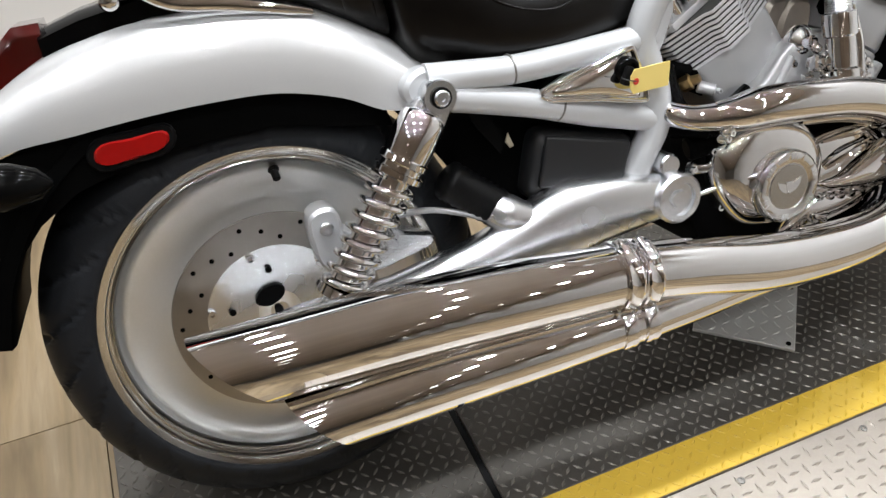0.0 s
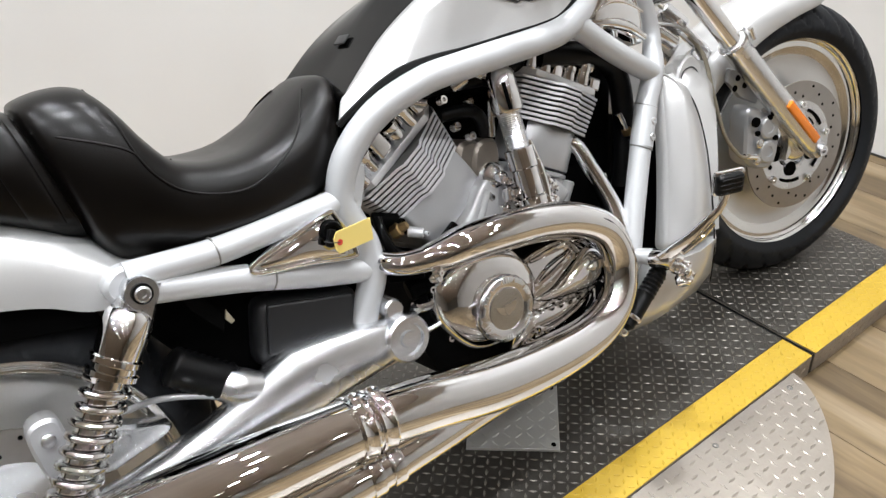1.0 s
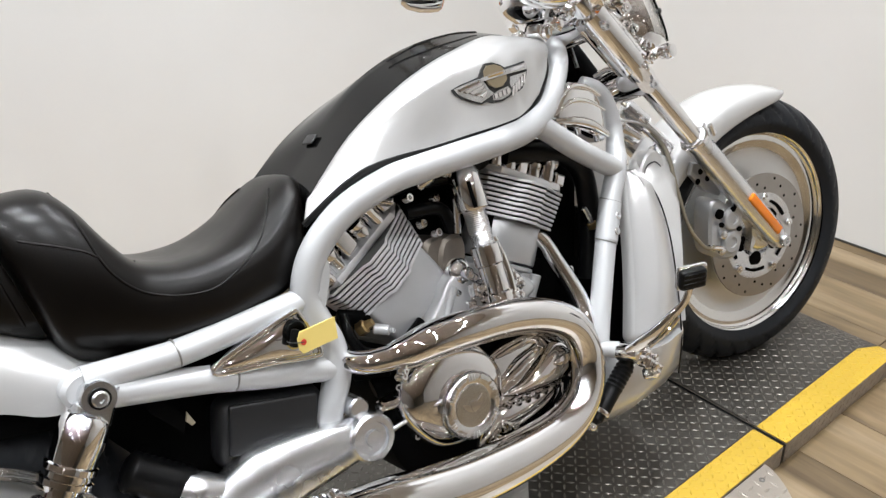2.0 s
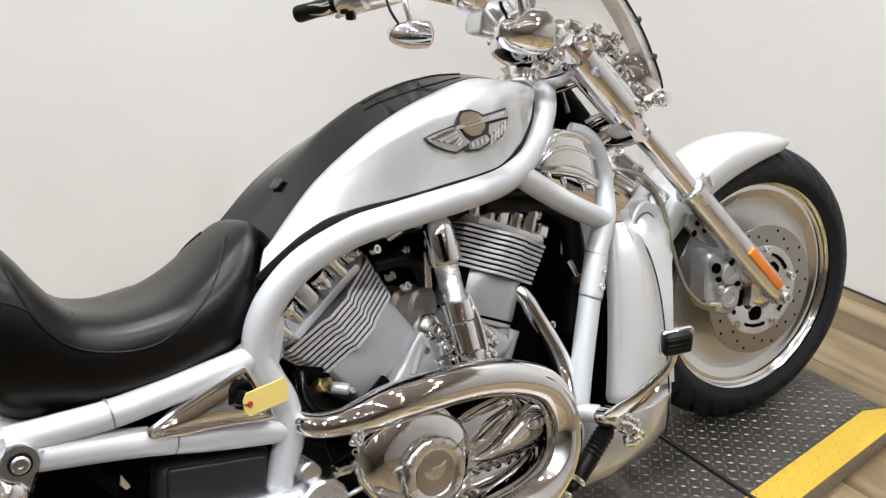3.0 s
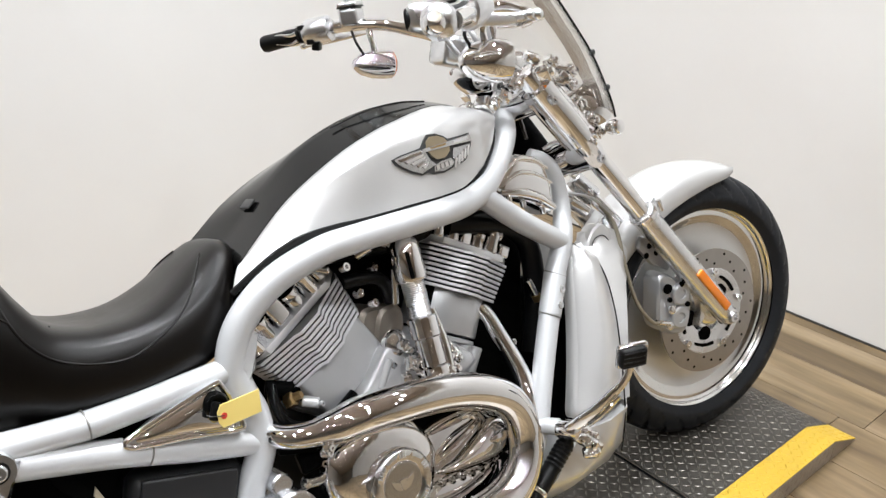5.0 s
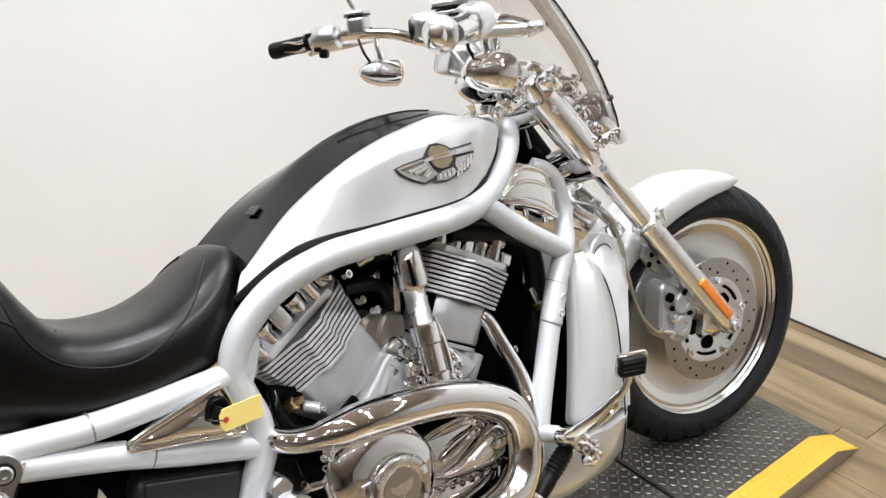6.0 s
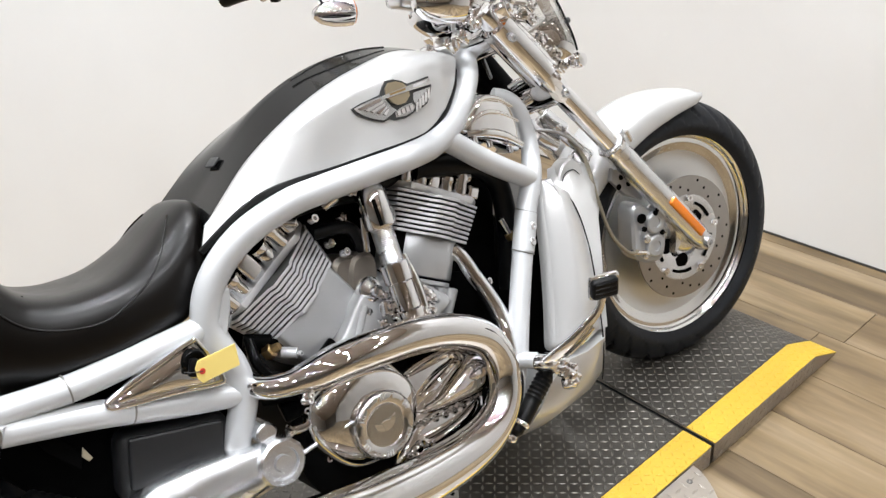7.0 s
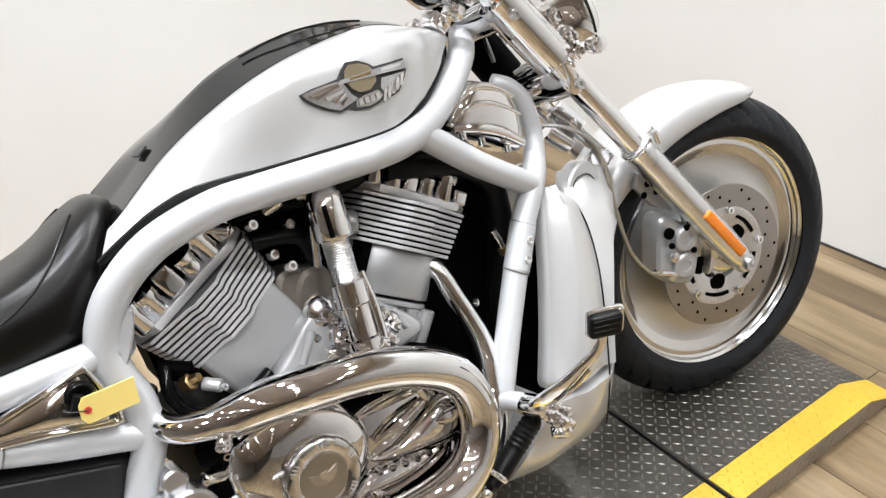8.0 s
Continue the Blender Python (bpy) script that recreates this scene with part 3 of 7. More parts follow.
def frame_tubes():
    rail = [(1.226, -0.042, 0.853, 0.0205), (1.190, -0.080, 0.822, 0.0215), (1.137, -0.115, 0.788, 0.022), (1.068, -0.152, 0.753, 0.022), (1.005, -0.173, 0.735, 0.022), (0.945, -0.18, 0.731, 0.022), (0.86, -0.181, 0.731, 0.022),
            (0.781, -0.18, 0.731, 0.022), (0.717, -0.177, 0.728, 0.022), (0.64, -0.164, 0.705, 0.022), (0.583, -0.15, 0.660, 0.022), (0.556, -0.142, 0.606, 0.022), (0.562, -0.140, 0.562, 0.022), (0.573, -0.140, 0.520, 0.022), (0.570, -0.139, 0.470, 0.022), (0.548, -0.134, 0.425, 0.021), (0.525, -0.13, 0.375, 0.021)]
    bm = fresh()
    sweep(bm, rail, 18, 6)
    f = part("frame", bm, FRAME_PAINT, bike, "silver painted tubular perimeter frame")
    bm = fresh()
    sweep(bm, mirror_pts(rail, -1), 14, 5)
    part("left_rail", bm, FRAME_PAINT, f)
    # brace and front down tube
    brace = [(1.040, -0.163, 0.736, 0.020), (1.13, -0.155, 0.665, 0.020), (1.232, -0.132, 0.603, 0.020)]
    down = [(1.232, -0.088, 0.772, 0.0125), (1.256, -0.096, 0.757, 0.0145), (1.276, -0.100, 0.728, 0.0155), (1.283, -0.101, 0.675, 0.0160), (1.270, -0.108, 0.636, 0.0185), (1.240, -0.130, 0.603, 0.020), (1.193, -0.140, 0.540, 0.020), (1.140, -0.152, 0.448, 0.020), (1.095, -0.163, 0.365, 0.020), (1.062, -0.17, 0.300, 0.020), (1.02, -0.165, 0.22, 0.019), (0.95, -0.15, 0.165, 0.019), (0.8, -0.14, 0.15, 0.019)]
    for s in (1, -1):
        for name, pts in (("brace_tube", brace), ("down_tube", down)):
            bm = fresh()
            sweep(bm, mirror_pts(pts, s), 16, 6)
            part(name, bm, FRAME_PAINT, f)
    # bolted joint on the down tube
    bm = fresh()
    sweep(bm, [(1.199, -0.139, 0.549, 0.0215), (1.160, -0.1475, 0.482, 0.0215)], 18, 1)
    sleeve = part("joint_sleeve", bm, FRAME_PAINT, f, "silver sleeve with two bolts")
    for q, w in (((1.199, -0.139, 0.549), 0.0007), ((1.160, -0.1475, 0.482), 0.0007)):
        bm = fresh()
        turned(bm, [(0.0205, -0.0015), (0.0217, -0.0012), (0.0217, 0.0012), (0.0205, 0.0015)], q, (0.5, -0.1, 0.86), 24)
        part("joint_line", bm, BRONZE, sleeve)
    for q in ((1.188, -0.1605, 0.524), (1.174, -0.1645, 0.498)):
        bm = fresh()
        bolt_head(bm, q, (0.12, -1, 0.1), 0.0078, 0.004)
        part("bolt", bm, BRUSHED, sleeve)
    # tail triangle
    up = [(0.574, -0.142, 0.5985, 0.019), (0.562, -0.141, 0.598, 0.019), (0.47, -0.142, 0.596, 0.019), (0.365, -0.150, 0.597, 0.019), (0.30, -0.155, 0.604, 0.019), (0.235, -0.155, 0.612, 0.019)]
    lo = [(0.572, -0.141, 0.480, 0.0195), (0.560, -0.140, 0.484, 0.0195), (0.47, -0.143, 0.513, 0.0195), (0.385, -0.148, 0.545, 0.0195), (0.30, -0.153, 0.572, 0.0195), (0.235, -0.155, 0.590, 0.019)]
    for s in (1, -1):
        for pts in (up, lo):
            bm = fresh()
            sweep(bm, mirror_pts(pts, s), 16, 6)
            part("tail_tube", bm, FRAME_PAINT, f)
    for q, way in (((0.418, -0.1463, 0.534), (1, 0.05, -0.37)), ((0.352, -0.1505, 0.5985), (1, 0.05, 0.0))):
        bm = fresh()
        turned(bm, [(0.0190, -0.0012), (0.0206, -0.0010), (0.0206, 0.0010), (0.0190, 0.0012)], q, way, 24)
        part("joint_collar", bm, BRONZE, f, "thin joint line round the tube")
    bm = fresh()
    slab(bm, spline([(0.262, 0.618), (0.228, 0.626), (0.205, 0.606), (0.216, 0.580), (0.258, 0.572), (0.285, 0.592)], 4, True), -0.162, -0.135, 0.006)
    part("shock_mount", bm, FRAME_PAINT, f, "silver cast shock mount")
    # steering head
    bm = fresh()
    rod(bm, (1.235, 0, 0.90), (1.345, 0, 0.735), 0.036, None, 28)
    part("steering_head", bm, DARK, f)
    # welded gusset below the head
    bm = fresh()
    slab(bm, spline([(0.60, 0.640), (0.563, 0.635), (0.547, 0.600), (0.556, 0.565), (0.58, 0.585)], 4, True), -0.158, -0.125, 0.004)
    part("gusset", bm, FRAME_PAINT, f)
    # engine mount boss at the foot of the upright
    bm = fresh()
    rod(bm, (0.578, -0.125, 0.413), (0.578, -0.166, 0.413), 0.017)
    part("mount_boss", bm, BRUSHED, f, "bright engine mount bolt")


frame_tubes()


# ---- rear end ----
def fender_rear():
    top = [(-0.40, 0.560), (-0.33, 0.625), (-0.26, 0.682), (-0.18, 0.722), (-0.10, 0.742), (-0.02, 0.747), (0.06, 0.740), (0.14, 0.716), (0.21, 0.672), (0.262, 0.622), (0.285, 0.595)]
    low = [(-0.40, 0.540), (-0.33, 0.588), (-0.26, 0.622), (-0.18, 0.628), (-0.10, 0.632), (-0.02, 0.632), (0.06, 0.626), (0.135, 0.604), (0.185, 0.578), (0.225, 0.572), (0.255, 0.578)]
    half = [0.075, 0.094, 0.106, 0.112, 0.114, 0.115, 0.116, 0.118, 0.124, 0.130, 0.132]
    bm = fresh()
    loops = []
    for (xt, zt), (xl, zl), h in zip(*(spline(q, 4) for q in (top, low)), [v[0] for v in spline([(q,) for q in half], 4)]):
        ring = []
        dz = zt - zl
        side = [(1.0, 0.0), (1.012, 0.2), (1.0, 0.42), (0.95, 0.64), (0.84, 0.81), (0.66, 0.92), (0.42, 0.975), (0.2, 0.995), (0.0, 1.0)]
        for u, v in side:
            ring.append((xl + (xt - xl) * v, -h * u, zl + dz * v))
        for u, v in side[-2::-1]:
            ring.append((xl + (xt - xl) * v, h * u, zl + dz * v))
        inner = [(x, y * 0.965, zl + (z - zl) * 0.95 - 0.0005) for x, y, z in ring[::-1]]
        loops.append(ring + inner)
    rings(bm, loops, True, True)
    f = part("rear_fender", bm, PAINT, bike, "silver painted rear fender")
    # black liner below
    bm = fresh()
    loops = []
    for k in range(25):
        a = radians(52 + 116 * k / 24)
        loops.append([(r * math.cos(a), y, RADIUS + r * math.sin(a)) for r, y in ((0.335, -0.105), (0.352, -0.103), (0.352, 0.103), (0.335, 0.105), (0.331, 0.09), (0.331, -0.09))])
    rings(bm, loops)
    part("fender_liner", bm, DARK, f, "black inner mudguard")
    bm = fresh()
    slab(bm, [(-0.40, 0.545), (-0.30, 0.606), (-0.20, 0.634), (0.05, 0.634), (0.19, 0.59), (0.20, 0.55), (0.05, 0.585), (-0.10, 0.585), (-0.20, 0.560), (-0.25, 0.530), (-0.30, 0.480), (-0.33, 0.45), (-0.42, 0.46)], -0.101, -0.088, 0.003)
    liner = part("side_skirt", bm, DARK, f, "black side skirt below the fender")
    # red side reflector
    bm = fresh()
    slab(bm, spline([(-0.167, 0.598), (-0.158, 0.585), (-0.12, 0.586), (-0.09, 0.590), (-0.079, 0.600), (-0.084, 0.612), (-0.12, 0.611), (-0.155, 0.611)], 3, True), -0.112, -0.10, 0.003)
    lens = part("side_reflector", bm, RED, f, "oblong red side reflector")
    bm = fresh()
    slab(bm, spline([(-0.176, 0.599), (-0.164, 0.578), (-0.12, 0.579), (-0.085, 0.583), (-0.070, 0.600), (-0.079, 0.619), (-0.12, 0.619), (-0.160, 0.618)], 3, True), -0.108, -0.098, 0.003)
    part("reflector_surround", bm, PLASTIC, lens, "black plastic surround")
    # tail lamp
    bm = fresh()
    loops = []
    for x, w, zt, zl in ((-0.185, 0.052, 0.752, 0.700), (-0.215, 0.056, 0.752, 0.692), (-0.245, 0.056, 0.728, 0.675), (-0.275, 0.05, 0.690, 0.650), (-0.30, 0.04, 0.655, 0.63)):
        loops.append([(x, -w, zl), (x, -w * 0.96, zt - 0.012), (x, -w * 0.75, zt), (x, w * 0.75, zt), (x, w * 0.96, zt - 0.012), (x, w, zl)])
    rings(bm, loops)
    part("tail_lamp", bm, TAIL_RED, f, "dark red tail lamp lens")
    bm = fresh()
    loops = []
    for x, w, zt in ((-0.19, 0.058, 0.742), (-0.14, 0.072, 0.756), (-0.06, 0.078, 0.768), (0.03, 0.080, 0.764)):
        loops.append([(x, -w, zt - 0.03), (x, -w * 0.96, zt - 0.008), (x, -w * 0.7, zt), (x, w * 0.7, zt), (x, w * 0.96, zt - 0.008), (x, w, zt - 0.03)])
    rings(bm, loops)
    part("tail_shroud", bm, GLOSS_BLACK, f, "gloss black shroud above the fender")
    # backrest bracket and stay
    bm = fresh()
    sweep(bm, [(0.125, -0.098, 0.7105, 0.004), (0.085, -0.100, 0.722, 0.0065), (0.025, -0.101, 0.738, 0.008), (-0.037, -0.100, 0.752, 0.009), (-0.075, -0.098, 0.785, 0.0105), (-0.10, -0.096, 0.83, 0.010), (-0.115, -0.096, 0.90, 0.010), (-0.13, -0.096, 1.0, 0.010)], 10, 5, 0.55)
    bar = part("backrest_stay", bm, CHROME, f, "chrome backrest stay")
    bm = fresh()
    sweep(bm, [(-0.09, -0.094, 0.80, 0.009), (-0.16, -0.086, 0.805, 0.009), (-0.26, -0.07, 0.79, 0.009)], 10, 4)
    part("carrier_tube", bm, BRUSHED, bar, "grey tube behind the seat")
    bm = fresh()
    ball(bm, (-0.10, -0.092, 0.765), 0.013)
    rod(bm, (-0.10, -0.092, 0.765), (-0.10, -0.092, 0.80), 0.009)
    part("dock_point", bm, CHROME, bar)
    # rear turn signal
    bm = fresh()
    turned(bm, [(0.004, 0.0), (0.018, 0.014), (0.026, 0.04), (0.029, 0.075), (0.027, 0.085)], (-0.21, -0.16, 0.593), (-1, 0, 0.12), 24)
    s = part("rear_signal", bm, GLOSS_BLACK, f, "dark bullet turn signal")
    bm = fresh()
    rod(bm, (-0.25, -0.15, 0.59), (-0.25, -0.09, 0.575), 0.009)
    part("signal_stalk", bm, PLASTIC, s)


fender_rear()


def mufflers():
    cut_a, cut_b = Vector((-0.126, 0, 0.402)), Vector((0.038, 0, 0.205))
    along = (cut_b - cut_a).normalized()
    normal = Vector((along.z, 0, -along.x))
    if normal.x > 0:
        normal = -normal
    ex = None
    for name, pts in (("upper_muffler", [(-0.22, -0.245, 0.352, 0.0505), (0.0, -0.247, 0.346, 0.0510), (0.15, -0.25, 0.341, 0.0510), (0.30, -0.252, 0.329, 0.0480), (0.43, -0.252, 0.316, 0.0440), (0.47, -0.252, 0.311, 0.042)]),
                      ("lower_muffler", [(-0.20, -0.250, 0.250, 0.0430), (0.0, -0.252, 0.250, 0.0430), (0.15, -0.253, 0.250, 0.0425), (0.30, -0.254, 0.246, 0.0385), (0.43, -0.254, 0.241, 0.0320), (0.47, -0.254, 0.239, 0.030)])):
        bm = fresh()
        sweep(bm, pts, 40, 8)
        bmesh.ops.bisect_plane(bm, geom=bm.verts[:] + bm.edges[:] + bm.faces[:], plane_co=cut_a, plane_no=normal, clear_outer=True)
        inner = [(q[0], q[1], q[2], q[3] - 0.0035) for q in pts[:4]]
        bm2 = fresh()
        sweep(bm2, inner, 40, 8)
        bmesh.ops.bisect_plane(bm2, geom=bm2.verts[:] + bm2.edges[:] + bm2.faces[:], plane_co=cut_a + Vector((0.002, 0, 0)), plane_no=normal, clear_outer=True)
        m = part(name, bm, CHROME, bike, "slash-cut chrome muffler", 60)
        part("bore", bm2, DARK, m, "black inside of the muffler")
    # band clamps
    for x, y, z, r in ((0.432, -0.252, 0.316, 0.0475), (0.462, -0.252, 0.312, 0.0465)):
        bm = fresh()
        turned(bm, [(r - 0.003, -0.013), (r, -0.012), (r + 0.0015, -0.009), (r, -0.005), (r, 0.005), (r + 0.0015, 0.009), (r, 0.012), (r - 0.003, 0.013)], (x, y, z), (1, 0, -0.1), 40)
        c = part("band_clamp", bm, CHROME, bike, "chrome band clamp with bolt")
        bm = fresh()
        block(bm, pose(x, y - 0.03, z + r - 0.006, 35), (0.014, 0.028, 0.012), 0.003)
        rod(bm, (x, y - 0.05, z + r - 0.018), (x, y - 0.008, z + r + 0.006), 0.0042)
        part("clamp_bolt", bm, CHROME, c)
    for x in (0.428, 0.462):
        bm = fresh()
        r = 0.0345
        turned(bm, [(r - 0.003, -0.011), (r, -0.010), (r + 0.001, -0.006), (r, 0.0), (r + 0.001, 0.006), (r, 0.010), (r - 0.003, 0.011)], (x, -0.254, 0.241), (1, 0, -0.05), 36)
        part("band_clamp", bm, CHROME, bike, "chrome band clamp on the lower pipe")


mufflers()


def headers():
    rear = [(0.636, -0.195, 0.478, 0.0205), (0.664, -0.206, 0.479, 0.0260), (0.70, -0.214, 0.482, 0.029), (0.76, -0.222, 0.478, 0.029), (0.84, -0.225, 0.466, 0.029), (0.91, -0.225, 0.442, 0.029), (0.968, -0.222, 0.402, 0.029),
            (0.991, -0.22, 0.350, 0.029), (0.986, -0.22, 0.300, 0.030), (0.953, -0.223, 0.260, 0.032), (0.89, -0.23, 0.241, 0.036), (0.79, -0.238, 0.243, 0.040), (0.67, -0.246, 0.261, 0.042), (0.55, -0.25, 0.292, 0.042), (0.455, -0.252, 0.313, 0.041)]
    bm = fresh()
    sweep(bm, rear, 28, 8)
    h = part("rear_header", bm, CHROME, bike, "chrome exhaust header looping round the engine cover")
    front = [(0.985, -0.03, 0.512, 0.012), (1.015, -0.07, 0.534, 0.013), (1.042, -0.100, 0.526, 0.0140), (1.058, -0.118, 0.470, 0.0165), (1.072, -0.138, 0.395, 0.0190), (1.058, -0.16, 0.325, 0.022), (1.030, -0.178, 0.265, 0.023), (0.97, -0.192, 0.225, 0.025), (0.88, -0.206, 0.214, 0.027), (0.78, -0.217, 0.221, 0.028), (0.66, -0.230, 0.230, 0.029), (0.56, -0.244, 0.236, 0.030), (0.46, -0.254, 0.239, 0.030)]
    bm = fresh()
    sweep(bm, front, 24, 8)
    h2 = part("front_header", bm, CHROME, bike, "chrome exhaust header of the front cylinder")
    for t in (0.66, 0.74, 0.82):
        bm = fresh()
        bolt_head(bm, (t, -0.247 + (t - 0.66) * 0.09, 0.216 - (t - 0.66) * 0.07), (0, -0.8, -0.6), 0.005, 0.004)
        part("shield_screw", bm, CHROME, h2)
    bm = fresh()
    sweep(bm, [(0.590, -0.085, 0.512, 0.0165), (0.582, -0.120, 0.498, 0.017), (0.588, -0.155, 0.486, 0.0175), (0.608, -0.179, 0.479, 0.0185), (0.642, -0.197, 0.477, 0.0200)], 20, 6)
    part("port_stub", bm, CHROME, h, "chrome exhaust stub")
    for x, y, z, w in ((0.640, -0.214, 0.458, 0.009), (0.640, -0.204, 0.448, 0.010)):
        bm = fresh()
        ball(bm, (x, y, z), w, (1.2, 0.8, 0.8), 14)
        bolt_head(bm, (x, y - w * 0.6, z), (0.2, -1, 0.1), w * 0.6, w * 0.5)
        part("clamp_lug", bm, CHROME, h)


headers()


def swingarm():
    bm = fresh()
    loops = []
    for x, zt, zl, yo, yi in ((0.595, 0.394, 0.334, -0.166, -0.12), (0.53, 0.408, 0.330, -0.172, -0.12), (0.46, 0.420, 0.326, -0.176, -0.12), (0.405, 0.424, 0.316, -0.176, -0.12), (0.375, 0.414, 0.312, -0.174, -0.12),
                              (0.33, 0.394, 0.308, -0.170, -0.118), (0.26, 0.372, 0.302, -0.164, -0.115), (0.15, 0.352, 0.298, -0.158, -0.112), (0.03, 0.348, 0.290, -0.152, -0.11), (-0.05, 0.342, 0.294, -0.148, -0.11)):
        e = 0.012
        loops.append([(x, yo + e, zt), (x, yi - e, zt), (x, yi, zt - e), (x, yi, zl + e), (x, yi - e, zl), (x, yo + e, zl), (x, yo, zl + e), (x, yo - 0.003, (zt + zl) / 2), (x, yo, zt - e)])
    rings(bm, [[Vector(q) for q in l] for l in loops])
    s = part("swingarm", bm, BRUSHED, bike, "polished aluminium swingarm", 45)
    bm = fresh()
    turned(bm, [(0.036, -0.03), (0.038, 0.0), (0.038, 0.014), (0.034, 0.018), (0.026, 0.018), (0.024, 0.012), (0.014, 0.012), (0.012, 0.017), (0.002, 0.017)], (0.582, -0.162, 0.364), (0, -1, 0), 40)
    part("pivot_cap", bm, BRUSHED, s, "round polished pivot cap")
    bm = fresh()
    sweep(bm, [(0.60, -0.165, 0.355, 0.004), (0.67, -0.19, 0.372, 0.004), (0.73, -0.205, 0.378, 0.004)], 10, 5)
    part("brake_rod", bm, BRUSHED, bike, "thin steel rod beside the engine cover")
    # rear caliper
    bm = fresh()
    slab(bm, spline([(0.062, 0.448), (0.078, 0.460), (0.100, 0.455), (0.106, 0.425), (0.100, 0.395), (0.090, 0.370), (0.068, 0.378), (0.060, 0.415)], 4, True), -0.098, -0.058, 0.005)
    c = part("rear_caliper", bm, CAST, bike, "grey cast rear brake caliper")
    bm = fresh()
    slab(bm, spline([(0.12, 0.385), (0.135, 0.405), (0.16, 0.412), (0.195, 0.398), (0.225, 0.385), (0.225, 0.372), (0.18, 0.360), (0.13, 0.355)], 4, True), -0.108, -0.075, 0.005)
    part("caliper_arm", bm, BRUSHED, c, "bright caliper arm")
    bm = fresh()
    slab(bm, [(0.095, 0.43), (0.135, 0.405), (0.135, 0.36), (0.09, 0.36)], -0.088, -0.062, 0.004)
    part("caliper_bridge", bm, CAST, c)
    for q in ((0.083, 0.432), (0.165, 0.390)):
        bm = fresh()
        bolt_head(bm, (q[0], -0.098 if q[0] < 0.1 else -0.108, q[1]), r=0.010)
        part("caliper_bolt", bm, BRUSHED, c)
    bm = fresh()
    sweep(bm, [(0.17, -0.10, 0.425, 0.0045), (0.22, -0.125, 0.430, 0.0045), (0.27, -0.14, 0.415, 0.0045), (0.31, -0.15, 0.395, 0.0045)], 10, 5)
    part("brake_hose", bm, CAST, c, "grey braided brake hose")


swingarm()


def shock():
    a, b = Vector((0.2425, -0.164, 0.5915)), Vector((0.048, -0.166, 0.335))
    d = (b - a).normalized()
    l = (b - a).length
    bm = fresh()
    turned(bm, [(0.018, 0.02), (0.026, 0.026), (0.030, 0.034), (0.031, 0.06), (0.030, 0.085), (0.033, 0.087), (0.0335, 0.094), (0.030, 0.096), (0.030, 0.103), (0.0335, 0.105), (0.0335, 0.112), (0.028, 0.114), (0.021, 0.116), (0.021, l - 0.05), (0.03, l - 0.048), (0.03, l - 0.035), (0.018, l - 0.03)], a, d, 36)
    s = part("rear_shock", bm, CHROME, bike, "chrome rear shock absorber")
    bm = fresh()
    turned(bm, [(0.021, -0.022), (0.0225, -0.018), (0.0225, 0.018), (0.021, 0.022)], a, (0, -1, 0), 32)
    slab(bm, [(a.x - 0.026, a.z + 0.003), (a.x + 0.028, a.z), (a.x - 0.004, a.z - 0.055), (a.x - 0.05, a.z - 0.03)], a.y - 0.017, a.y + 0.017, 0.008)
    part("top_eye", bm, BRUSHED, s)
    bm = fresh()
    turned(bm, [(0.0135, 0), (0.0135, 0.003)], a + Vector((0, -0.0222, 0)), (0, -1, 0), 28)
    part("bush", bm, PLASTIC, s, "black rubber bush")
    bm = fresh()
    turned(bm, [(0.0105, 0), (0.0105, 0.004), (0.008, 0.006), (0.004, 0.006), (0.0035, 0.003)], a + Vector((0, -0.0240, 0)), (0, -1, 0), 24)
    part("top_bolt", bm, BRUSHED, s)
    # coil
    u = d.orthogonal().normalized()
    v = d.cross(u)
    turns, start, end = 8.5, 0.116, l - 0.045
    pts = []
    n = 170
    for k in range(n + 1):
        t = k / n
        th = 2 * math.pi * turns * t
        p = a + d * (start + (end - start) * t) + (u * math.cos(th) + v * math.sin(th)) * 0.0275
        pts.append((*p, 0.0050))
    bm = fresh()
    sweep(bm, pts, 10, 1, 1.0, True, False)
    part("coil_spring", bm, CHROME, s, "chrome coil spring")
    bm = fresh()
    turned(bm, [(0.02, -0.022), (0.021, 0.0), (0.02, 0.022)], b, (0, -1, 0), 24)
    part("bottom_eye", bm, CHROME, s)


shock()


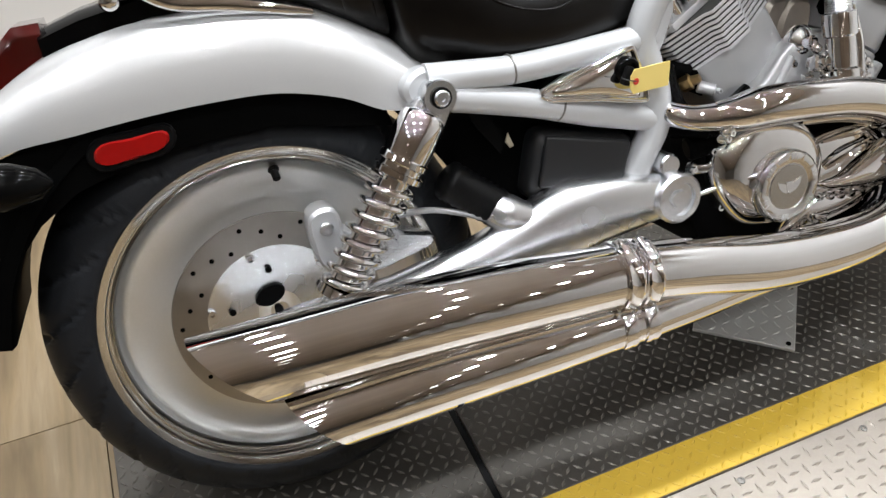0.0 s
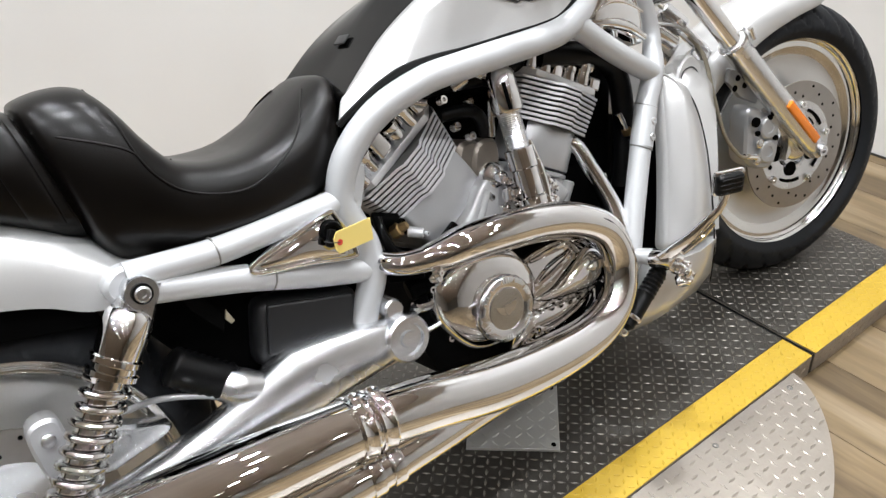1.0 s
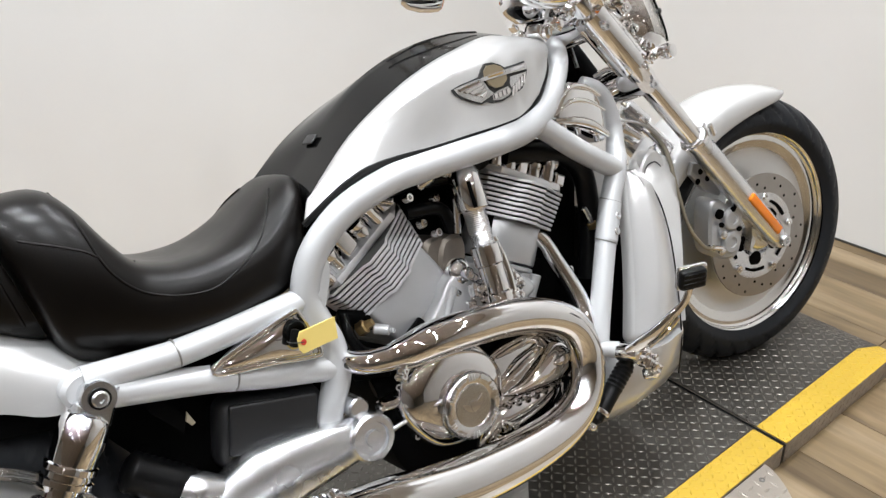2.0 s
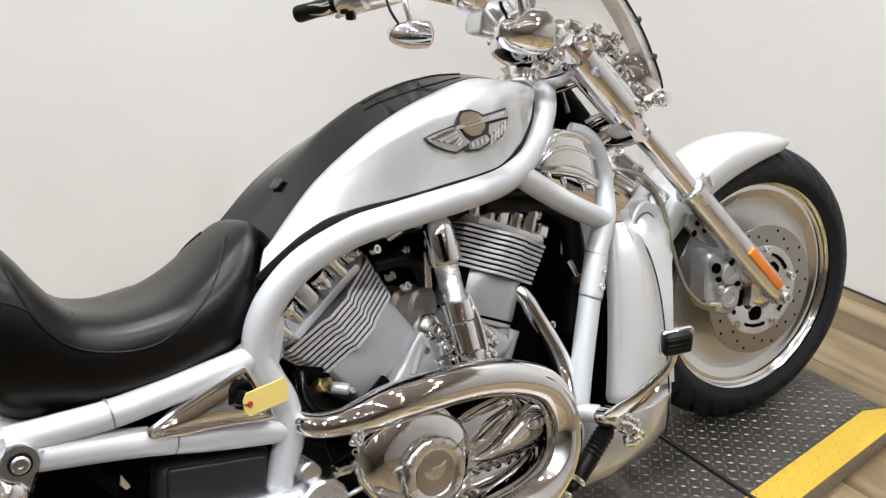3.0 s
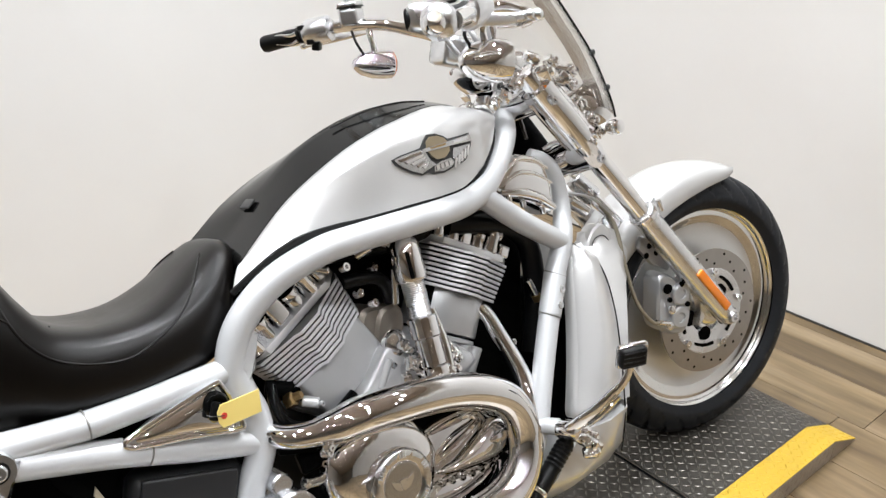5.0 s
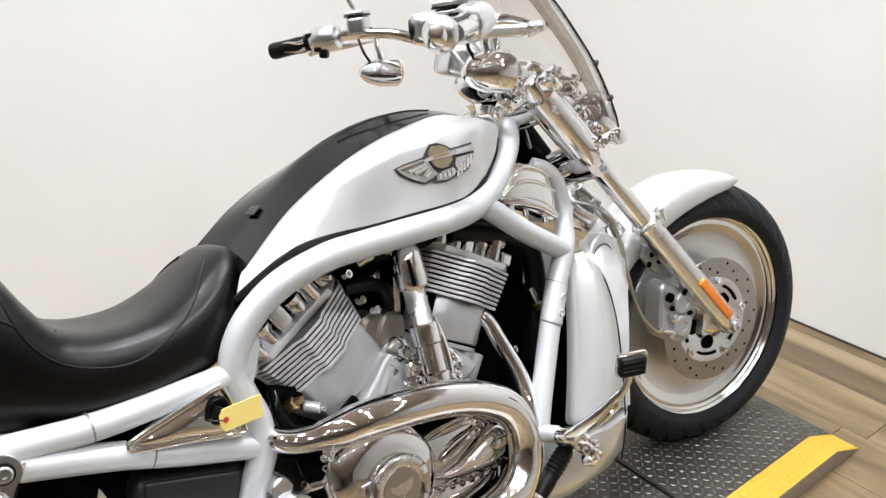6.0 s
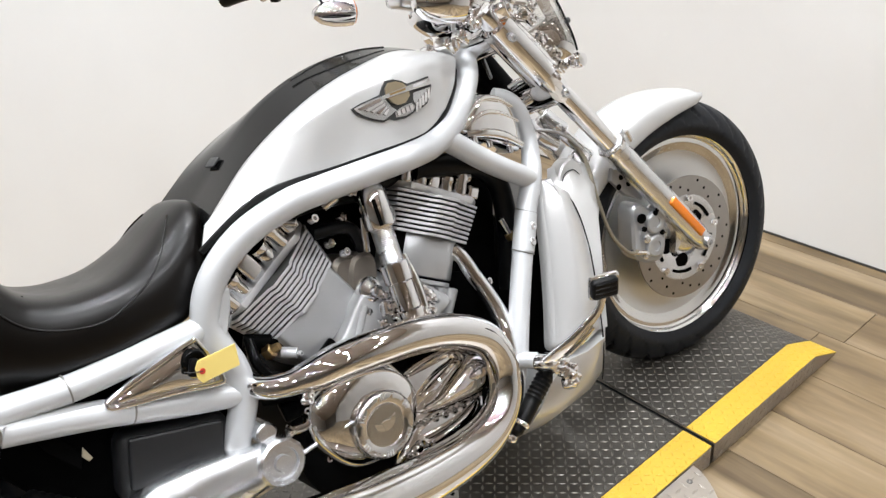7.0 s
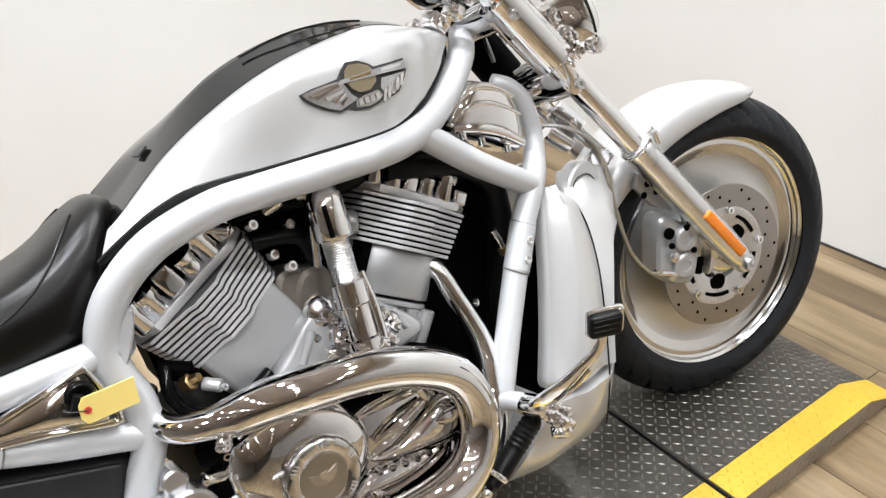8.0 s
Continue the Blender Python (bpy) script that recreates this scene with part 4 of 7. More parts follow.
def midsection():
    bm = fresh()
    block(bm, pose(0.455, -0.105, 0.432, 0, 16, 0), (0.165, 0.06, 0.105), 0.026, 4)
    b = part("battery_box", bm, BOX, bike, "matt black plastic side box")
    bm = fresh()
    block(bm, pose(0.455, -0.137, 0.440, 0, 16, 0), (0.135, 0.010, 0.074), 0.0045, 3)
    part("box_lid", bm, BOX, b)
    # black dust boot and its bright fork end
    bm = fresh()
    a, c = Vector((0.248, -0.124, 0.470)), Vector((0.325, -0.135, 0.402))
    d = (c - a).normalized()
    prof = [(0.018, 0)] + [(0.027 + (0.0018 if k % 2 else 0), 0.006 + (c - a).length * 0.052 * k) for k in range(17)] + [(0.02, (c - a).length)]
    turned(bm, prof, a, c - a, 24)
    boot = part("dust_boot", bm, PLASTIC, bike, "ribbed black rubber boot")
    bm = fresh()
    sweep(bm, [(0.305, -0.138, 0.416, 0.024), (0.325, -0.143, 0.402, 0.028), (0.355, -0.147, 0.388, 0.022), (0.395, -0.148, 0.378, 0.016)], 12, 4)
    block(bm, pose(0.332, -0.145, 0.383, 0, 40, 0), (0.03, 0.02, 0.022), 0.004)
    part("boot_clamp", bm, BRUSHED, boot, "bright cast clamp")
    # black filler slab behind the tubes
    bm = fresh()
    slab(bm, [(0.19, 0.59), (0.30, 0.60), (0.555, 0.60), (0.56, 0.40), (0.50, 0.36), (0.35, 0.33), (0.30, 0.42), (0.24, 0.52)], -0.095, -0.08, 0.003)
    part("inner_panel", bm, DARK, bike, "black filler slab behind the tail tubes")
    bm = fresh()
    slab(bm, [(0.29, 0.565), (0.315, 0.555), (0.345, 0.50), (0.335, 0.48), (0.30, 0.53)], -0.13, -0.12, 0.002)
    part("guard_flap", bm, GLOSS_BLACK, bike, "black plastic flap")
    # added tan patch imitates the lit floor showing through a gap
    bm = fresh()
    slab(bm, [(0.340, 0.500), (0.345, 0.512), (0.352, 0.492), (0.346, 0.490)], -0.137, -0.134, 0.001)
    part("warning_label", bm, PALE, bike, "small tan patch standing in for floor seen through a gap")
    # chrome triangle cover with ignition lock
    tri = spline([(0.388, 0.560), (0.40, 0.550), (0.47, 0.536), (0.535, 0.519), (0.545, 0.523), (0.541, 0.545), (0.528, 0.588), (0.518, 0.592), (0.46, 0.580), (0.40, 0.566)], 3, True)
    bm = fresh()
    slab(bm, tri, -0.164, -0.115, 0.005)
    t = part("triangle_cover", bm, CHROME, bike, "chrome triangular side cover")
    c = np.mean(np.array(tri), axis=0)
    bm = fresh()
    rings(bm, [[(*(c + (np.array(q) - c) * k)[:1], y, (c + (np.array(q) - c) * k)[1]) for q in tri] for y, k in ((-0.1640, 0.84), (-0.1675, 0.78), (-0.1700, 0.60), (-0.1712, 0.35), (-0.1716, 0.12))])
    part("raised_panel", bm, CHROME, t)
    bm = fresh()
    rim = [(q[0], -0.165, q[1], 0.0042) for q in tri]
    sweep(bm, rim + rim[:2], 10, 1, 1.0, False, False)
    part("raised_rim", bm, CHROME, t)
    bm = fresh()
    turned(bm, [(0.017, 0), (0.0175, 0.012), (0.014, 0.017), (0.010, 0.017), (0.0095, 0.012)], (0.512, -0.163, 0.568), (0, -1, 0), 24)
    lock = part("ignition_lock", bm, GLOSS_BLACK, t, "black ignition lock")
    bm = fresh()
    block(bm, pose(0.505, -0.183, 0.562, 0, 25, 0), (0.012, 0.012, 0.026), 0.004)
    part("key_head", bm, PLASTIC, lock)


midsection()


# ---- seat ----
def seat_loop(x0, x1, zt, zb, h, dish=0.0, count=32):
    """A cross-section, leaning between bottom (x0) and top (x1)."""
    ring = []
    for k in range(count):
        a = 2 * math.pi * k / count
        c, s = math.cos(a), math.sin(a)
        y = h * math.copysign(abs(c) ** 0.62, c)
        e = math.copysign(abs(s) ** (0.62 if s > 0 else 0.35), s)
        z = (zt + zb) / 2 + (zt - zb) / 2 * e
        if s > 0:
            z += dish * (y / h) ** 2
        f = (z - zb) / (zt - zb)
        ring.append((x0 + (x1 - x0) * f, y * (0.9 + 0.1 * (1 - abs(2 * f - 0.9))), z))
    return ring


def on_seat(st, x, z):
    """The near flank's y at a place on the seat, from its sections."""
    best, y = 9, 0
    for q in spline(st, 8):
        for v in seat_loop(*q, count=128):
            far = (v[0] - x) ** 2 + (v[2] - z) ** 2
            if v[1] < 0 and far < best:
                best, y = far, v[1]
    return y


def seat():
    st = [(0.230, 0.197, 0.832, 0.652, 0.095, 0.0), (0.233, 0.204, 0.846, 0.634, 0.120, 0.0), (0.246, 0.240, 0.852, 0.614, 0.136, 0.0), (0.272, 0.280, 0.845, 0.603, 0.145, 0.0), (0.300, 0.306, 0.813, 0.599, 0.150, 0.002), (0.320, 0.327, 0.768, 0.598, 0.154, 0.006),
          (0.348, 0.352, 0.727, 0.597, 0.157, 0.010), (0.388, 0.390, 0.707, 0.597, 0.158, 0.012), (0.432, 0.432, 0.701, 0.596, 0.156, 0.012), (0.472, 0.475, 0.705, 0.596, 0.150, 0.010), (0.518, 0.526, 0.726, 0.597, 0.142, 0.004),
          (0.550, 0.568, 0.752, 0.603, 0.133, 0.0), (0.573, 0.600, 0.768, 0.616, 0.122, 0.0), (0.588, 0.620, 0.769, 0.645, 0.104, 0.0), (0.602, 0.634, 0.760, 0.680, 0.076, 0.0)]
    bm = fresh()
    rings(bm, [seat_loop(*q) for q in spline(st, 4)])
    s = part("rider_seat", bm, LEATHER, bike, "scooped black leather rider seat", 70)
    # seams on the flank
    for text, xz in (("raised seam round the scoop", [(0.288, 0.838), (0.296, 0.800), (0.303, 0.752), (0.316, 0.718), (0.340, 0.690), (0.380, 0.670), (0.425, 0.662), (0.465, 0.671), (0.505, 0.690), (0.535, 0.714), (0.560, 0.740), (0.580, 0.757)]),
                     ("seam across the bolster", [(0.205, 0.806), (0.232, 0.793), (0.262, 0.778), (0.290, 0.762), (0.303, 0.750)])):
        for side in (-1, 1):
            bm = fresh()
            path = spline([(x, on_seat(st, x, z), z) for x, z in xz], 4)
            sweep(bm, [(q[0], q[1] * -side, q[2], 0.0017) for q in path], 8, 1)
            part("piping", bm, LEATHER, s, text)
    bm = fresh()
    sweep(bm, [(0.352, -0.10, 0.7245, 0.0014), (0.362, -0.06, 0.7155, 0.0014), (0.368, 0.0, 0.7120, 0.0014), (0.362, 0.06, 0.7155, 0.0014), (0.352, 0.10, 0.7245, 0.0014)], 6, 5)
    part("cross_seam", bm, LEATHER, s)
    pst = [(-0.115, -0.115, 0.800, 0.765, 0.04, 0.0), (-0.10, -0.105, 0.820, 0.757, 0.075, 0.0), (-0.06, -0.065, 0.832, 0.756, 0.095, 0.0), (0.02, 0.010, 0.836, 0.748, 0.104, 0.0), (0.10, 0.085, 0.838, 0.725, 0.109, 0.0), (0.160, 0.130, 0.840, 0.690, 0.112, 0.0), (0.200, 0.168, 0.842, 0.664, 0.113, 0.0), (0.224, 0.190, 0.838, 0.655, 0.106, 0.0)]
    bm = fresh()
    rings(bm, [seat_loop(*q) for q in spline(pst, 4)])
    p = part("pillion_seat", bm, LEATHER, bike, "black leather passenger pad", 70)
    bm = fresh()
    rings(bm, [seat_loop(*q) for q in spline([(0.168, 0.136, 0.843, 0.686, 0.1135, 0.0), (0.172, 0.140, 0.848, 0.684, 0.1170, 0.0), (0.186, 0.156, 0.851, 0.676, 0.1185, 0.0), (0.202, 0.174, 0.850, 0.668, 0.1175, 0.0), (0.207, 0.179, 0.845, 0.665, 0.1140, 0.0)], 3)])
    part("grab_strap", bm, LEATHER, p, "wide black leather strap over the pad", 70)
    bm = fresh()
    sweep(bm, [(x, on_seat(pst, x, z), z, 0.0014) for x, z in spline([(-0.06, 0.805), (0.02, 0.800), (0.09, 0.806), (0.135, 0.818)], 3)], 8, 1)
    part("piping", bm, LEATHER, p)


seat()


# ---- airbox cover between seat and head ----
COVER = []


def cover_section(u):
    """Lower edge, shoulder, ridge along the cover; u from 0 at the seat to 1 at the head."""
    global COVER
    if COVER:
        return [c[min(int(u * (len(c) - 1)), len(c) - 1)] for c in COVER]
    low = spline([(0.585, 0.702), (0.63, 0.728), (0.70, 0.754), (0.80, 0.753), (0.90, 0.753), (0.997, 0.756), (1.062, 0.781), (1.121, 0.817), (1.15, 0.842)], 8)
    mid = spline([(0.600, 0.725), (0.655, 0.758), (0.725, 0.795), (0.81, 0.824), (0.90, 0.836), (0.99, 0.838), (1.07, 0.842), (1.13, 0.845), (1.165, 0.846)], 8)
    brd = spline([(0.612, 0.735), (0.650, 0.764), (0.706, 0.803), (0.775, 0.838), (0.855, 0.869), (0.945, 0.889), (1.055, 0.898), (1.145, 0.880), (1.19, 0.857)], 8)
    rdg = spline([(0.628, 0.744), (0.672, 0.778), (0.735, 0.829), (0.815, 0.879), (0.910, 0.9085), (1.005, 0.916), (1.09, 0.905), (1.16, 0.882), (1.20, 0.858)], 8)
    COVER = [low, mid, brd, rdg]
    return cover_section(u)


def airbox():
    n = 64
    w_low = [0.142, 0.154, 0.168, 0.174, 0.176, 0.173, 0.159, 0.125, 0.092]
    w_mid = [0.132, 0.146, 0.160, 0.168, 0.171, 0.169, 0.155, 0.122, 0.085]
    w_brd = [0.124, 0.119, 0.114, 0.112, 0.110, 0.102, 0.064, 0.026, 0.012]

    def width(ws, u):
        return float(np.interp(u * 8, range(9), ws))

    def loop(u, lift=0.0):
        low, mid, brd, rdg = cover_section(u)
        wl, wm, wb = width(w_low, u), width(w_mid, u), width(w_brd, u)
        side = [(low[0], wl, low[1])]
        key = spline([(low[0], wl, low[1]), (mid[0], wm, mid[1]), (mid[0] * 0.45 + brd[0] * 0.55, wm * 0.62 + wb * 0.38 + 0.012 * min(1, u * 2.5), mid[1] * 0.40 + brd[1] * 0.60 + 0.004), (brd[0], wb, brd[1]), (rdg[0], 0.0, rdg[1])], 5)
        return key

    black, silver = [], []
    for k in range(n + 1):
        u = k / n
        key = loop(u)
        border = 15
        sil = key[:border + 1]
        blk = key[border:]
        silver.append(sil)
        black.append([(q[0], -q[1], q[2] + 0.001) for q in blk] + [(q[0], q[1] + (0.001 if q[1] > 0.02 else 0), q[2] + 0.001) for q in key[10:][-2::-1]])
    root = None
    for s, name in ((-1, "airbox_cover"), (1, "left_cover")):
        bm = fresh()
        outer = [[(q[0], q[1] * s, q[2]) for q in l] for l in silver]
        inner = [[(q[0], q[1] * s * 0.955, q[2] - 0.004) for q in l[::-1]] for l in silver]
        rings(bm, [a + b for a, b in zip(outer, inner)])
        ob = part(name, bm, PAINT, root or bike, "silver painted tank-style airbox cover" if not root else "", 60)
        root = root or ob
    bm = fresh()
    under = [[(q[0], q[1] * 0.97, q[2] - 0.012) for q in l[::-1]] for l in black]
    rings(bm, [a + b for a, b in zip(black, under)])
    top = part("centre_panel", bm, GLOSS_BLACK, root, "gloss black centre panel", 60)
    # black tube stands in for the shaded gap between cover and frame rail
    bm = fresh()
    gap = [(q[0][0], -abs(q[0][1]) + 0.004, q[0][2] - 0.002, float(np.interp(q[0][0], (0.62, 0.75, 0.9, 1.0), (0.0055, 0.0080, 0.0072, 0.0060)))) for q in silver]
    sweep(bm, [gap[i] for i in range(0, len(gap), 4)], 8, 3)
    part("edge_gasket", bm, PLASTIC, root, "black tube in place of the dark gap under the cover")
    # seat release latch
    lat = Vector((0.697, 0.0, 0.806))
    bm = fresh()
    m = Matrix.Translation(lat) @ pose(0, 0, 0, 0, -38, 0)
    block(bm, m, (0.019, 0.036, 0.0035), 0.0016, 3)
    part("latch", bm, BOX, top, "small black oblong latch")
    bm = fresh()
    sweep(bm, [(0.86, -0.028, 0.8965, 0.0018), (0.93, -0.034, 0.9125, 0.0018), (1.0, -0.034, 0.9155, 0.0018), (1.06, -0.028, 0.9085, 0.0018)], 8, 4)
    part("panel_seam", bm, PLASTIC, top)
    # inside filler so that the cover is not hollow
    bm = fresh()
    rings(bm, [[(a[0][0] + 0.02, -abs(a[0][1]) * 0.85, a[0][2]), (a[0][0] + 0.02, abs(a[0][1]) * 0.85, a[0][2]), (a[-1][0], 0.04, a[-1][2] - 0.02), (a[-1][0], -0.04, a[-1][2] - 0.02)] for a in silver[::4]])
    part("airbox", bm, DARK, root, "black airbox under the cover")
    badge(root, loop)


def badge(root, loop):
    """Chrome winged badge with a tan shield on the cover's flank."""
    grid = [q for k in range(65) for q in loop(k / 64)[3:15]]

    def surface(x, z):
        best = min(grid, key=lambda q: (q[0] - x) ** 2 + (q[2] - z) ** 2)
        return -best[1]
    def piece(name, pts, lift, mat, parent, label="", thick=0.004):
        bm = fresh()
        front, back = [], []
        for x, z in pts:
            y = surface(x, z)
            front.append((x, y - lift, z))
            back.append((x, y + thick, z))
        rings(bm, [front, back])
        return part(name, bm, mat, parent, label)

    base = [(0.873, 0.831), (0.891, 0.835), (0.913, 0.837), (0.931, 0.839), (0.940, 0.849), (0.950, 0.857), (0.966, 0.856), (0.981, 0.849), (0.988, 0.843), (1.015, 0.843), (1.040, 0.844), (1.040, 0.827), (1.031, 0.815), (1.018, 0.802), (1.004, 0.798),
            (0.992, 0.802), (0.984, 0.795), (0.966, 0.791), (0.945, 0.793), (0.935, 0.798), (0.922, 0.796), (0.903, 0.804), (0.887, 0.814), (0.877, 0.822)]
    made = piece("badge", base, 0.003, INK, root, "chrome winged badge with tan shield")
    wing = [(0.876, 0.8305), (0.891, 0.833), (0.913, 0.8352), (0.934, 0.836), (0.938, 0.828), (0.944, 0.816), (0.952, 0.808), (0.940, 0.804), (0.922, 0.799), (0.904, 0.8065), (0.889, 0.816), (0.880, 0.8235)]
    piece("left_wing", wing, 0.0040, BADGE, made, "silver left wing")
    wing = [(0.994, 0.826), (1.036, 0.8265), (1.029, 0.816), (1.017, 0.8045), (1.004, 0.801), (0.992, 0.805), (0.990, 0.815)]
    piece("right_wing", wing, 0.0040, BADGE, made, "silver right wing")
    piece("scroll", [(0.948, 0.806), (0.962, 0.810), (0.984, 0.812), (0.990, 0.804), (0.983, 0.798), (0.966, 0.7945), (0.947, 0.797)], 0.0040, BADGE, made, "grey scroll below the shield")
    for k in range(5):
        x, z = 0.884 + 0.010 * k, 0.8285 - 0.0048 * k
        piece("feather", [(x, z), (x + 0.046 - 0.008 * k, z + 0.0058), (x + 0.044 - 0.008 * k, z + 0.0018), (x + 0.004, z - 0.0038)], 0.0056, CHROME, made)
    for k in range(5):
        x, z = 1.032 - 0.0085 * k, 0.824 - 0.0035 * k
        piece("feather", [(x, z), (x - 0.005, z), (x - 0.011, z - 0.014), (x - 0.007, z - 0.016)], 0.0056, CHROME, made)
    piece("shield", [(0.943, 0.846), (0.952, 0.853), (0.966, 0.852), (0.979, 0.846), (0.986, 0.836), (0.984, 0.824), (0.972, 0.815), (0.957, 0.815), (0.946, 0.822), (0.940, 0.834)], 0.0068, GOLD, made, "tan enamel shield")
    piece("banner", [(0.927, 0.831), (0.931, 0.8365), (0.987, 0.8395), (1.037, 0.8415), (1.036, 0.8305), (0.987, 0.8315)], 0.0085, BADGE, made, "bright banner across the shield")
    piece("banner_bar", [(0.946, 0.8335), (0.946, 0.8365), (0.978, 0.8378), (0.978, 0.8345)], 0.0092, BRASS, made)
    piece("banner_bar", [(0.996, 0.8340), (0.996, 0.8385), (1.030, 0.8392), (1.030, 0.8335)], 0.0092, FIN, made)
    for k in range(4):
        x = 0.951 + 0.0092 * k
        piece("year_bar", [(x, 0.7985 + 0.0006 * k), (x, 0.8060 + 0.0008 * k), (x + 0.006, 0.8065 + 0.0008 * k), (x + 0.006, 0.7990 + 0.0006 * k)], 0.0056, CHROME, made)


airbox()


# ---- engine ----
CRANK = Vector((0.871, 0, 0.309))


def cyl_frame(s):
    """Axes of a cylinder leaning 30 degrees forward (s=1) or back (s=-1): u across, y, h along."""
    h = Vector((0.5 * s, 0, 0.866))
    u = Vector((0.866, 0, -0.5 * s))
    return Matrix(((u.x, 0, h.x, CRANK.x), (0, 1, 0, 0), (u.z, 0, h.z, CRANK.z), (0, 0, 0, 1)))


def plate_uy(bm, m, outline, h0, h1, bevel=0.0):
    k = bevel
    c = np.mean(np.array(outline), axis=0)
    small = [tuple(c + (np.array(q) - c) * 0.985) for q in outline]
    loops = [[m @ Vector((*q, h0)) for q in small], [m @ Vector((*q, h0 + k)) for q in outline], [m @ Vector((*q, h1 - k)) for q in outline], [m @ Vector((*q, h1)) for q in small]]
    rings(bm, loops)


def round_outline(u0, r):
    """A barrel's rounded section, flatter on its outer side."""
    out = []
    for k in range(44):
        c, s = math.cos(2 * math.pi * k / 44), math.sin(2 * math.pi * k / 44)
        out.append((u0 + r * math.copysign(abs(c) ** 0.62, c), (0.116 if s < 0 else 0.09) * math.copysign(abs(s) ** 0.72, s)))
    return out


def cylinder(s, name):
    m = cyl_frame(s)
    du = -0.018 if s > 0 else 0.0
    yo = -0.118
    bm = fresh()
    # black core paints the gaps between the fins dark, in place of shade
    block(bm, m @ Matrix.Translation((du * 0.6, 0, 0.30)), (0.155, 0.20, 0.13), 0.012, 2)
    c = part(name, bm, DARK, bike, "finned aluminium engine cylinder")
    # barrel jacket below the fins
    bm = fresh()
    plate_uy(bm, m, spline([(-0.074 + du, yo + 0.020), (-0.055 + du, yo + 0.004), (0.0 + du, yo), (0.055 + du, yo + 0.004), (0.074 + du, yo + 0.020), (0.078 + du, 0.0), (0.074 + du, 0.10), (-0.074 + du, 0.10), (-0.078 + du, 0.0)], 4, True), 0.213, 0.290, 0.006)
    if s > 0:
        bm.free()
        bm = fresh()
        plate_uy(bm, m, round_outline(-0.016, 0.079), 0.218, 0.290, 0.003)
    part("water_jacket", bm, CAST, c, "smooth cast water jacket")
    if s > 0:
        bm = fresh()
        plate_uy(bm, m, round_outline(-0.015, 0.076), 0.205, 0.213, 0.0015)
        part("barrel_collar", bm, CAST, c, "narrow collar ring")
        for u in (-0.035, 0.0, 0.035, 0.062):
            bm = fresh()
            rod(bm, m @ Vector((du + u, -0.095, 0.135)), m @ Vector((du + u * 1.05, -0.100, 0.206)), 0.012)
            part("barrel_post", bm, CAST, c)
    bm = fresh()
    plate_uy(bm, m, spline([(-0.066 + du, yo + 0.03), (0.0 + du, yo + (0.008 if s < 0 else 0.024)), (0.066 + du, yo + 0.03), (0.07 + du, 0.09), (-0.07 + du, 0.09)], 4, True), 0.13, 0.2115 if s < 0 else 0.204, 0.004)
    part("barrel_foot", bm, CAST, c)
    # fins with a stepped outline
    for k in range(9):
        h = 0.289 + 0.0085 * k
        g = 0.002 * k
        w = 0.088 + g * 0.75
        out = [(-w + du, yo + 0.030), (-w + 0.010 + du, yo + 0.012), (-0.030 + du, yo - 0.004 - g * 0.5), (-0.020 + du, yo - 0.014 - g * 0.5), (0.020 + du, yo - 0.014 - g * 0.5), (0.030 + du, yo - 0.004 - g * 0.5), (w - 0.010 + du, yo + 0.012), (w + du, yo + 0.030), (w + du, 0.11), (-w + du, 0.11)]
        bm = fresh()
        plate_uy(bm, m, out, h, h + 0.0055, 0.0009)
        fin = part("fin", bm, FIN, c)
        # flat faces take a darker grey than the fin's edges
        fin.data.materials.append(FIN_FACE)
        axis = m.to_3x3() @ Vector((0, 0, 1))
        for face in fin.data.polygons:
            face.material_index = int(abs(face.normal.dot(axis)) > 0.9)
    # head with its bright towers
    bm = fresh()
    plate_uy(bm, m, [(-0.098 + du, yo + 0.03), (-0.07 + du, yo + 0.002), (0.07 + du, yo + 0.002), (0.098 + du, yo + 0.03), (0.09 + du, 0.10), (-0.09 + du, 0.10)], 0.364, 0.376, 0.003)
    head = part("cylinder_head", bm, FIN, c, "bright cylinder head")
    bm = fresh()
    plate_uy(bm, m, [(-0.08 + du, yo + 0.045), (0.08 + du, yo + 0.045), (0.08 + du, 0.09), (-0.08 + du, 0.09)], 0.376, 0.425, 0.01)
    part("cam_cover", bm, DARK, head, "black cam cover")
    rng = random.Random(7 + s)
    up = m.to_3x3() @ Vector((0, 0, 1))
    for k in range(6):
        u = -0.080 + 0.031 * k + 0.006 * rng.random() + du
        tall = 0.024 + 0.016 * rng.random() + (0.008 if k in (1, 4) else 0)
        y = yo + 0.014 + 0.012 * rng.random()
        w = 1.0 if s > 0 else 1.22
        tall *= w
        bm = fresh()
        if k % 3 == 2:
            block(bm, m @ Matrix.Translation((u, y + 0.006, 0.374 + tall / 2)), (0.023 * w, 0.028, tall), 0.005, 3)
        else:
            turned(bm, [(0.0125 * w, 0.0), (0.0138 * w, 0.003), (0.0122 * w, tall * 0.55), (0.0135 * w, tall * 0.62), (0.0135 * w, tall * 0.9), (0.009 * w, tall), (0.005 * w, tall * 0.97)], m @ Vector((u, y, 0.374)), up, 18)
            block(bm, m @ Matrix.Translation((u + 0.004, y + 0.014, 0.374 + tall * 0.4)), (0.02 * w, 0.022, tall * 0.8), 0.004, 2)
        t = part("head_tower", bm, CHROME, head)
        bm = fresh()
        turned(bm, [(0.006, 0), (0.006, 0.007), (0.0035, 0.009)], m @ Vector((u + 0.012, y + 0.016, 0.376 + tall * 0.6)), up, 10)
        part("head_bolt", bm, CHROME, t)


cylinder(-1, "rear_cylinder")
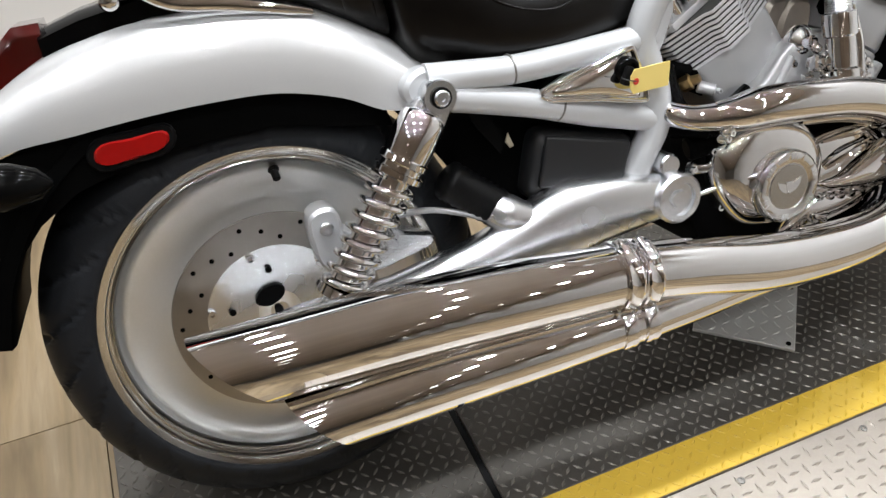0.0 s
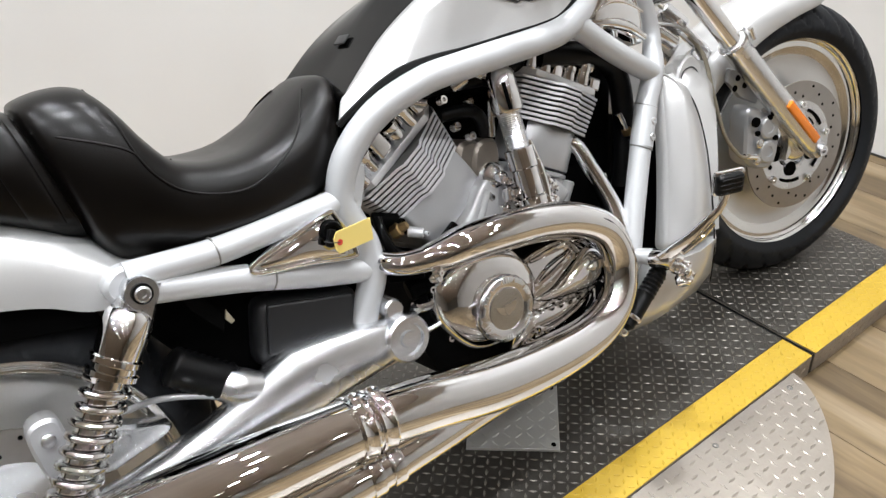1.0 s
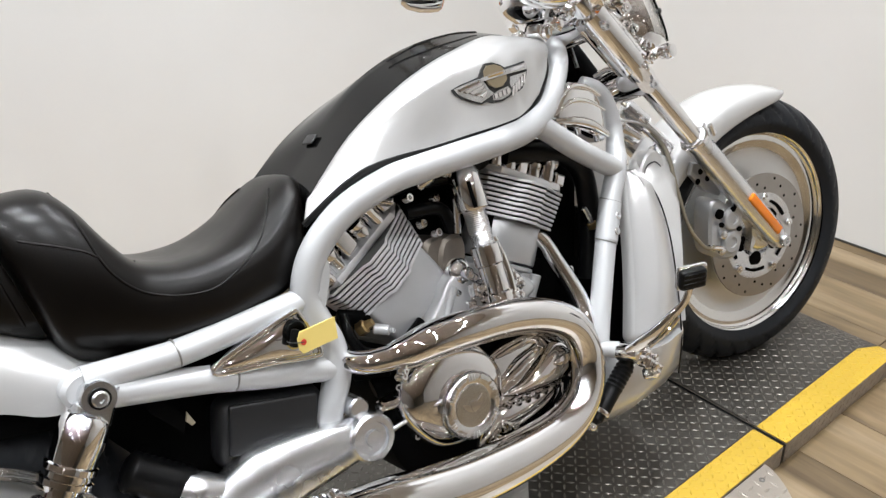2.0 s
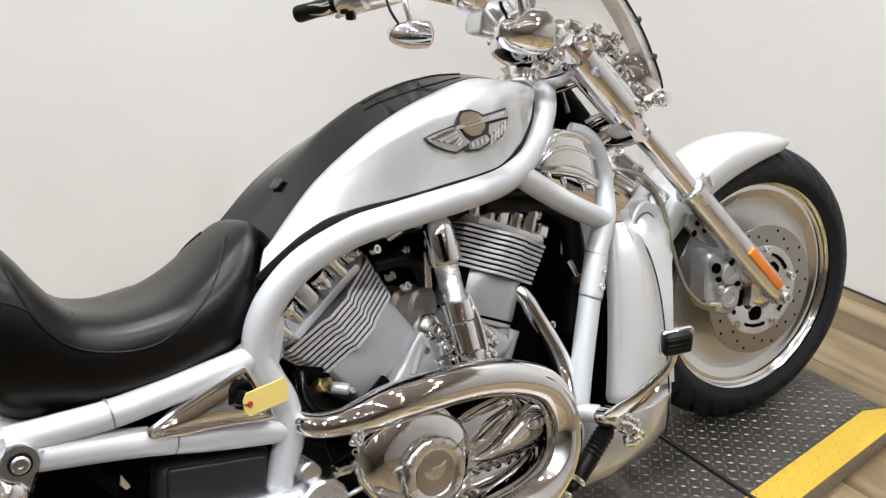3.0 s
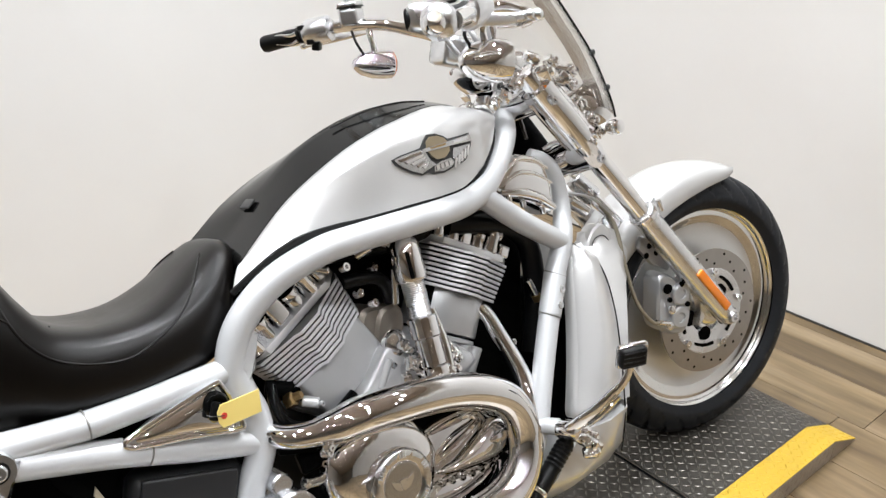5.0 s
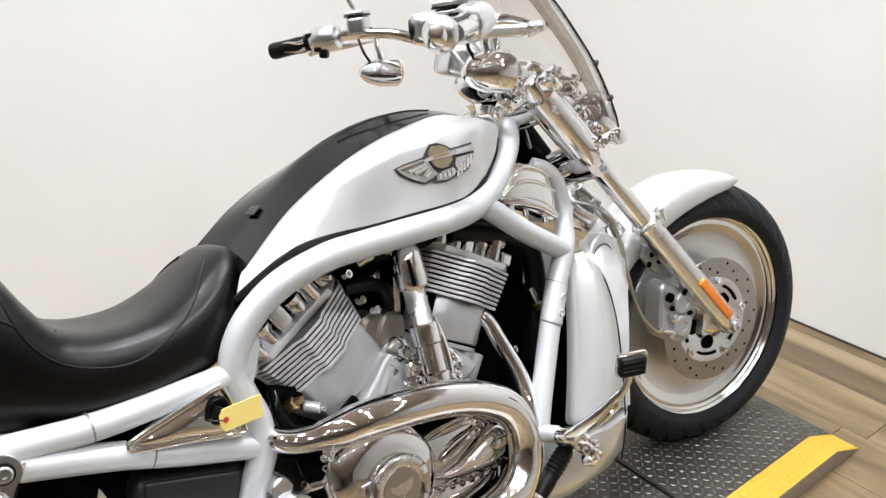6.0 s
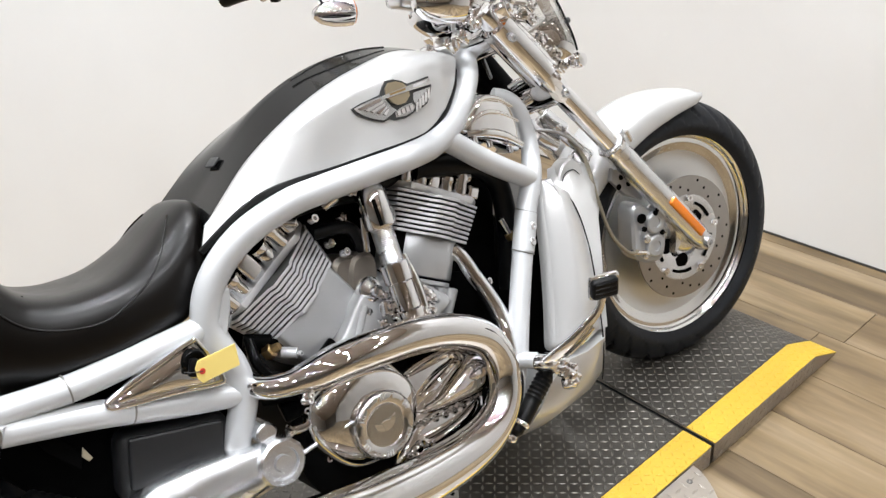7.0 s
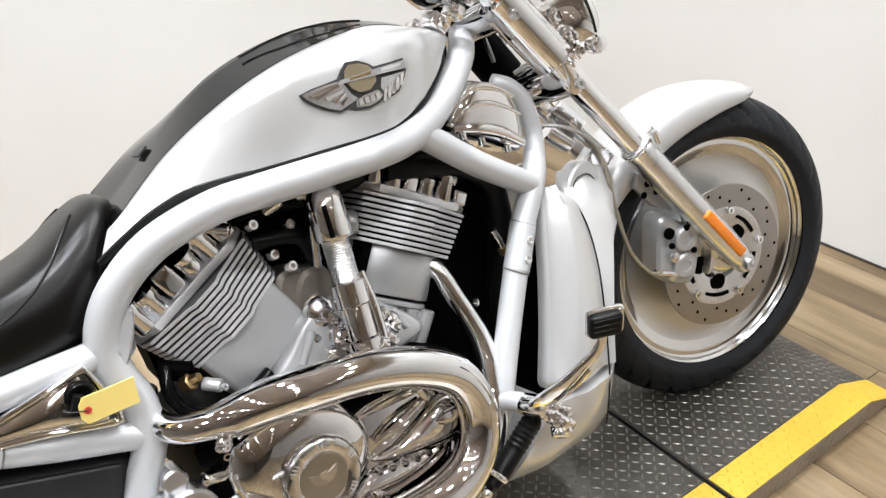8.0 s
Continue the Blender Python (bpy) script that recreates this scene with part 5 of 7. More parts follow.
cylinder(1, "front_cylinder")


def strut():
    a, b = Vector((0.878, -0.142, 0.708)), Vector((0.864, -0.186, 0.468))
    d = (b - a).normalized()
    bm = fresh()
    turned(bm, [(0.010, 0.0), (0.022, 0.006), (0.0265, 0.016), (0.0265, 0.072), (0.024, 0.076)], a, d, 30)
    s = part("coolant_tube", bm, CHROME, bike, "chrome tube between the cylinders")
    bm = fresh()
    turned(bm, [(0.0195, 0.074)] + [(0.0192 if k % 2 else 0.0184, 0.077 + 0.0016 * k) for k in range(37)] + [(0.0195, 0.138)], a, d, 26)
    part("knurled_sleeve", bm, BRUSHED, s)
    # black bar laid on the tube stands in for the slot's shade
    bm = fresh()
    out = Vector((-0.42, -0.9, 0.0)).normalized()
    sweep(bm, [(*(a + d * h + out * 0.0235), 0.0048) for h in (0.024, 0.045, 0.068)], 10, 3)
    part("sleeve_slot", bm, DARK, s, "black bar for the dark slot in the chrome tube")
    bm = fresh()
    turned(bm, [(0.0195, 0.134), (0.0245, 0.137), (0.0245, 0.168), (0.0215, 0.171), (0.0215, 0.215), (0.025, 0.218), (0.025, 0.24), (0.020, 0.246)], a, d, 30)
    part("lower_sleeve", bm, CHROME, s)
    bm = fresh()
    sweep(bm, [(0.893, -0.165, 0.58, 0.007), (0.894, -0.182, 0.53, 0.007), (0.890, -0.192, 0.47, 0.007)], 10, 5)
    part("side_pipe", bm, CHROME, s)
    bm = fresh()
    rod(bm, (0.876, -0.145, 0.70), (0.856, -0.13, 0.706), 0.008)
    ball(bm, (0.853, -0.130, 0.704), 0.010)
    part("top_bracket", bm, CHROME, s)


strut()


def crankcase():
    bm = fresh()
    loops = []
    for y, k in ((-0.165, 0.93), (-0.155, 1.0), (0.15, 1.0), (0.16, 0.94)):
        pts = spline([(0.62, 0.40), (0.66, 0.435), (0.76, 0.448), (0.88, 0.448), (0.99, 0.42), (1.045, 0.36), (1.02, 0.25), (0.93, 0.19), (0.78, 0.18), (0.66, 0.24), (0.615, 0.32)], 4, True)
        loops.append([(0.84 + (x - 0.84) * k, y, 0.34 + (z - 0.34) * k) for x, z in pts])
    rings(bm, loops)
    e = part("crankcase", bm, DARK, bike, "black engine case")
    # upper case wedge between the cylinders
    bm = fresh()
    slab(bm, spline([(0.80, 0.50), (0.79, 0.57), (0.805, 0.60), (0.84, 0.595), (0.86, 0.56), (0.90, 0.52), (0.93, 0.48)], 4, True), -0.105, 0.1, 0.008)
    part("case_wedge", bm, INTAKE, e, "brown alloy intake case between the cylinders")
    for at, r, sc in (((0.835, -0.125, 0.535), 0.024, (1, 0.8, 1.1)), ((0.862, -0.135, 0.50), 0.022, (1.2, 0.8, 0.8)), ((0.815, -0.12, 0.505), 0.016, (1, 1, 1)), ((0.925, -0.15, 0.49), 0.015, (1, 1, 1.2))):
        bm = fresh()
        ball(bm, at, r, sc)
        rod(bm, (at[0], at[1] - r * 0.3, at[2]), (at[0] + 0.003, at[1] - r * 1.25, at[2] + 0.002), r * 0.42)
        part("chrome_fitting", bm, CHROME, e)
    bm = fresh()
    loops = []
    for y, k in ((-0.09, 1.0), (-0.128, 1.0), (-0.136, 0.96), (-0.139, 0.88)):
        pts = spline([(0.735, 0.462), (0.772, 0.500), (0.806, 0.535), (0.845, 0.548), (0.895, 0.540), (0.945, 0.502), (0.985, 0.455), (0.93, 0.438), (0.84, 0.440), (0.77, 0.445)], 4, True)
        loops.append([(0.855 + (x - 0.855) * k, y, 0.487 + (z - 0.487) * k) for x, z in pts])
    rings(bm, loops)
    uc = part("upper_case", bm, CAST, e, "grey cast case under the cylinders", 50)
    for x0, z0, x1, z1 in ((0.785, 0.478, 0.812, 0.520), (0.925, 0.470, 0.905, 0.515), (0.955, 0.468, 0.938, 0.498)):
        bm = fresh()
        rod(bm, (x0, -0.137, z0), (x1, -0.137, z1), 0.007)
        part("case_rib", bm, CAST, uc)
    # clutch housing and round cover
    bm = fresh()
    loops = []
    for y, k in ((-0.150, 1.04), (-0.172, 1.03), (-0.186, 0.98), (-0.194, 0.88), (-0.198, 0.6)):
        pts = spline([(0.648, 0.345), (0.638, 0.385), (0.652, 0.425), (0.69, 0.448), (0.75, 0.447), (0.805, 0.42), (0.832, 0.375), (0.822, 0.322), (0.79, 0.296), (0.74, 0.284), (0.685, 0.298)], 4, True)
        loops.append([(0.742 + (x - 0.742) * k, y, 0.36 + (z - 0.36) * k) for x, z in pts])
    rings(bm, loops)
    c = part("clutch_housing", bm, CHROME, e, "domed chrome clutch housing", 60)
    at = (0.7475, -0.196, 0.3485)
    bm = fresh()
    n, loops = 72, []
    for r, h in ((0.056, 0.0), (0.056, 0.010), (0.0540, 0.015), (0.0500, 0.0175), (0.037, 0.0165), (0.0345, 0.0145), (0.001, 0.0145)):
        loops.append([(at[0] + (r - cut) * math.cos(2 * math.pi * k / n), at[1] - h, at[2] + (r - cut) * math.sin(2 * math.pi * k / n)) for k in range(n) for cut in [0.0012 if 0 < h < 0.0177 and r > 0.052 and k % 6 < 1 else 0.0]])
    rings(bm, loops)
    d = part("derby_cover", bm, material("polished_cover", (0.80, 0.80, 0.80), 0.13, 1.0, rough_vary=0.04, scale=30), c, "round polished cover with short grooves")
    for k in range(6):
        bm = fresh()
        for w in (-0.11, 0.0, 0.11):
            a = 0.35 + k * math.pi / 3 + w
            block(bm, pose(at[0] + 0.0465 * math.cos(a), at[1] - 0.0172, at[2] + 0.0465 * math.sin(a), 0, -math.degrees(a), 0), (0.0095, 0.0012, 0.0018), 0.0003, 1)
        part("ring_mark", bm, CAST, d, "three short grooves in the ring")
    bm = fresh()
    turned(bm, [(0.0335, 0.0), (0.0335, 0.0008)], (at[0], at[1] - 0.0146, at[2]), (0, -1, 0), 48)
    part("cover_disc", bm, material("satin_grey_disc", (0.58, 0.56, 0.52), 0.22, 1.0, mottle=0.1, scale=40), d, "satin grey centre disc")
    bm = fresh()
    for w in (-1, 1):
        slab(bm, [(at[0] + w * 0.003, at[2] + 0.004), (at[0] + w * 0.021, at[2] + 0.012), (at[0] + w * 0.019, at[2] + 0.002), (at[0] + w * 0.012, at[2] - 0.006), (at[0] + w * 0.004, at[2] - 0.009)], at[1] - 0.0166, at[1] - 0.0152, 0.0004)
    slab(bm, [(at[0] - 0.006, at[2] + 0.009), (at[0] + 0.006, at[2] + 0.009), (at[0] + 0.005, at[2] - 0.006), (at[0], at[2] - 0.011), (at[0] - 0.005, at[2] - 0.006)], at[1] - 0.0172, at[1] - 0.0155, 0.0004)
    part("cover_emblem", bm, CHROME, d, "small chrome winged emblem")
    # front cover: a bolted plate with a fan of bars, an oval pod and a long smooth dome
    def domed(outline, levels, c):
        bm = fresh()
        pts = spline(outline, 4, True)
        rings(bm, [[(c[0] + (x - c[0]) * k, y, c[1] + (z - c[1]) * k) for x, z in pts] for y, k in levels])
        return bm
    t = part("timing_cover", domed([(0.800, 0.345), (0.826, 0.392), (0.89, 0.402), (0.955, 0.388), (0.985, 0.350), (0.982, 0.315), (0.950, 0.288), (0.89, 0.276), (0.825, 0.292)],
                                   ((-0.145, 1.03), (-0.168, 1.02), (-0.176, 0.97), (-0.178, 0.9)), (0.895, 0.338)), CHROME, e, "chrome engine cover with a fan of bars", 45)
    part("smooth_dome", domed([(0.832, 0.326), (0.873, 0.335), (0.906, 0.348), (0.928, 0.358), (0.952, 0.366), (0.974, 0.359), (0.988, 0.335), (0.983, 0.310), (0.957, 0.299), (0.911, 0.301), (0.865, 0.308), (0.838, 0.315)],
                              ((-0.165, 1.03), (-0.182, 1.02), (-0.192, 0.93), (-0.198, 0.75), (-0.201, 0.5), (-0.202, 0.2)), (0.925, 0.330)), CHROME, t, "long polished teardrop dome")
    part("oval_pod", domed([(0.931, 0.341), (0.946, 0.350), (0.968, 0.347), (0.979, 0.335), (0.968, 0.330), (0.942, 0.331)],
                           ((-0.196, 1.05), (-0.204, 1.0), (-0.2075, 0.8), (-0.2085, 0.4)), (0.955, 0.339)), CHROME, t, "small raised finger on the dome")
    for x0, z0, x1, z1, w in ((0.838, 0.348, 0.925, 0.375, 0.0050), (0.830, 0.392, 0.960, 0.392, 0.0045)):
        bm = fresh()
        mx, mz = (x0 + x1) / 2, (z0 + z1) / 2 + 0.003
        sweep(bm, [(x0, -0.184, z0, w * 0.75), (mx, -0.192, mz, w), (x1, -0.184, z1, w * 0.85)], 8, 4, 1.2)
        part("cover_bar", bm, CHROME, t)
    for k in range(8):
        u = k / 7
        bm = fresh()
        bolt_head(bm, (0.836 + 0.142 * u, -0.177, 0.306 - 0.016 * math.sin(math.pi * (0.1 + 0.75 * u))), (0, -1, -0.3), 0.0055, 0.007)
        part("edge_bolt", bm, CHROME, t)
    bm = fresh()
    loops = []
    for y, k in ((-0.140, 1.0), (-0.168, 1.0), (-0.178, 0.95), (-0.181, 0.82)):
        pts = spline([(0.795, 0.285), (0.83, 0.300), (0.90, 0.292), (0.965, 0.290), (0.958, 0.250), (0.90, 0.215), (0.82, 0.205), (0.765, 0.225), (0.765, 0.262)], 4, True)
        loops.append([(0.865 + (x - 0.865) * k, y, 0.253 + (z - 0.253) * k) for x, z in pts])
    rings(bm, loops)
    part("sump_cover", bm, CHROME, e, "polished lower engine cover", 60)
    for x, z in ((0.822, 0.268), (0.80, 0.255)):
        bm = fresh()
        block(bm, pose(x, -0.184, z, 0, 25, 10), (0.018, 0.016, 0.014), 0.004, 2)
        bolt_head(bm, (x + 0.006, -0.19, z), (0.1, -1, 0.1), 0.006, 0.008)
        part("sump_fitting", bm, CHROME, e)
    for q in ((0.655, 0.33), (0.645, 0.42), (0.70, 0.46), (0.77, 0.455)):
        bm = fresh()
        bolt_head(bm, (q[0], -0.163, q[1]), (0, -1, 0), 0.0062, 0.014)
        part("case_bolt", bm, CHROME, e)
    bm = fresh()
    sweep(bm, [(0.805, -0.165, 0.43, 0.012), (0.87, -0.178, 0.425, 0.013), (0.94, -0.176, 0.40, 0.013), (0.985, -0.17, 0.36, 0.012)], 12, 6)
    part("oil_line", bm, CHROME, e, "chrome oil line above the cover")
    # tray of small hardware under the rear cylinder
    for a, b, r, mat in (((0.612, -0.10, 0.54), (0.650, -0.115, 0.525), 0.012, DARK), ((0.655, -0.125, 0.506), (0.675, -0.14, 0.498), 0.009, CAST), ((0.60, -0.13, 0.455), (0.645, -0.165, 0.45), 0.013, DARK),
                         ((0.615, -0.15, 0.425), (0.66, -0.16, 0.43), 0.018, DARK), ((0.655, -0.15, 0.385), (0.61, -0.165, 0.40), 0.010, CHROME)):
        bm = fresh()
        rod(bm, a, b, r)
        bolt_head(bm, (b[0], b[1] - r * 0.6, b[2]), (0.2, -1, 0), r * 0.5, 0.006)
        part("fitting", bm, mat, e)
    bm = fresh()
    sweep(bm, [(0.618, -0.110, 0.540, 0.009), (0.612, -0.128, 0.512, 0.009), (0.622, -0.132, 0.484, 0.009), (0.652, -0.134, 0.466, 0.009), (0.700, -0.130, 0.466, 0.009), (0.745, -0.120, 0.482, 0.009)], 12, 6)
    part("breather_hose", bm, GLOSS_BLACK, e, "glossy black hose under the rear cylinder")
    bm = fresh()
    turned(bm, [(0.008, -0.012), (0.012, -0.010), (0.012, 0.004), (0.008, 0.006), (0.006, 0.018)], (0.640, -0.125, 0.515), (0.5, -0.6, 0.3), 6)
    part("hose_union", bm, BRASS, e, "brass hexagon union")
    bm = fresh()
    slab(bm, spline([(0.832, 0.592), (0.868, 0.590), (0.872, 0.560), (0.858, 0.532), (0.824, 0.528), (0.812, 0.552)], 3, True), -0.112, -0.06, 0.006)
    part("throttle_body", bm, INTAKE, e, "dull brown alloy intake body")
    bm = fresh()
    rod(bm, (0.905, -0.085, 0.640), (0.940, -0.092, 0.632), 0.019)
    rod(bm, (0.898, -0.085, 0.642), (0.906, -0.087, 0.640), 0.023)
    part("coolant_stub", bm, CAST, e, "grey cast coolant stub")
    rng = random.Random(21)
    for x, y, z, w in ((0.838, -0.160, 0.505, 0.020), (0.848, -0.172, 0.485, 0.018), (0.825, -0.155, 0.482, 0.016), (0.898, -0.172, 0.497, 0.020), (0.905, -0.176, 0.476, 0.018), (0.912, -0.165, 0.512, 0.014), (0.884, -0.195, 0.482, 0.016), (0.842, -0.150, 0.528, 0.016), (0.920, -0.168, 0.488, 0.014)):
        bm = fresh()
        m = Matrix.Translation((x, y, z)) @ pose(0, 0, 0, rng.uniform(-25, 25), rng.uniform(-50, 50), rng.uniform(-25, 25))
        block(bm, m, (w, w * 0.9, w * 1.25), w * 0.22, 3)
        turned(bm, [(w * 0.36, 0), (w * 0.38, w * 0.3), (w * 0.26, w * 0.42), (w * 0.14, w * 0.38)], m @ Vector((0, -w * 0.42, 0)), m.to_3x3() @ Vector((0, -1, 0.1)), 16)
        part("sleeve_clamp", bm, CHROME, e)
    for a, b2, r in (((0.72, -0.10, 0.70), (0.75, -0.12, 0.685), 0.009), ((0.80, -0.12, 0.695), (0.825, -0.13, 0.705), 0.010), ((0.85, -0.13, 0.60), (0.855, -0.14, 0.66), 0.006), ((1.09, -0.10, 0.655), (1.115, -0.105, 0.645), 0.011), ((1.085, -0.10, 0.69), (1.12, -0.105, 0.672), 0.004), ((1.06, -0.10, 0.60), (1.058, -0.105, 0.56), 0.003)):
        bm = fresh()
        rod(bm, a, b2, r)
        part("small_fitting", bm, CHROME, e)
    # hoses and dark hardware high up, behind the frame
    for pts, r in (([(1.0, -0.10, 0.695), (1.08, -0.105, 0.68), (1.15, -0.10, 0.65), (1.19, -0.09, 0.60), (1.19, -0.08, 0.50), (1.16, -0.08, 0.40)], 0.021), ([(0.70, -0.06, 0.69), (0.80, -0.07, 0.70), (0.90, -0.08, 0.69), (1.0, -0.09, 0.70)], 0.016), ([(0.78, -0.10, 0.655), (0.84, -0.11, 0.645), (0.86, -0.10, 0.60)], 0.011)):
        bm = fresh()
        sweep(bm, [(*q, r) for q in pts], 12, 6)
        part("black_hose", bm, PLASTIC, e, "black rubber coolant hose")
    # black slab: the shade between the cylinders, put into colour
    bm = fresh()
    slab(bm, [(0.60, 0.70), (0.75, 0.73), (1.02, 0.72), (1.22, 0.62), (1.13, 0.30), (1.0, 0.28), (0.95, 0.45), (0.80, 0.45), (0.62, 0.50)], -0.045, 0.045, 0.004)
    part("engine_core", bm, DARK, e, "black slab standing in for shade between the cylinders")
    bm = fresh()
    rod(bm, (1.165, -0.098, 0.545), (1.178, -0.10, 0.508), 0.007)
    b2 = part("bleed_fitting", bm, CHROME, e)
    bm = fresh()
    turned(bm, [(0.009, 0), (0.010, 0.004), (0.010, 0.012), (0.007, 0.014)], (1.176, -0.10, 0.512), (0.3, 0, -0.95), 8)
    part("fitting_nut", bm, BRASS, b2, "brass nut")
    for q in ((1.05, -0.09, 0.52), (1.10, -0.09, 0.44), (1.09, -0.095, 0.60), (0.80, -0.10, 0.63), (0.83, -0.11, 0.665), (0.78, -0.11, 0.68), (0.815, -0.115, 0.61)):
        bm = fresh()
        bolt_head(bm, q, (0.2, -1, 0.2), 0.008, 0.012)
        part("small_bolt", bm, CHROME, e)


crankcase()


# ---- radiator, shrouds and foot controls ----
def radiator():
    bm = fresh()
    block(bm, pose(1.225, 0, 0.38, 0, 17, 0), (0.06, 0.29, 0.28), 0.008)
    r = part("radiator", bm, DARK, bike, "black radiator")
    for s in (1, -1):
        # main scoop: a bowed panel that leans with the down tubes
        rows = [(0.590, 1.256, 1.262, 1.268), (0.570, 1.249, 1.268, 1.288), (0.54, 1.236, 1.268, 1.308), (0.46, 1.213, 1.254, 1.308), (0.38, 1.190, 1.236, 1.294), (0.315, 1.170, 1.220, 1.281), (0.290, 1.163, 1.214, 1.276), (0.278, 1.166, 1.214, 1.273)]
        yy = [(-0.135, -0.142, -0.135), (-0.146, -0.160, -0.146), (-0.155, -0.174, -0.152), (-0.166, -0.192, -0.166), (-0.172, -0.203, -0.178), (-0.174, -0.206, -0.182), (-0.174, -0.206, -0.182), (-0.174, -0.200, -0.182)]
        loops = []
        for (z, *xs), ys in zip(spline(rows, 5), spline(yy, 5)):
            front = [(x, y * s, z) for x, y in spline([(xs[0] - 0.004, ys[0] + 0.02), (xs[0], ys[0]), (xs[0] + 0.02, ys[0] * 0.45 + ys[1] * 0.55 - 0.004), (xs[1], ys[1]), (xs[2], ys[2])], 4)]
            back = [(x - 0.004, y + 0.007 * s, q) for x, y, q in front[::-1]]
            loops.append(front + back)
        bm = fresh()
        rings(bm, loops)
        p = part("radiator_shroud", bm, PAINT, r, "silver radiator scoop", 50)
        # inner duct that curves towards the head
        bm = fresh()
        loops = []
        for z, x0, y0, x1, y1 in ((0.590, 1.345, -0.080, 1.400, -0.085), (0.575, 1.325, -0.095, 1.425, -0.095), (0.53, 1.318, -0.120, 1.440, -0.105), (0.48, 1.314, -0.147, 1.420, -0.112), (0.42, 1.302, -0.163, 1.375, -0.125), (0.35, 1.288, -0.176, 1.330, -0.15), (0.275, 1.273, -0.180, 1.308, -0.16)):
            loops.append([(x0, y0 * s, z), ((x0 + x1) / 2, (min(y0, y1) - 0.008) * s, z), (x1, y1 * s, z), (x1 - 0.006, (y1 + 0.012) * s, z), ((x0 + x1) / 2, (max(y0, y1) + 0.006) * s, z), (x0 - 0.003, (y0 + 0.012) * s, z)])
        rings(bm, loops)
        part("front_duct", bm, PAINT, r, "silver front edge of the scoop", 60)
        # lower chin
        bm = fresh()
        loops = []
        for z, x0, x1, w in ((0.262, 1.150, 1.312, 0.190), (0.23, 1.118, 1.309, 0.184), (0.19, 1.085, 1.302, 0.172), (0.155, 1.062, 1.278, 0.150), (0.128, 1.060, 1.235, 0.11), (0.120, 1.08, 1.20, 0.06)):
            f = [(x0, -w * s, z), (x0 + 0.06, -(w + 0.016) * s, z), (x1 - 0.04, -(w + 0.004) * s, z), (x1, -(w - 0.03) * s, z), (x1, 0.0, z), (x0, 0.0, z)]
            loops.append(f)
        rings(bm, loops)
        part("chin_spoiler", bm, PAINT, r, "silver lower chin", 60)
    bm = fresh()
    sweep(bm, [(1.276, -0.139, 0.582, 0.0016), (1.306, -0.156, 0.53, 0.0016), (1.307, -0.171, 0.45, 0.0016), (1.290, -0.184, 0.36, 0.0016), (1.273, -0.190, 0.275, 0.0016), (1.262, -0.192, 0.235, 0.0016), (1.252, -0.180, 0.175, 0.0016)], 6, 6)
    part("scoop_seam", bm, PLASTIC, r, "dark seam in the scoop")
    bm = fresh()
    slab(bm, spline([(1.328, 0.548), (1.345, 0.585), (1.380, 0.600), (1.405, 0.575), (1.395, 0.535), (1.35, 0.515)], 4, True), -0.103, -0.07, 0.004)
    u = part("horn_cover", bm, PAINT, r, "silver cover with a dark seam")
    bm = fresh()
    sweep(bm, [(1.336, -0.104, 0.552, 0.0013), (1.352, -0.104, 0.574, 0.0013), (1.380, -0.104, 0.575, 0.0013), (1.393, -0.104, 0.552, 0.0013), (1.375, -0.104, 0.528, 0.0013), (1.352, -0.104, 0.524, 0.0013)], 6, 5)
    part("cover_seam", bm, INK, u)
    bm = fresh()
    bolt_head(bm, (1.358, -0.103, 0.548), (0, -1, 0), 0.005, 0.003)
    part("cover_screw", bm, CHROME, u)
    # cast cover above the brace tube
    bm = fresh()
    loops = []
    for y, k in ((-0.04, 1.0), (-0.092, 1.0), (-0.106, 0.96), (-0.113, 0.88), (-0.117, 0.70), (-0.119, 0.4)):
        pts = spline([(1.116, 0.728), (1.140, 0.762), (1.173, 0.784), (1.2085, 0.776), (1.246, 0.757), (1.262, 0.705), (1.248, 0.653), (1.20, 0.678), (1.15, 0.706)], 4, True)
        loops.append([(1.185 + (x - 1.185) * k, y, 0.722 + (z - 0.722) * k) for x, z in pts])
    rings(bm, loops)
    rc = part("front_cam_cover", bm, CHROME, bike, "ribbed chrome cover inside the frame corner", 60)
    for path, rr in (([(1.128, 0.740), (1.150, 0.764), (1.180, 0.774), (1.215, 0.765), (1.250, 0.742)], 0.0055), ([(1.130, 0.732), (1.168, 0.748), (1.208, 0.740), (1.256, 0.712)], 0.0050), ([(1.126, 0.720), (1.170, 0.711), (1.210, 0.694), (1.250, 0.666)], 0.0110)):
        bm = fresh()
        n = len(path) - 1
        sweep(bm, [(x, -0.112 - 0.006 * math.sin(math.pi * i / n), z, rr * (0.62 + 0.38 * math.sin(math.pi * i / n))) for i, (x, z) in enumerate(path)], 12, 5)
        part("cover_rib", bm, CHROME, rc)
    for q in ((1.133, -0.124, 0.714), (1.165, -0.124, 0.698), (1.212, -0.122, 0.674)):
        bm = fresh()
        rod(bm, q, (q[0], q[1], q[2] - 0.012), 0.006)
        part("cover_bolt", bm, CHROME, rc)


radiator()


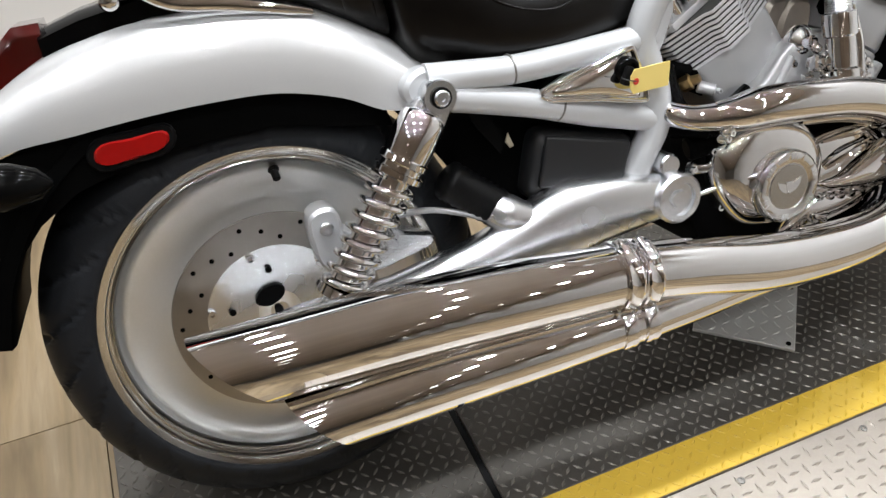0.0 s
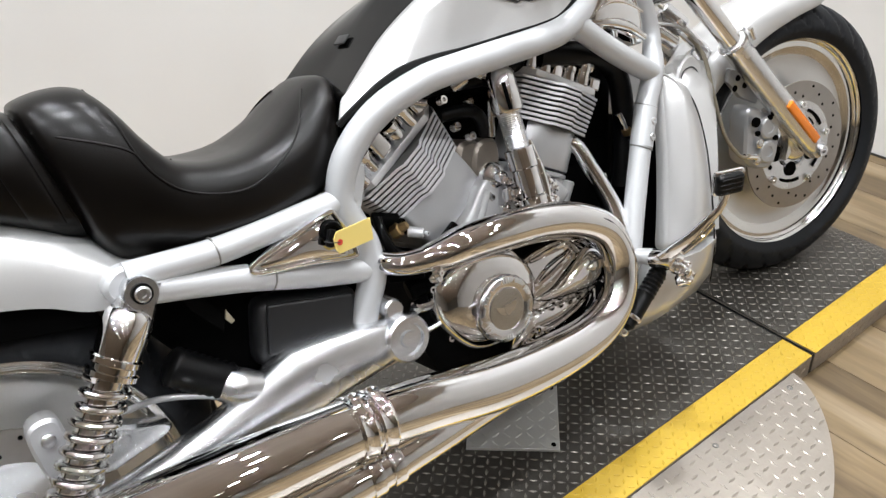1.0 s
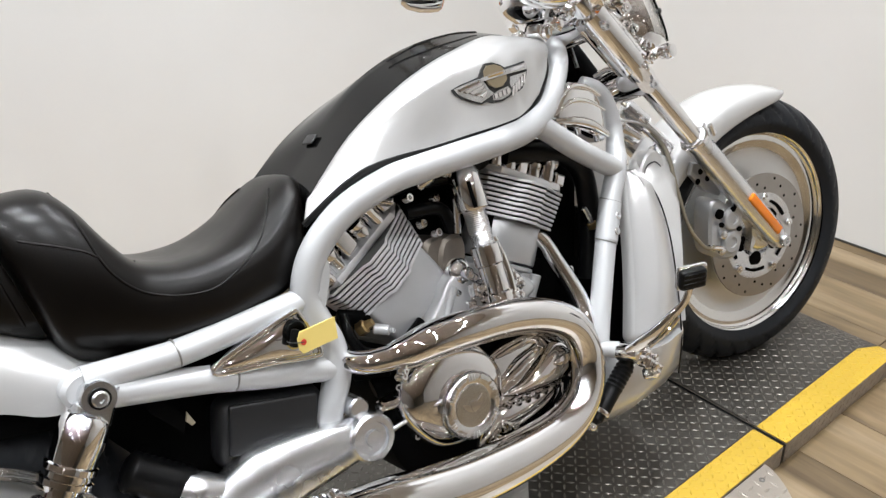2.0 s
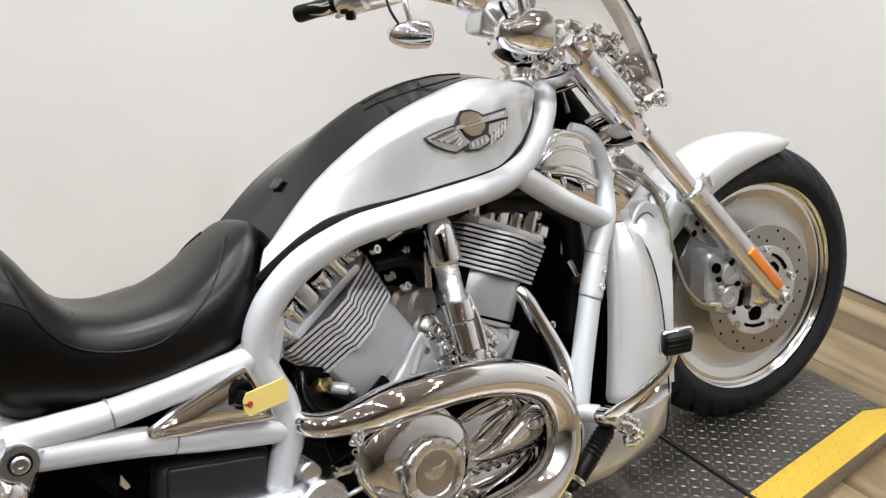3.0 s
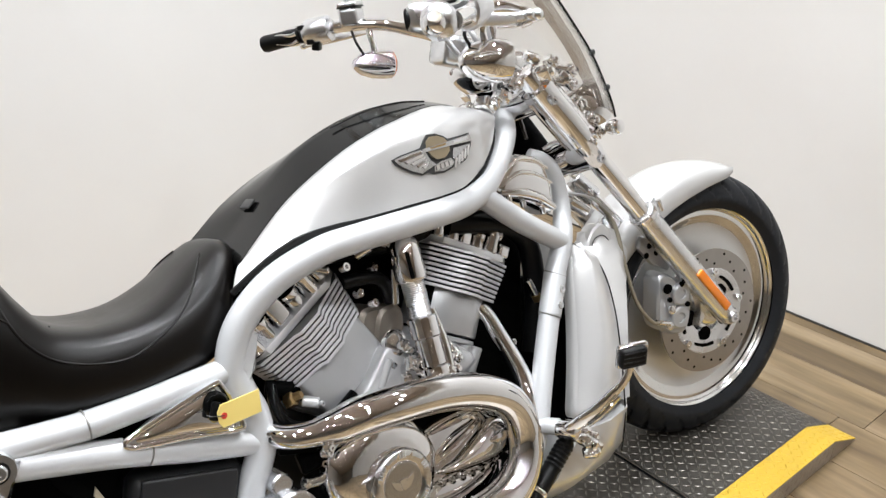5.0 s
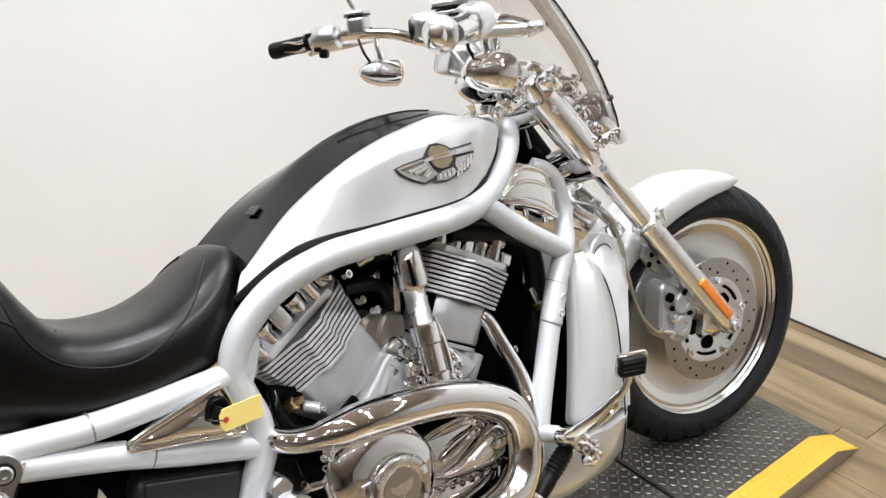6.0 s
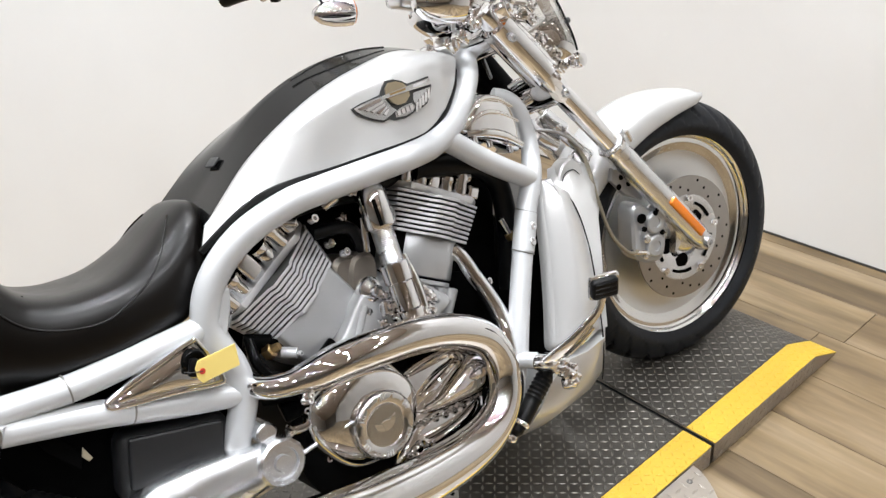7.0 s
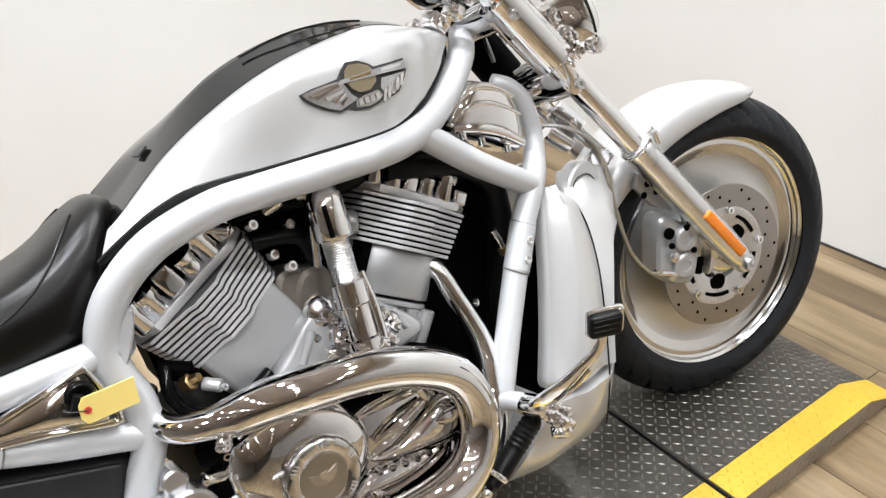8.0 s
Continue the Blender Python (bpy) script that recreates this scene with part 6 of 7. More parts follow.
def foot_controls():
    bm = fresh()
    sweep(bm, [(1.050, -0.160, 0.310, 0.015), (1.068, -0.190, 0.307, 0.015), (1.082, -0.214, 0.303, 0.0155)], 16, 4)
    part("control_boss", bm, FRAME_PAINT, bike, "silver painted tube that carries the pedal")
    bm = fresh()
    turned(bm, [(0.010, -0.022), (0.017, -0.020), (0.018, 0.0), (0.017, 0.018), (0.011, 0.022)], (1.086, -0.226, 0.300), (0.35, -0.9, -0.1), 20)
    f = part("brake_pedal", bm, CHROME, bike, "chrome forward brake pedal with black rubber pad")
    bm = fresh()
    sweep(bm, [(1.086, -0.232, 0.303, 0.0165), (1.096, -0.255, 0.320, 0.0165), (1.111, -0.280, 0.340, 0.0135), (1.134, -0.298, 0.362, 0.0110), (1.152, -0.309, 0.377, 0.0095), (1.161, -0.316, 0.392, 0.0085), (1.166, -0.322, 0.410, 0.0080)], 14, 6, 0.62)
    part("pedal_arm", bm, CHROME, f)
    bm = fresh()
    sweep(bm, [(1.096, -0.268, 0.313, 0.0035), (1.114, -0.292, 0.334, 0.0035), (1.138, -0.309, 0.358, 0.0030)], 8, 4)
    part("arm_rib", bm, CHROME, f)
    m = Matrix.Translation((1.164, -0.330, 0.424)) @ pose(0, 0, 0, 16, 5, -18)
    bm = fresh()
    block(bm, m @ Matrix.Translation((0.005, 0.011, -0.003)), (0.058, 0.014, 0.045), 0.0068, 4)
    part("pad_frame", bm, CHROME, f)
    bm = fresh()
    block(bm, m, (0.051, 0.020, 0.038), 0.0098, 4)
    pad = part("rubber_pad", bm, PLASTIC, f, "ribbed black rubber pad")
    for k in range(4):
        bm = fresh()
        block(bm, m @ Matrix.Translation((0, -0.0095, -0.013 + 0.0087 * k)), (0.044, 0.003, 0.0024), 0.001, 1)
        part("pad_rib", bm, PLASTIC, pad)
    rng = random.Random(5)
    for x, y, z, w in ((1.098, -0.232, 0.282, 0.022), (1.112, -0.240, 0.268, 0.026), (1.110, -0.244, 0.250, 0.022), (1.128, -0.236, 0.256, 0.024), (1.136, -0.226, 0.268, 0.020), (1.122, -0.222, 0.282, 0.022)):
        bm = fresh()
        m2 = Matrix.Translation((x, y, z)) @ pose(0, 0, 0, rng.uniform(-20, 20), 35 + rng.uniform(-15, 15), rng.uniform(-20, 20))
        block(bm, m2, (w * 1.2, w, w * 0.9), w * 0.24, 3)
        turned(bm, [(w * 0.36, 0), (w * 0.38, w * 0.25), (w * 0.25, w * 0.38), (w * 0.14, w * 0.34)], m2 @ Vector((0, -w * 0.45, 0)), m2.to_3x3() @ Vector((0, -1, 0.1)), 14)
        part("pivot_casting", bm, CHROME, f)
    a, b = Vector((1.088, -0.212, 0.272)), Vector((0.979, -0.210, 0.198))
    d = b - a
    bm = fresh()
    turned(bm, [(0.008, -0.01), (0.015, 0.0)] + [(0.0175 if k % 2 else 0.0155, 0.004 + 0.0042 * k) for k in range(13)] + [(0.016, 0.06), (0.0165, 0.10), (0.013, 0.104), (0.013, 0.118), (0.006, 0.126), (0.006, d.length)], a, d, 20)
    sw = part("master_cylinder", bm, PLASTIC, bike, "ribbed black brake master cylinder boot")
    bm = fresh()
    turned(bm, [(0.0165, 0.098), (0.0178, 0.10), (0.0178, 0.104), (0.0165, 0.106)], a, d, 20)
    part("bright_ring", bm, CHROME, sw)
    bm = fresh()
    ball(bm, b, 0.009)
    part("end_fitting", bm, CHROME, sw)


foot_controls()


# ---- front end, turned with the steering ----
FORK_LOW, FORK_TOP = Vector((1.716, 0, 0.321)), Vector((1.250, 0, 0.928))
FORK_DIR = (FORK_LOW - FORK_TOP).normalized()
LEG = 0.118


def fork():
    total = (FORK_LOW - FORK_TOP).length
    root = None
    for s in (-1, 1):
        a = FORK_TOP + Vector((0, LEG * s, 0))
        bm = fresh()
        turned(bm, [(0.012, -0.014), (0.021, -0.012), (0.0225, -0.004), (0.0225, 0.02), (0.0345, 0.024), (0.0345, 0.165), (0.029, 0.170), (0.0215, 0.173), (0.0215, total - 0.34)], a, FORK_DIR, 36)
        leg = turned_part("fork_leg", bm, CHROME, root or bike, "chrome telescopic fork leg")
        root = root or leg
        bm = fresh()
        turned(bm, [(0.0225, total - 0.375), (0.0275, total - 0.372), (0.0285, total - 0.355), (0.0265, total - 0.345), (0.0275, total - 0.33), (0.0280, total - 0.10), (0.027, total - 0.03), (0.020, total + 0.012), (0.012, total + 0.02)], a, FORK_DIR, 36)
        sl = turned_part("fork_slider", bm, BRUSHED, leg, "polished fork slider")
        bm = fresh()
        q = a + FORK_DIR * (total - 0.362) + Vector((0.02, -0.012 * 1, 0.02))
        rod(bm, q + Vector((0.0, -0.012, 0.01)), q + Vector((0.01, -0.012, -0.014)), 0.006)
        turned(bm, [(0.0285, -0.004), (0.031, -0.003), (0.031, 0.003), (0.0285, 0.004)], a + FORK_DIR * (total - 0.364), FORK_DIR, 32)
        turned_part("slider_clip", bm, CHROME, leg)
        # amber reflector on the slider's flank
        if s < 0:
            bm = fresh()
            side = Vector((0, -1, 0))
            fwd = FORK_DIR.cross(side).normalized()
            c = Vector((1.6545, -LEG, 0.404)) + side * 0.028 + fwd * 0.0
            m = Matrix((( *FORK_DIR, 0), (*side, 0), (*fwd, 0), (0, 0, 0, 1))).transposed()
            m.translation = c
            block(bm, m, (0.132, 0.009, 0.020), 0.004, 3)
            turned_part("amber_reflector", bm, AMBER, leg, "oblong amber reflector")
            bm = fresh()
            bolt_head(bm, (1.713, -LEG - 0.015, 0.322), (0, -1, 0), 0.014, 0.016)
            turned(bm, [(0.018, -0.02), (0.019, 0.0), (0.019, 0.008), (0.015, 0.010)], (1.713, -LEG - 0.010, 0.322), (0, -1, 0), 24)
            turned_part("axle_nut", bm, BRUSHED, leg)
    # clamps
    for d, w, name in ((0.045, 0.030, "upper_clamp"), (0.205, 0.034, "lower_clamp")):
        c = FORK_TOP + FORK_DIR * d
        bm = fresh()
        sweep(bm, [(c.x - 0.01, -LEG - 0.02, c.z - 0.004, w * 0.9), (c.x, -LEG, c.z, w * 1.15), (c.x - 0.03, -0.06, c.z - 0.02, w), (c.x - 0.05, 0, c.z - 0.035, w), (c.x - 0.03, 0.06, c.z - 0.02, w), (c.x, LEG, c.z, w * 1.15), (c.x - 0.01, LEG + 0.02, c.z - 0.004, w * 0.9)], 16, 5, 0.55)
        tc = turned_part(name, bm, CHROME, root, "chrome fork clamp")
        for s in (-1, 1):
            bm = fresh()
            bolt_head(bm, (c.x - 0.005, (LEG + 0.036) * s, c.z - 0.01), (0, s, 0), 0.0085, 0.008)
            turned_part("clamp_bolt", bm, BRUSHED, tc)
    # fork stop wishbone behind the lower clamp
    for s in (-1, 1):
        bm = fresh()
        sweep(bm, [(1.375, 0.10 * s, 0.765, 0.008), (1.33, 0.075 * s, 0.742, 0.008), (1.285, 0.045 * s, 0.735, 0.009)], 10, 4)
        sweep(bm, [(1.372, 0.09 * s, 0.77, 0.006), (1.345, 0.06 * s, 0.785, 0.006), (1.32, 0.04 * s, 0.775, 0.006)], 10, 4)
        turned_part("steering_bracket", bm, CHROME, root, "chrome bracket behind the fork")
    # front caliper with its hose
    bm = fresh()
    slab(bm, spline([(1.538, 0.452), (1.560, 0.458), (1.585, 0.440), (1.612, 0.425), (1.628, 0.392), (1.622, 0.345), (1.606, 0.312), (1.575, 0.312), (1.548, 0.325), (1.528, 0.352), (1.532, 0.410)], 4, True), -0.106, -0.058, 0.006)
    cal = turned_part("front_caliper", bm, CAST, bike, "grey cast front brake caliper")
    for x, z in ((1.592, 0.405), (1.585, 0.352)):
        bm = fresh()
        turned(bm, [(0.026, 0.0), (0.0255, 0.008), (0.022, 0.011), (0.012, 0.011), (0.011, 0.008)], (x, -0.105, z), (0, -1, 0), 28)
        turned_part("piston_boss", bm, CAST, cal)
    # DARK buttons stand in for shaded holes, the bright ones are bolts
    for x, z, r, mat in ((1.552, 0.428, 0.011, DARK), (1.560, 0.378, 0.010, BRUSHED), (1.606, 0.378, 0.006, DARK), (1.556, 0.402, 0.006, DARK), (1.552, 0.342, 0.009, BRUSHED), (1.592, 0.428, 0.006, DARK)):
        bm = fresh()
        turned(bm, [(r, 0), (r, 0.005), (r * 0.7, 0.007), (r * 0.4, 0.007)], (x, -0.112, z), (0, -1, 0), 18)
        turned_part("caliper_bolt", bm, mat, cal)
    bm = fresh()
    slab(bm, spline([(1.625, 0.42), (1.66, 0.40), (1.675, 0.36), (1.665, 0.325), (1.645, 0.31), (1.655, 0.36)], 4, True), -0.105, -0.085, 0.004)
    turned_part("caliper_mount", bm, BRUSHED, cal)
    bm = fresh()
    slab(bm, [(1.515, 0.55), (1.545, 0.54), (1.60, 0.475), (1.585, 0.455), (1.54, 0.48), (1.505, 0.525)], -0.085, -0.075, 0.003)
    turned_part("fender_bracket", bm, CAST, cal, "drilled grey fender bracket")
    # black discs stand in for the shaded bracket holes
    for q in ((1.535, 0.525), (1.553, 0.505), (1.525, 0.505)):
        bm = fresh()
        turned(bm, [(0.007, 0), (0.007, 0.0008)], (q[0], -0.0852, q[1]), (0, -1, 0), 14)
        turned_part("bracket_hole", bm, DARK, cal)
    bm = fresh()
    sweep(bm, [(1.52, -0.125, 0.365, 0.0045), (1.49, -0.13, 0.375, 0.0042), (1.452, -0.13, 0.43, 0.0042), (1.438, -0.12, 0.51, 0.0042), (1.44, -0.10, 0.58, 0.0042), (1.435, -0.085, 0.615, 0.0042), (1.41, -0.06, 0.66, 0.0042), (1.385, -0.02, 0.72, 0.0042)], 10, 7)
    turned_part("brake_hose", bm, material("braided_hose", (0.36, 0.32, 0.25), 0.4, 0.6, mottle=0.3, scale=90), cal, "braided front brake hose")
    bm = fresh()
    rod(bm, (1.505, -0.125, 0.368), (1.545, -0.12, 0.352), 0.0065)
    turned_part("hose_fitting", bm, CHROME, cal)
    # hose junction below the lower clamp
    for a, b, r in (((1.40, -0.06, 0.675), (1.47, -0.07, 0.59), 0.014), ((1.44, -0.085, 0.60), (1.45, -0.05, 0.585), 0.020), ((1.385, -0.04, 0.70), (1.42, -0.06, 0.655), 0.020), ((1.36, -0.05, 0.665), (1.40, -0.055, 0.63), 0.017)):
        bm = fresh()
        rod(bm, a, b, r)
        turned_part("hose_junction", bm, CHROME if r < 0.019 else BRUSHED, root)
    bm = fresh()
    sweep(bm, [(1.30, -0.06, 0.69, 0.003), (1.37, -0.09, 0.675, 0.003), (1.43, -0.085, 0.63, 0.003), (1.46, -0.07, 0.58, 0.003)], 8, 6)
    turned_part("clutch_cable", bm, CAST, root, "thin grey cable")


fork()


def fender_front():
    c = Vector((1.713, 0, RADIUS))
    bm = fresh()
    loops = []
    n = 40
    for k in range(n + 1):
        u = k / n
        a = radians(72 + 88 * u)
        r = 0.338 + 0.006 * math.sin(math.pi * u)
        w = 0.074 - 0.010 * max(0, 0.25 - u) / 0.25
        drop = 0.062 * (0.25 + 0.75 * math.sin(math.pi * min(1, max(0, u * 1.05))) ** 0.6)
        prof = [(w, -drop), (w * 1.01, -drop * 0.55), (w * 0.95, -drop * 0.22), (w * 0.78, -0.005), (w * 0.45, 0.001), (0, 0.003)]
        full = [(-y, d) for y, d in prof] + [(y, d) for y, d in prof[-2::-1]]
        out = [(c.x + (r + d) * math.cos(a), y, c.z + (r + d) * math.sin(a)) for y, d in full]
        inn = [(c.x + (r + d - 0.004) * math.cos(a), y * 0.95, c.z + (r + d - 0.004) * math.sin(a)) for y, d in full[::-1]]
        loops.append(out + inn)
    rings(bm, loops)
    f = turned_part("front_fender", bm, PAINT, bike, "silver painted front fender", 60)
    bm = fresh()
    m = Matrix.Translation((1.548, -0.071, 0.602)) @ pose(0, 0, 0, 25, -40, 0)
    block(bm, m, (0.055, 0.010, 0.028), 0.008, 3)
    turned_part("fender_stay", bm, BRUSHED, f, "bright fender mount")


fender_front()


def mirror_y(pts, s):
    return [(q[0], -q[1] * s, *q[2:]) for q in pts]


def handlebar():
    bar = [(1.215, -0.001, 1.000, 0.0125), (1.205, -0.07, 1.006, 0.0125), (1.172, -0.135, 1.030, 0.0125), (1.120, -0.215, 1.056, 0.0125), (1.055, -0.295, 1.062, 0.0125), (0.99, -0.37, 1.055, 0.0125), (0.94, -0.422, 1.050, 0.0125)]
    root = None
    for s in (1, -1):
        bm = fresh()
        sweep(bm, mirror_y(bar, -s) if s < 0 else bar, 16, 6)
        h = turned_part("handlebar", bm, CHROME, root or bike, "chrome swept-back handlebar")
        root = root or h
        sg = 1 if s > 0 else -1

        def P(x, y, z):
            return Vector((x, y * sg, z))
        g0, g1 = P(1.000, -0.350, 1.057), (P(0.922, -0.412, 1.051) if s > 0 else P(0.936, -0.416, 1.048))
        gd = (g1 - g0).normalized()
        gl = (g1 - g0).length
        bm = fresh()
        turned(bm, [(0.014, 0.0), (0.0175, 0.003), (0.0178, 0.02), (0.0172, gl * 0.5), (0.0180, gl - 0.012), (0.0185, gl - 0.004), (0.0165, gl + 0.004), (0.008, gl + 0.007)], g0, gd, 28)
        grip = turned_part("grip", bm, PLASTIC, root, "black rubber grip with chrome flame inlays")
        u = gd.orthogonal().normalized()
        v = gd.cross(u)
        for k in range(6):
            th = 2 * math.pi * k / 6
            pts = []
            for j in range(7):
                t = j / 6
                aa = th + 0.25 * math.sin(4 * t + k)
                q = g0 + gd * (0.006 + (gl - 0.04) * t) + (u * math.cos(aa) + v * math.sin(aa)) * 0.0168
                pts.append((*q, 0.0042 * (1 - t) + 0.0008))
            bm = fresh()
            sweep(bm, pts, 8, 3)
            turned_part("flame_inlay", bm, CHROME, grip)
        if s > 0:
            bm = fresh()
            turned(bm, [(0.015, -0.016), (0.0235, -0.014), (0.0262, -0.006), (0.0255, 0.002), (0.0220, 0.009), (0.0160, 0.013)], g1, gd, 32)
            turned_part("end_cap", bm, BRUSHED, grip, "polished throttle end cap")
            bm = fresh()
            turned(bm, [(0.0165, 0.010), (0.0160, 0.016), (0.0125, 0.023), (0.006, 0.027), (0.001, 0.028)], g1, gd, 28)
            turned_part("cap_dome", bm, CHROME, grip, "small chrome dome")
        # switch housing
        c = P(1.026, -0.322, 1.060)
        bm = fresh()
        turned(bm, [(0.020, -0.034), (0.0265, -0.030), (0.0285, -0.012), (0.0285, 0.018), (0.025, 0.028), (0.017, 0.032)], c, gd, 26)
        sw = turned_part("switch_housing", bm, BRUSHED, root, "polished switch housing")
        for k in range(3):
            bm = fresh()
            block(bm, Matrix.Translation(c + gd * (0.012 - 0.008 * k) + Vector((-0.022, 0, 0.012 - 0.016 * k))) @ pose(0, 0, 0, 0, 0, 40 * sg), (0.016, 0.02, 0.011), 0.003)
            turned_part("switch", bm, PLASTIC, sw, "black switch button")
        # fluid reservoir and lever
        m = Matrix.Translation(P(1.030, -0.268, 1.066) if s > 0 else P(1.086, -0.268, 1.078)) @ pose(0, 0, 0, 0, 0, 38 * sg)
        bm = fresh()
        block(bm, m, (0.040, 0.062, 0.038), 0.008, 3)
        res = turned_part("reservoir", bm, BRUSHED, root, "polished fluid reservoir")
        bm = fresh()
        block(bm, m @ Matrix.Translation((0, 0, 0.0202)), (0.043, 0.066, 0.0026), 0.001)
        turned_part("gasket", bm, PLASTIC, res)
        bm = fresh()
        block(bm, m @ Matrix.Translation((0, 0, 0.0260)), (0.042, 0.065, 0.009), 0.004, 3)
        turned_part("reservoir_cap", bm, BRUSHED, res)
        bm = fresh()
        if s > 0:
            sweep(bm, [(*P(1.012, -0.330, 1.043), 0.0105), (*P(1.031, -0.330, 1.0446), 0.0105), (*P(1.065, -0.330, 1.0414), 0.0090), (*P(1.100, -0.330, 1.0397), 0.0075), (*P(1.132, -0.330, 1.040), 0.0070)], 14, 6, 0.5)
            ball(bm, P(1.136, -0.330, 1.040), 0.0095)
            ball(bm, P(1.119, -0.333, 1.041), 0.0085)
        else:
            sweep(bm, [(*P(1.105, -0.262, 1.062), 0.010), (*P(1.135, -0.285, 1.052), 0.010), (*P(1.125, -0.34, 1.044), 0.0085), (*P(1.07, -0.41, 1.036), 0.008), (*P(1.035, -0.445, 1.034), 0.008)], 12, 6, 0.6)
            ball(bm, P(1.032, -0.448, 1.034), 0.010)
        turned_part("lever", bm, BRUSHED if s > 0 else CHROME, root, "polished hand lever")
        if s > 0:
            bm = fresh()
            sweep(bm, [(1.050, -0.305, 1.058, 0.008), (1.090, -0.305, 1.0575, 0.0085), (1.118, -0.305, 1.050, 0.008), (1.136, -0.308, 1.044, 0.006)], 12, 5, 0.5)
            turned_part("lever_perch", bm, CHROME, root, "chrome lever perch")
        for k in range(2 if s < 0 else 0):
            bm = fresh()
            block(bm, Matrix.Translation(P(1.013 + 0.004 * k, -0.318, 1.058 - 0.027 * k)) @ pose(0, 0, 0, 0, 10, 40 * sg), (0.018, 0.022, 0.025 - 0.004 * k), 0.005, 3)
            turned_part("switch_block", bm, PLASTIC, sw, "black switch block")
        # bullet turn signal below the bar
        b0 = P(1.118, -0.222, 0.975)
        ax = Vector((-0.94, -0.05 * sg, 0.12)).normalized()
        bm = fresh()
        k2 = 1.12 if s > 0 else 0.94
        turned(bm, [(0.027 * k2, -0.022), (0.031 * k2, -0.018), (0.032 * k2, 0.0), (0.030 * k2, 0.025), (0.022 * k2, 0.050), (0.010 * k2, 0.064), (0.002, 0.067)], b0, ax, 30)
        sig = turned_part("turn_signal", bm, CHROME, root, "chrome bullet turn signal")
        bm = fresh()
        turned(bm, [(0.026, -0.0225), (0.020, -0.027), (0.004, -0.029)], b0, ax, 24)
        turned_part("signal_lens", bm, AMBER, sig)
        bm = fresh()
        sweep(bm, [(*(b0 + Vector((-0.012, 0, 0.02))), 0.009), (*(b0 + Vector((-0.016, 0, 0.05))), 0.007), (*P(1.105, -0.232, 1.05), 0.008)], 10, 4)
        turned_part("signal_stem", bm, CHROME, sig)
        bm = fresh()
        sweep(bm, [(*(b0 + Vector((-0.035, 0.0, 0.02))), 0.003), (*(b0 + Vector((-0.050, 0.0, 0.05))), 0.003), (*P(1.075, -0.255, 1.05), 0.003)], 8, 5)
        turned_part("signal_wire", bm, PLASTIC, sig)
        # mirror
        bm = fresh()
        sweep(bm, [(*P(1.056 if s > 0 else 1.086, -0.26, 1.064 if s > 0 else 1.088), 0.006), (*P(1.074 if s > 0 else 1.071, -0.26, 1.106 if s > 0 else 1.124), 0.0055), (*P(1.078 if s > 0 else 1.056, -0.265, 1.158), 0.005), (*P(1.03, -0.335, 1.235), 0.005)], 10, 5)
        mir = turned_part("mirror", bm, CHROME, root, "chrome mirror on a thin stalk")
        bm = fresh()
        c = P(1.005, -0.37, 1.245)
        m = Matrix.Translation(c) @ pose(0, 0, 0, 0, -12, 14 * sg)
        turned(bm, [(0.058, 0.0), (0.062, 0.006), (0.055, 0.018), (0.03, 0.027), (0.005, 0.030)], (0, 0, 0), (1, 0, 0), 32)
        bm.transform(m @ Matrix.Diagonal((1, 1.3, 0.72, 1)))
        turned_part("mirror_shell", bm, CHROME, mir)
        # riser
        bm = fresh()
        sweep(bm, [(*P(1.225, -0.048, 0.915), 0.020), (*P(1.215, -0.048, 0.96), 0.017), (*P(1.208, -0.048, 1.005), 0.021)], 14, 4)
        turned_part("riser", bm, CHROME, root, "chrome handlebar riser")
    # instrument pod and bundled chrome hardware
    bm = fresh()
    loops = []
    for x, w, zt, zb in ((1.16, 0.02, 0.955, 0.93), (1.185, 0.055, 0.972, 0.905), (1.23, 0.075, 0.985, 0.895), (1.28, 0.075, 0.985, 0.90), (1.315, 0.05, 0.97, 0.92)):
        loops.append([(x, w * math.cos(t) , (zt + zb) / 2 + (zt - zb) / 2 * math.sin(t)) for t in (2 * math.pi * k / 20 for k in range(20))])
    rings(bm, loops)
    pod = turned_part("instrument_pod", bm, CHROME, root, "chrome instrument pod", 60)
    rng = random.Random(11)
    for x, y, z, w in ((1.172, -0.085, 0.888, 0.036), (1.200, -0.10, 0.900, 0.030), (1.150, -0.06, 0.880, 0.034), (1.255, -0.128, 0.962, 0.028), (1.292, -0.132, 0.948, 0.024), (1.268, -0.140, 0.930, 0.030), (1.318, -0.136, 0.918, 0.024), (1.222, -0.115, 0.918, 0.026)):
        bm = fresh()
        m = Matrix.Translation((x, y, z)) @ pose(0, 0, 0, rng.uniform(-30, 30), 40 + rng.uniform(-20, 20), rng.uniform(-30, 30))
        block(bm, m, (w, w * 0.9, w * 0.7), w * 0.2, 3)
        turned(bm, [(w * 0.32, 0), (w * 0.34, w * 0.2), (w * 0.22, w * 0.32), (w * 0.12, w * 0.3)], m @ Vector((0, -w * 0.42, 0)), m.to_3x3() @ Vector((0, -1, 0.1)), 18)
        turned_part("clamp_block", bm, CHROME, pod)
    for k in range(2):
        bm = fresh()
        sweep(bm, [(1.10, -0.235, 1.045, 0.004), (1.16, -0.16, 0.975 - 0.02 * k, 0.004), (1.20, -0.08, 0.93 - 0.02 * k, 0.004), (1.26, -0.04, 0.88, 0.004), (1.29, -0.03, 0.80, 0.004)], 8, 6)
        turned_part("control_cable", bm, CAST if k else PLASTIC, root, "control cable")
    bm = fresh()
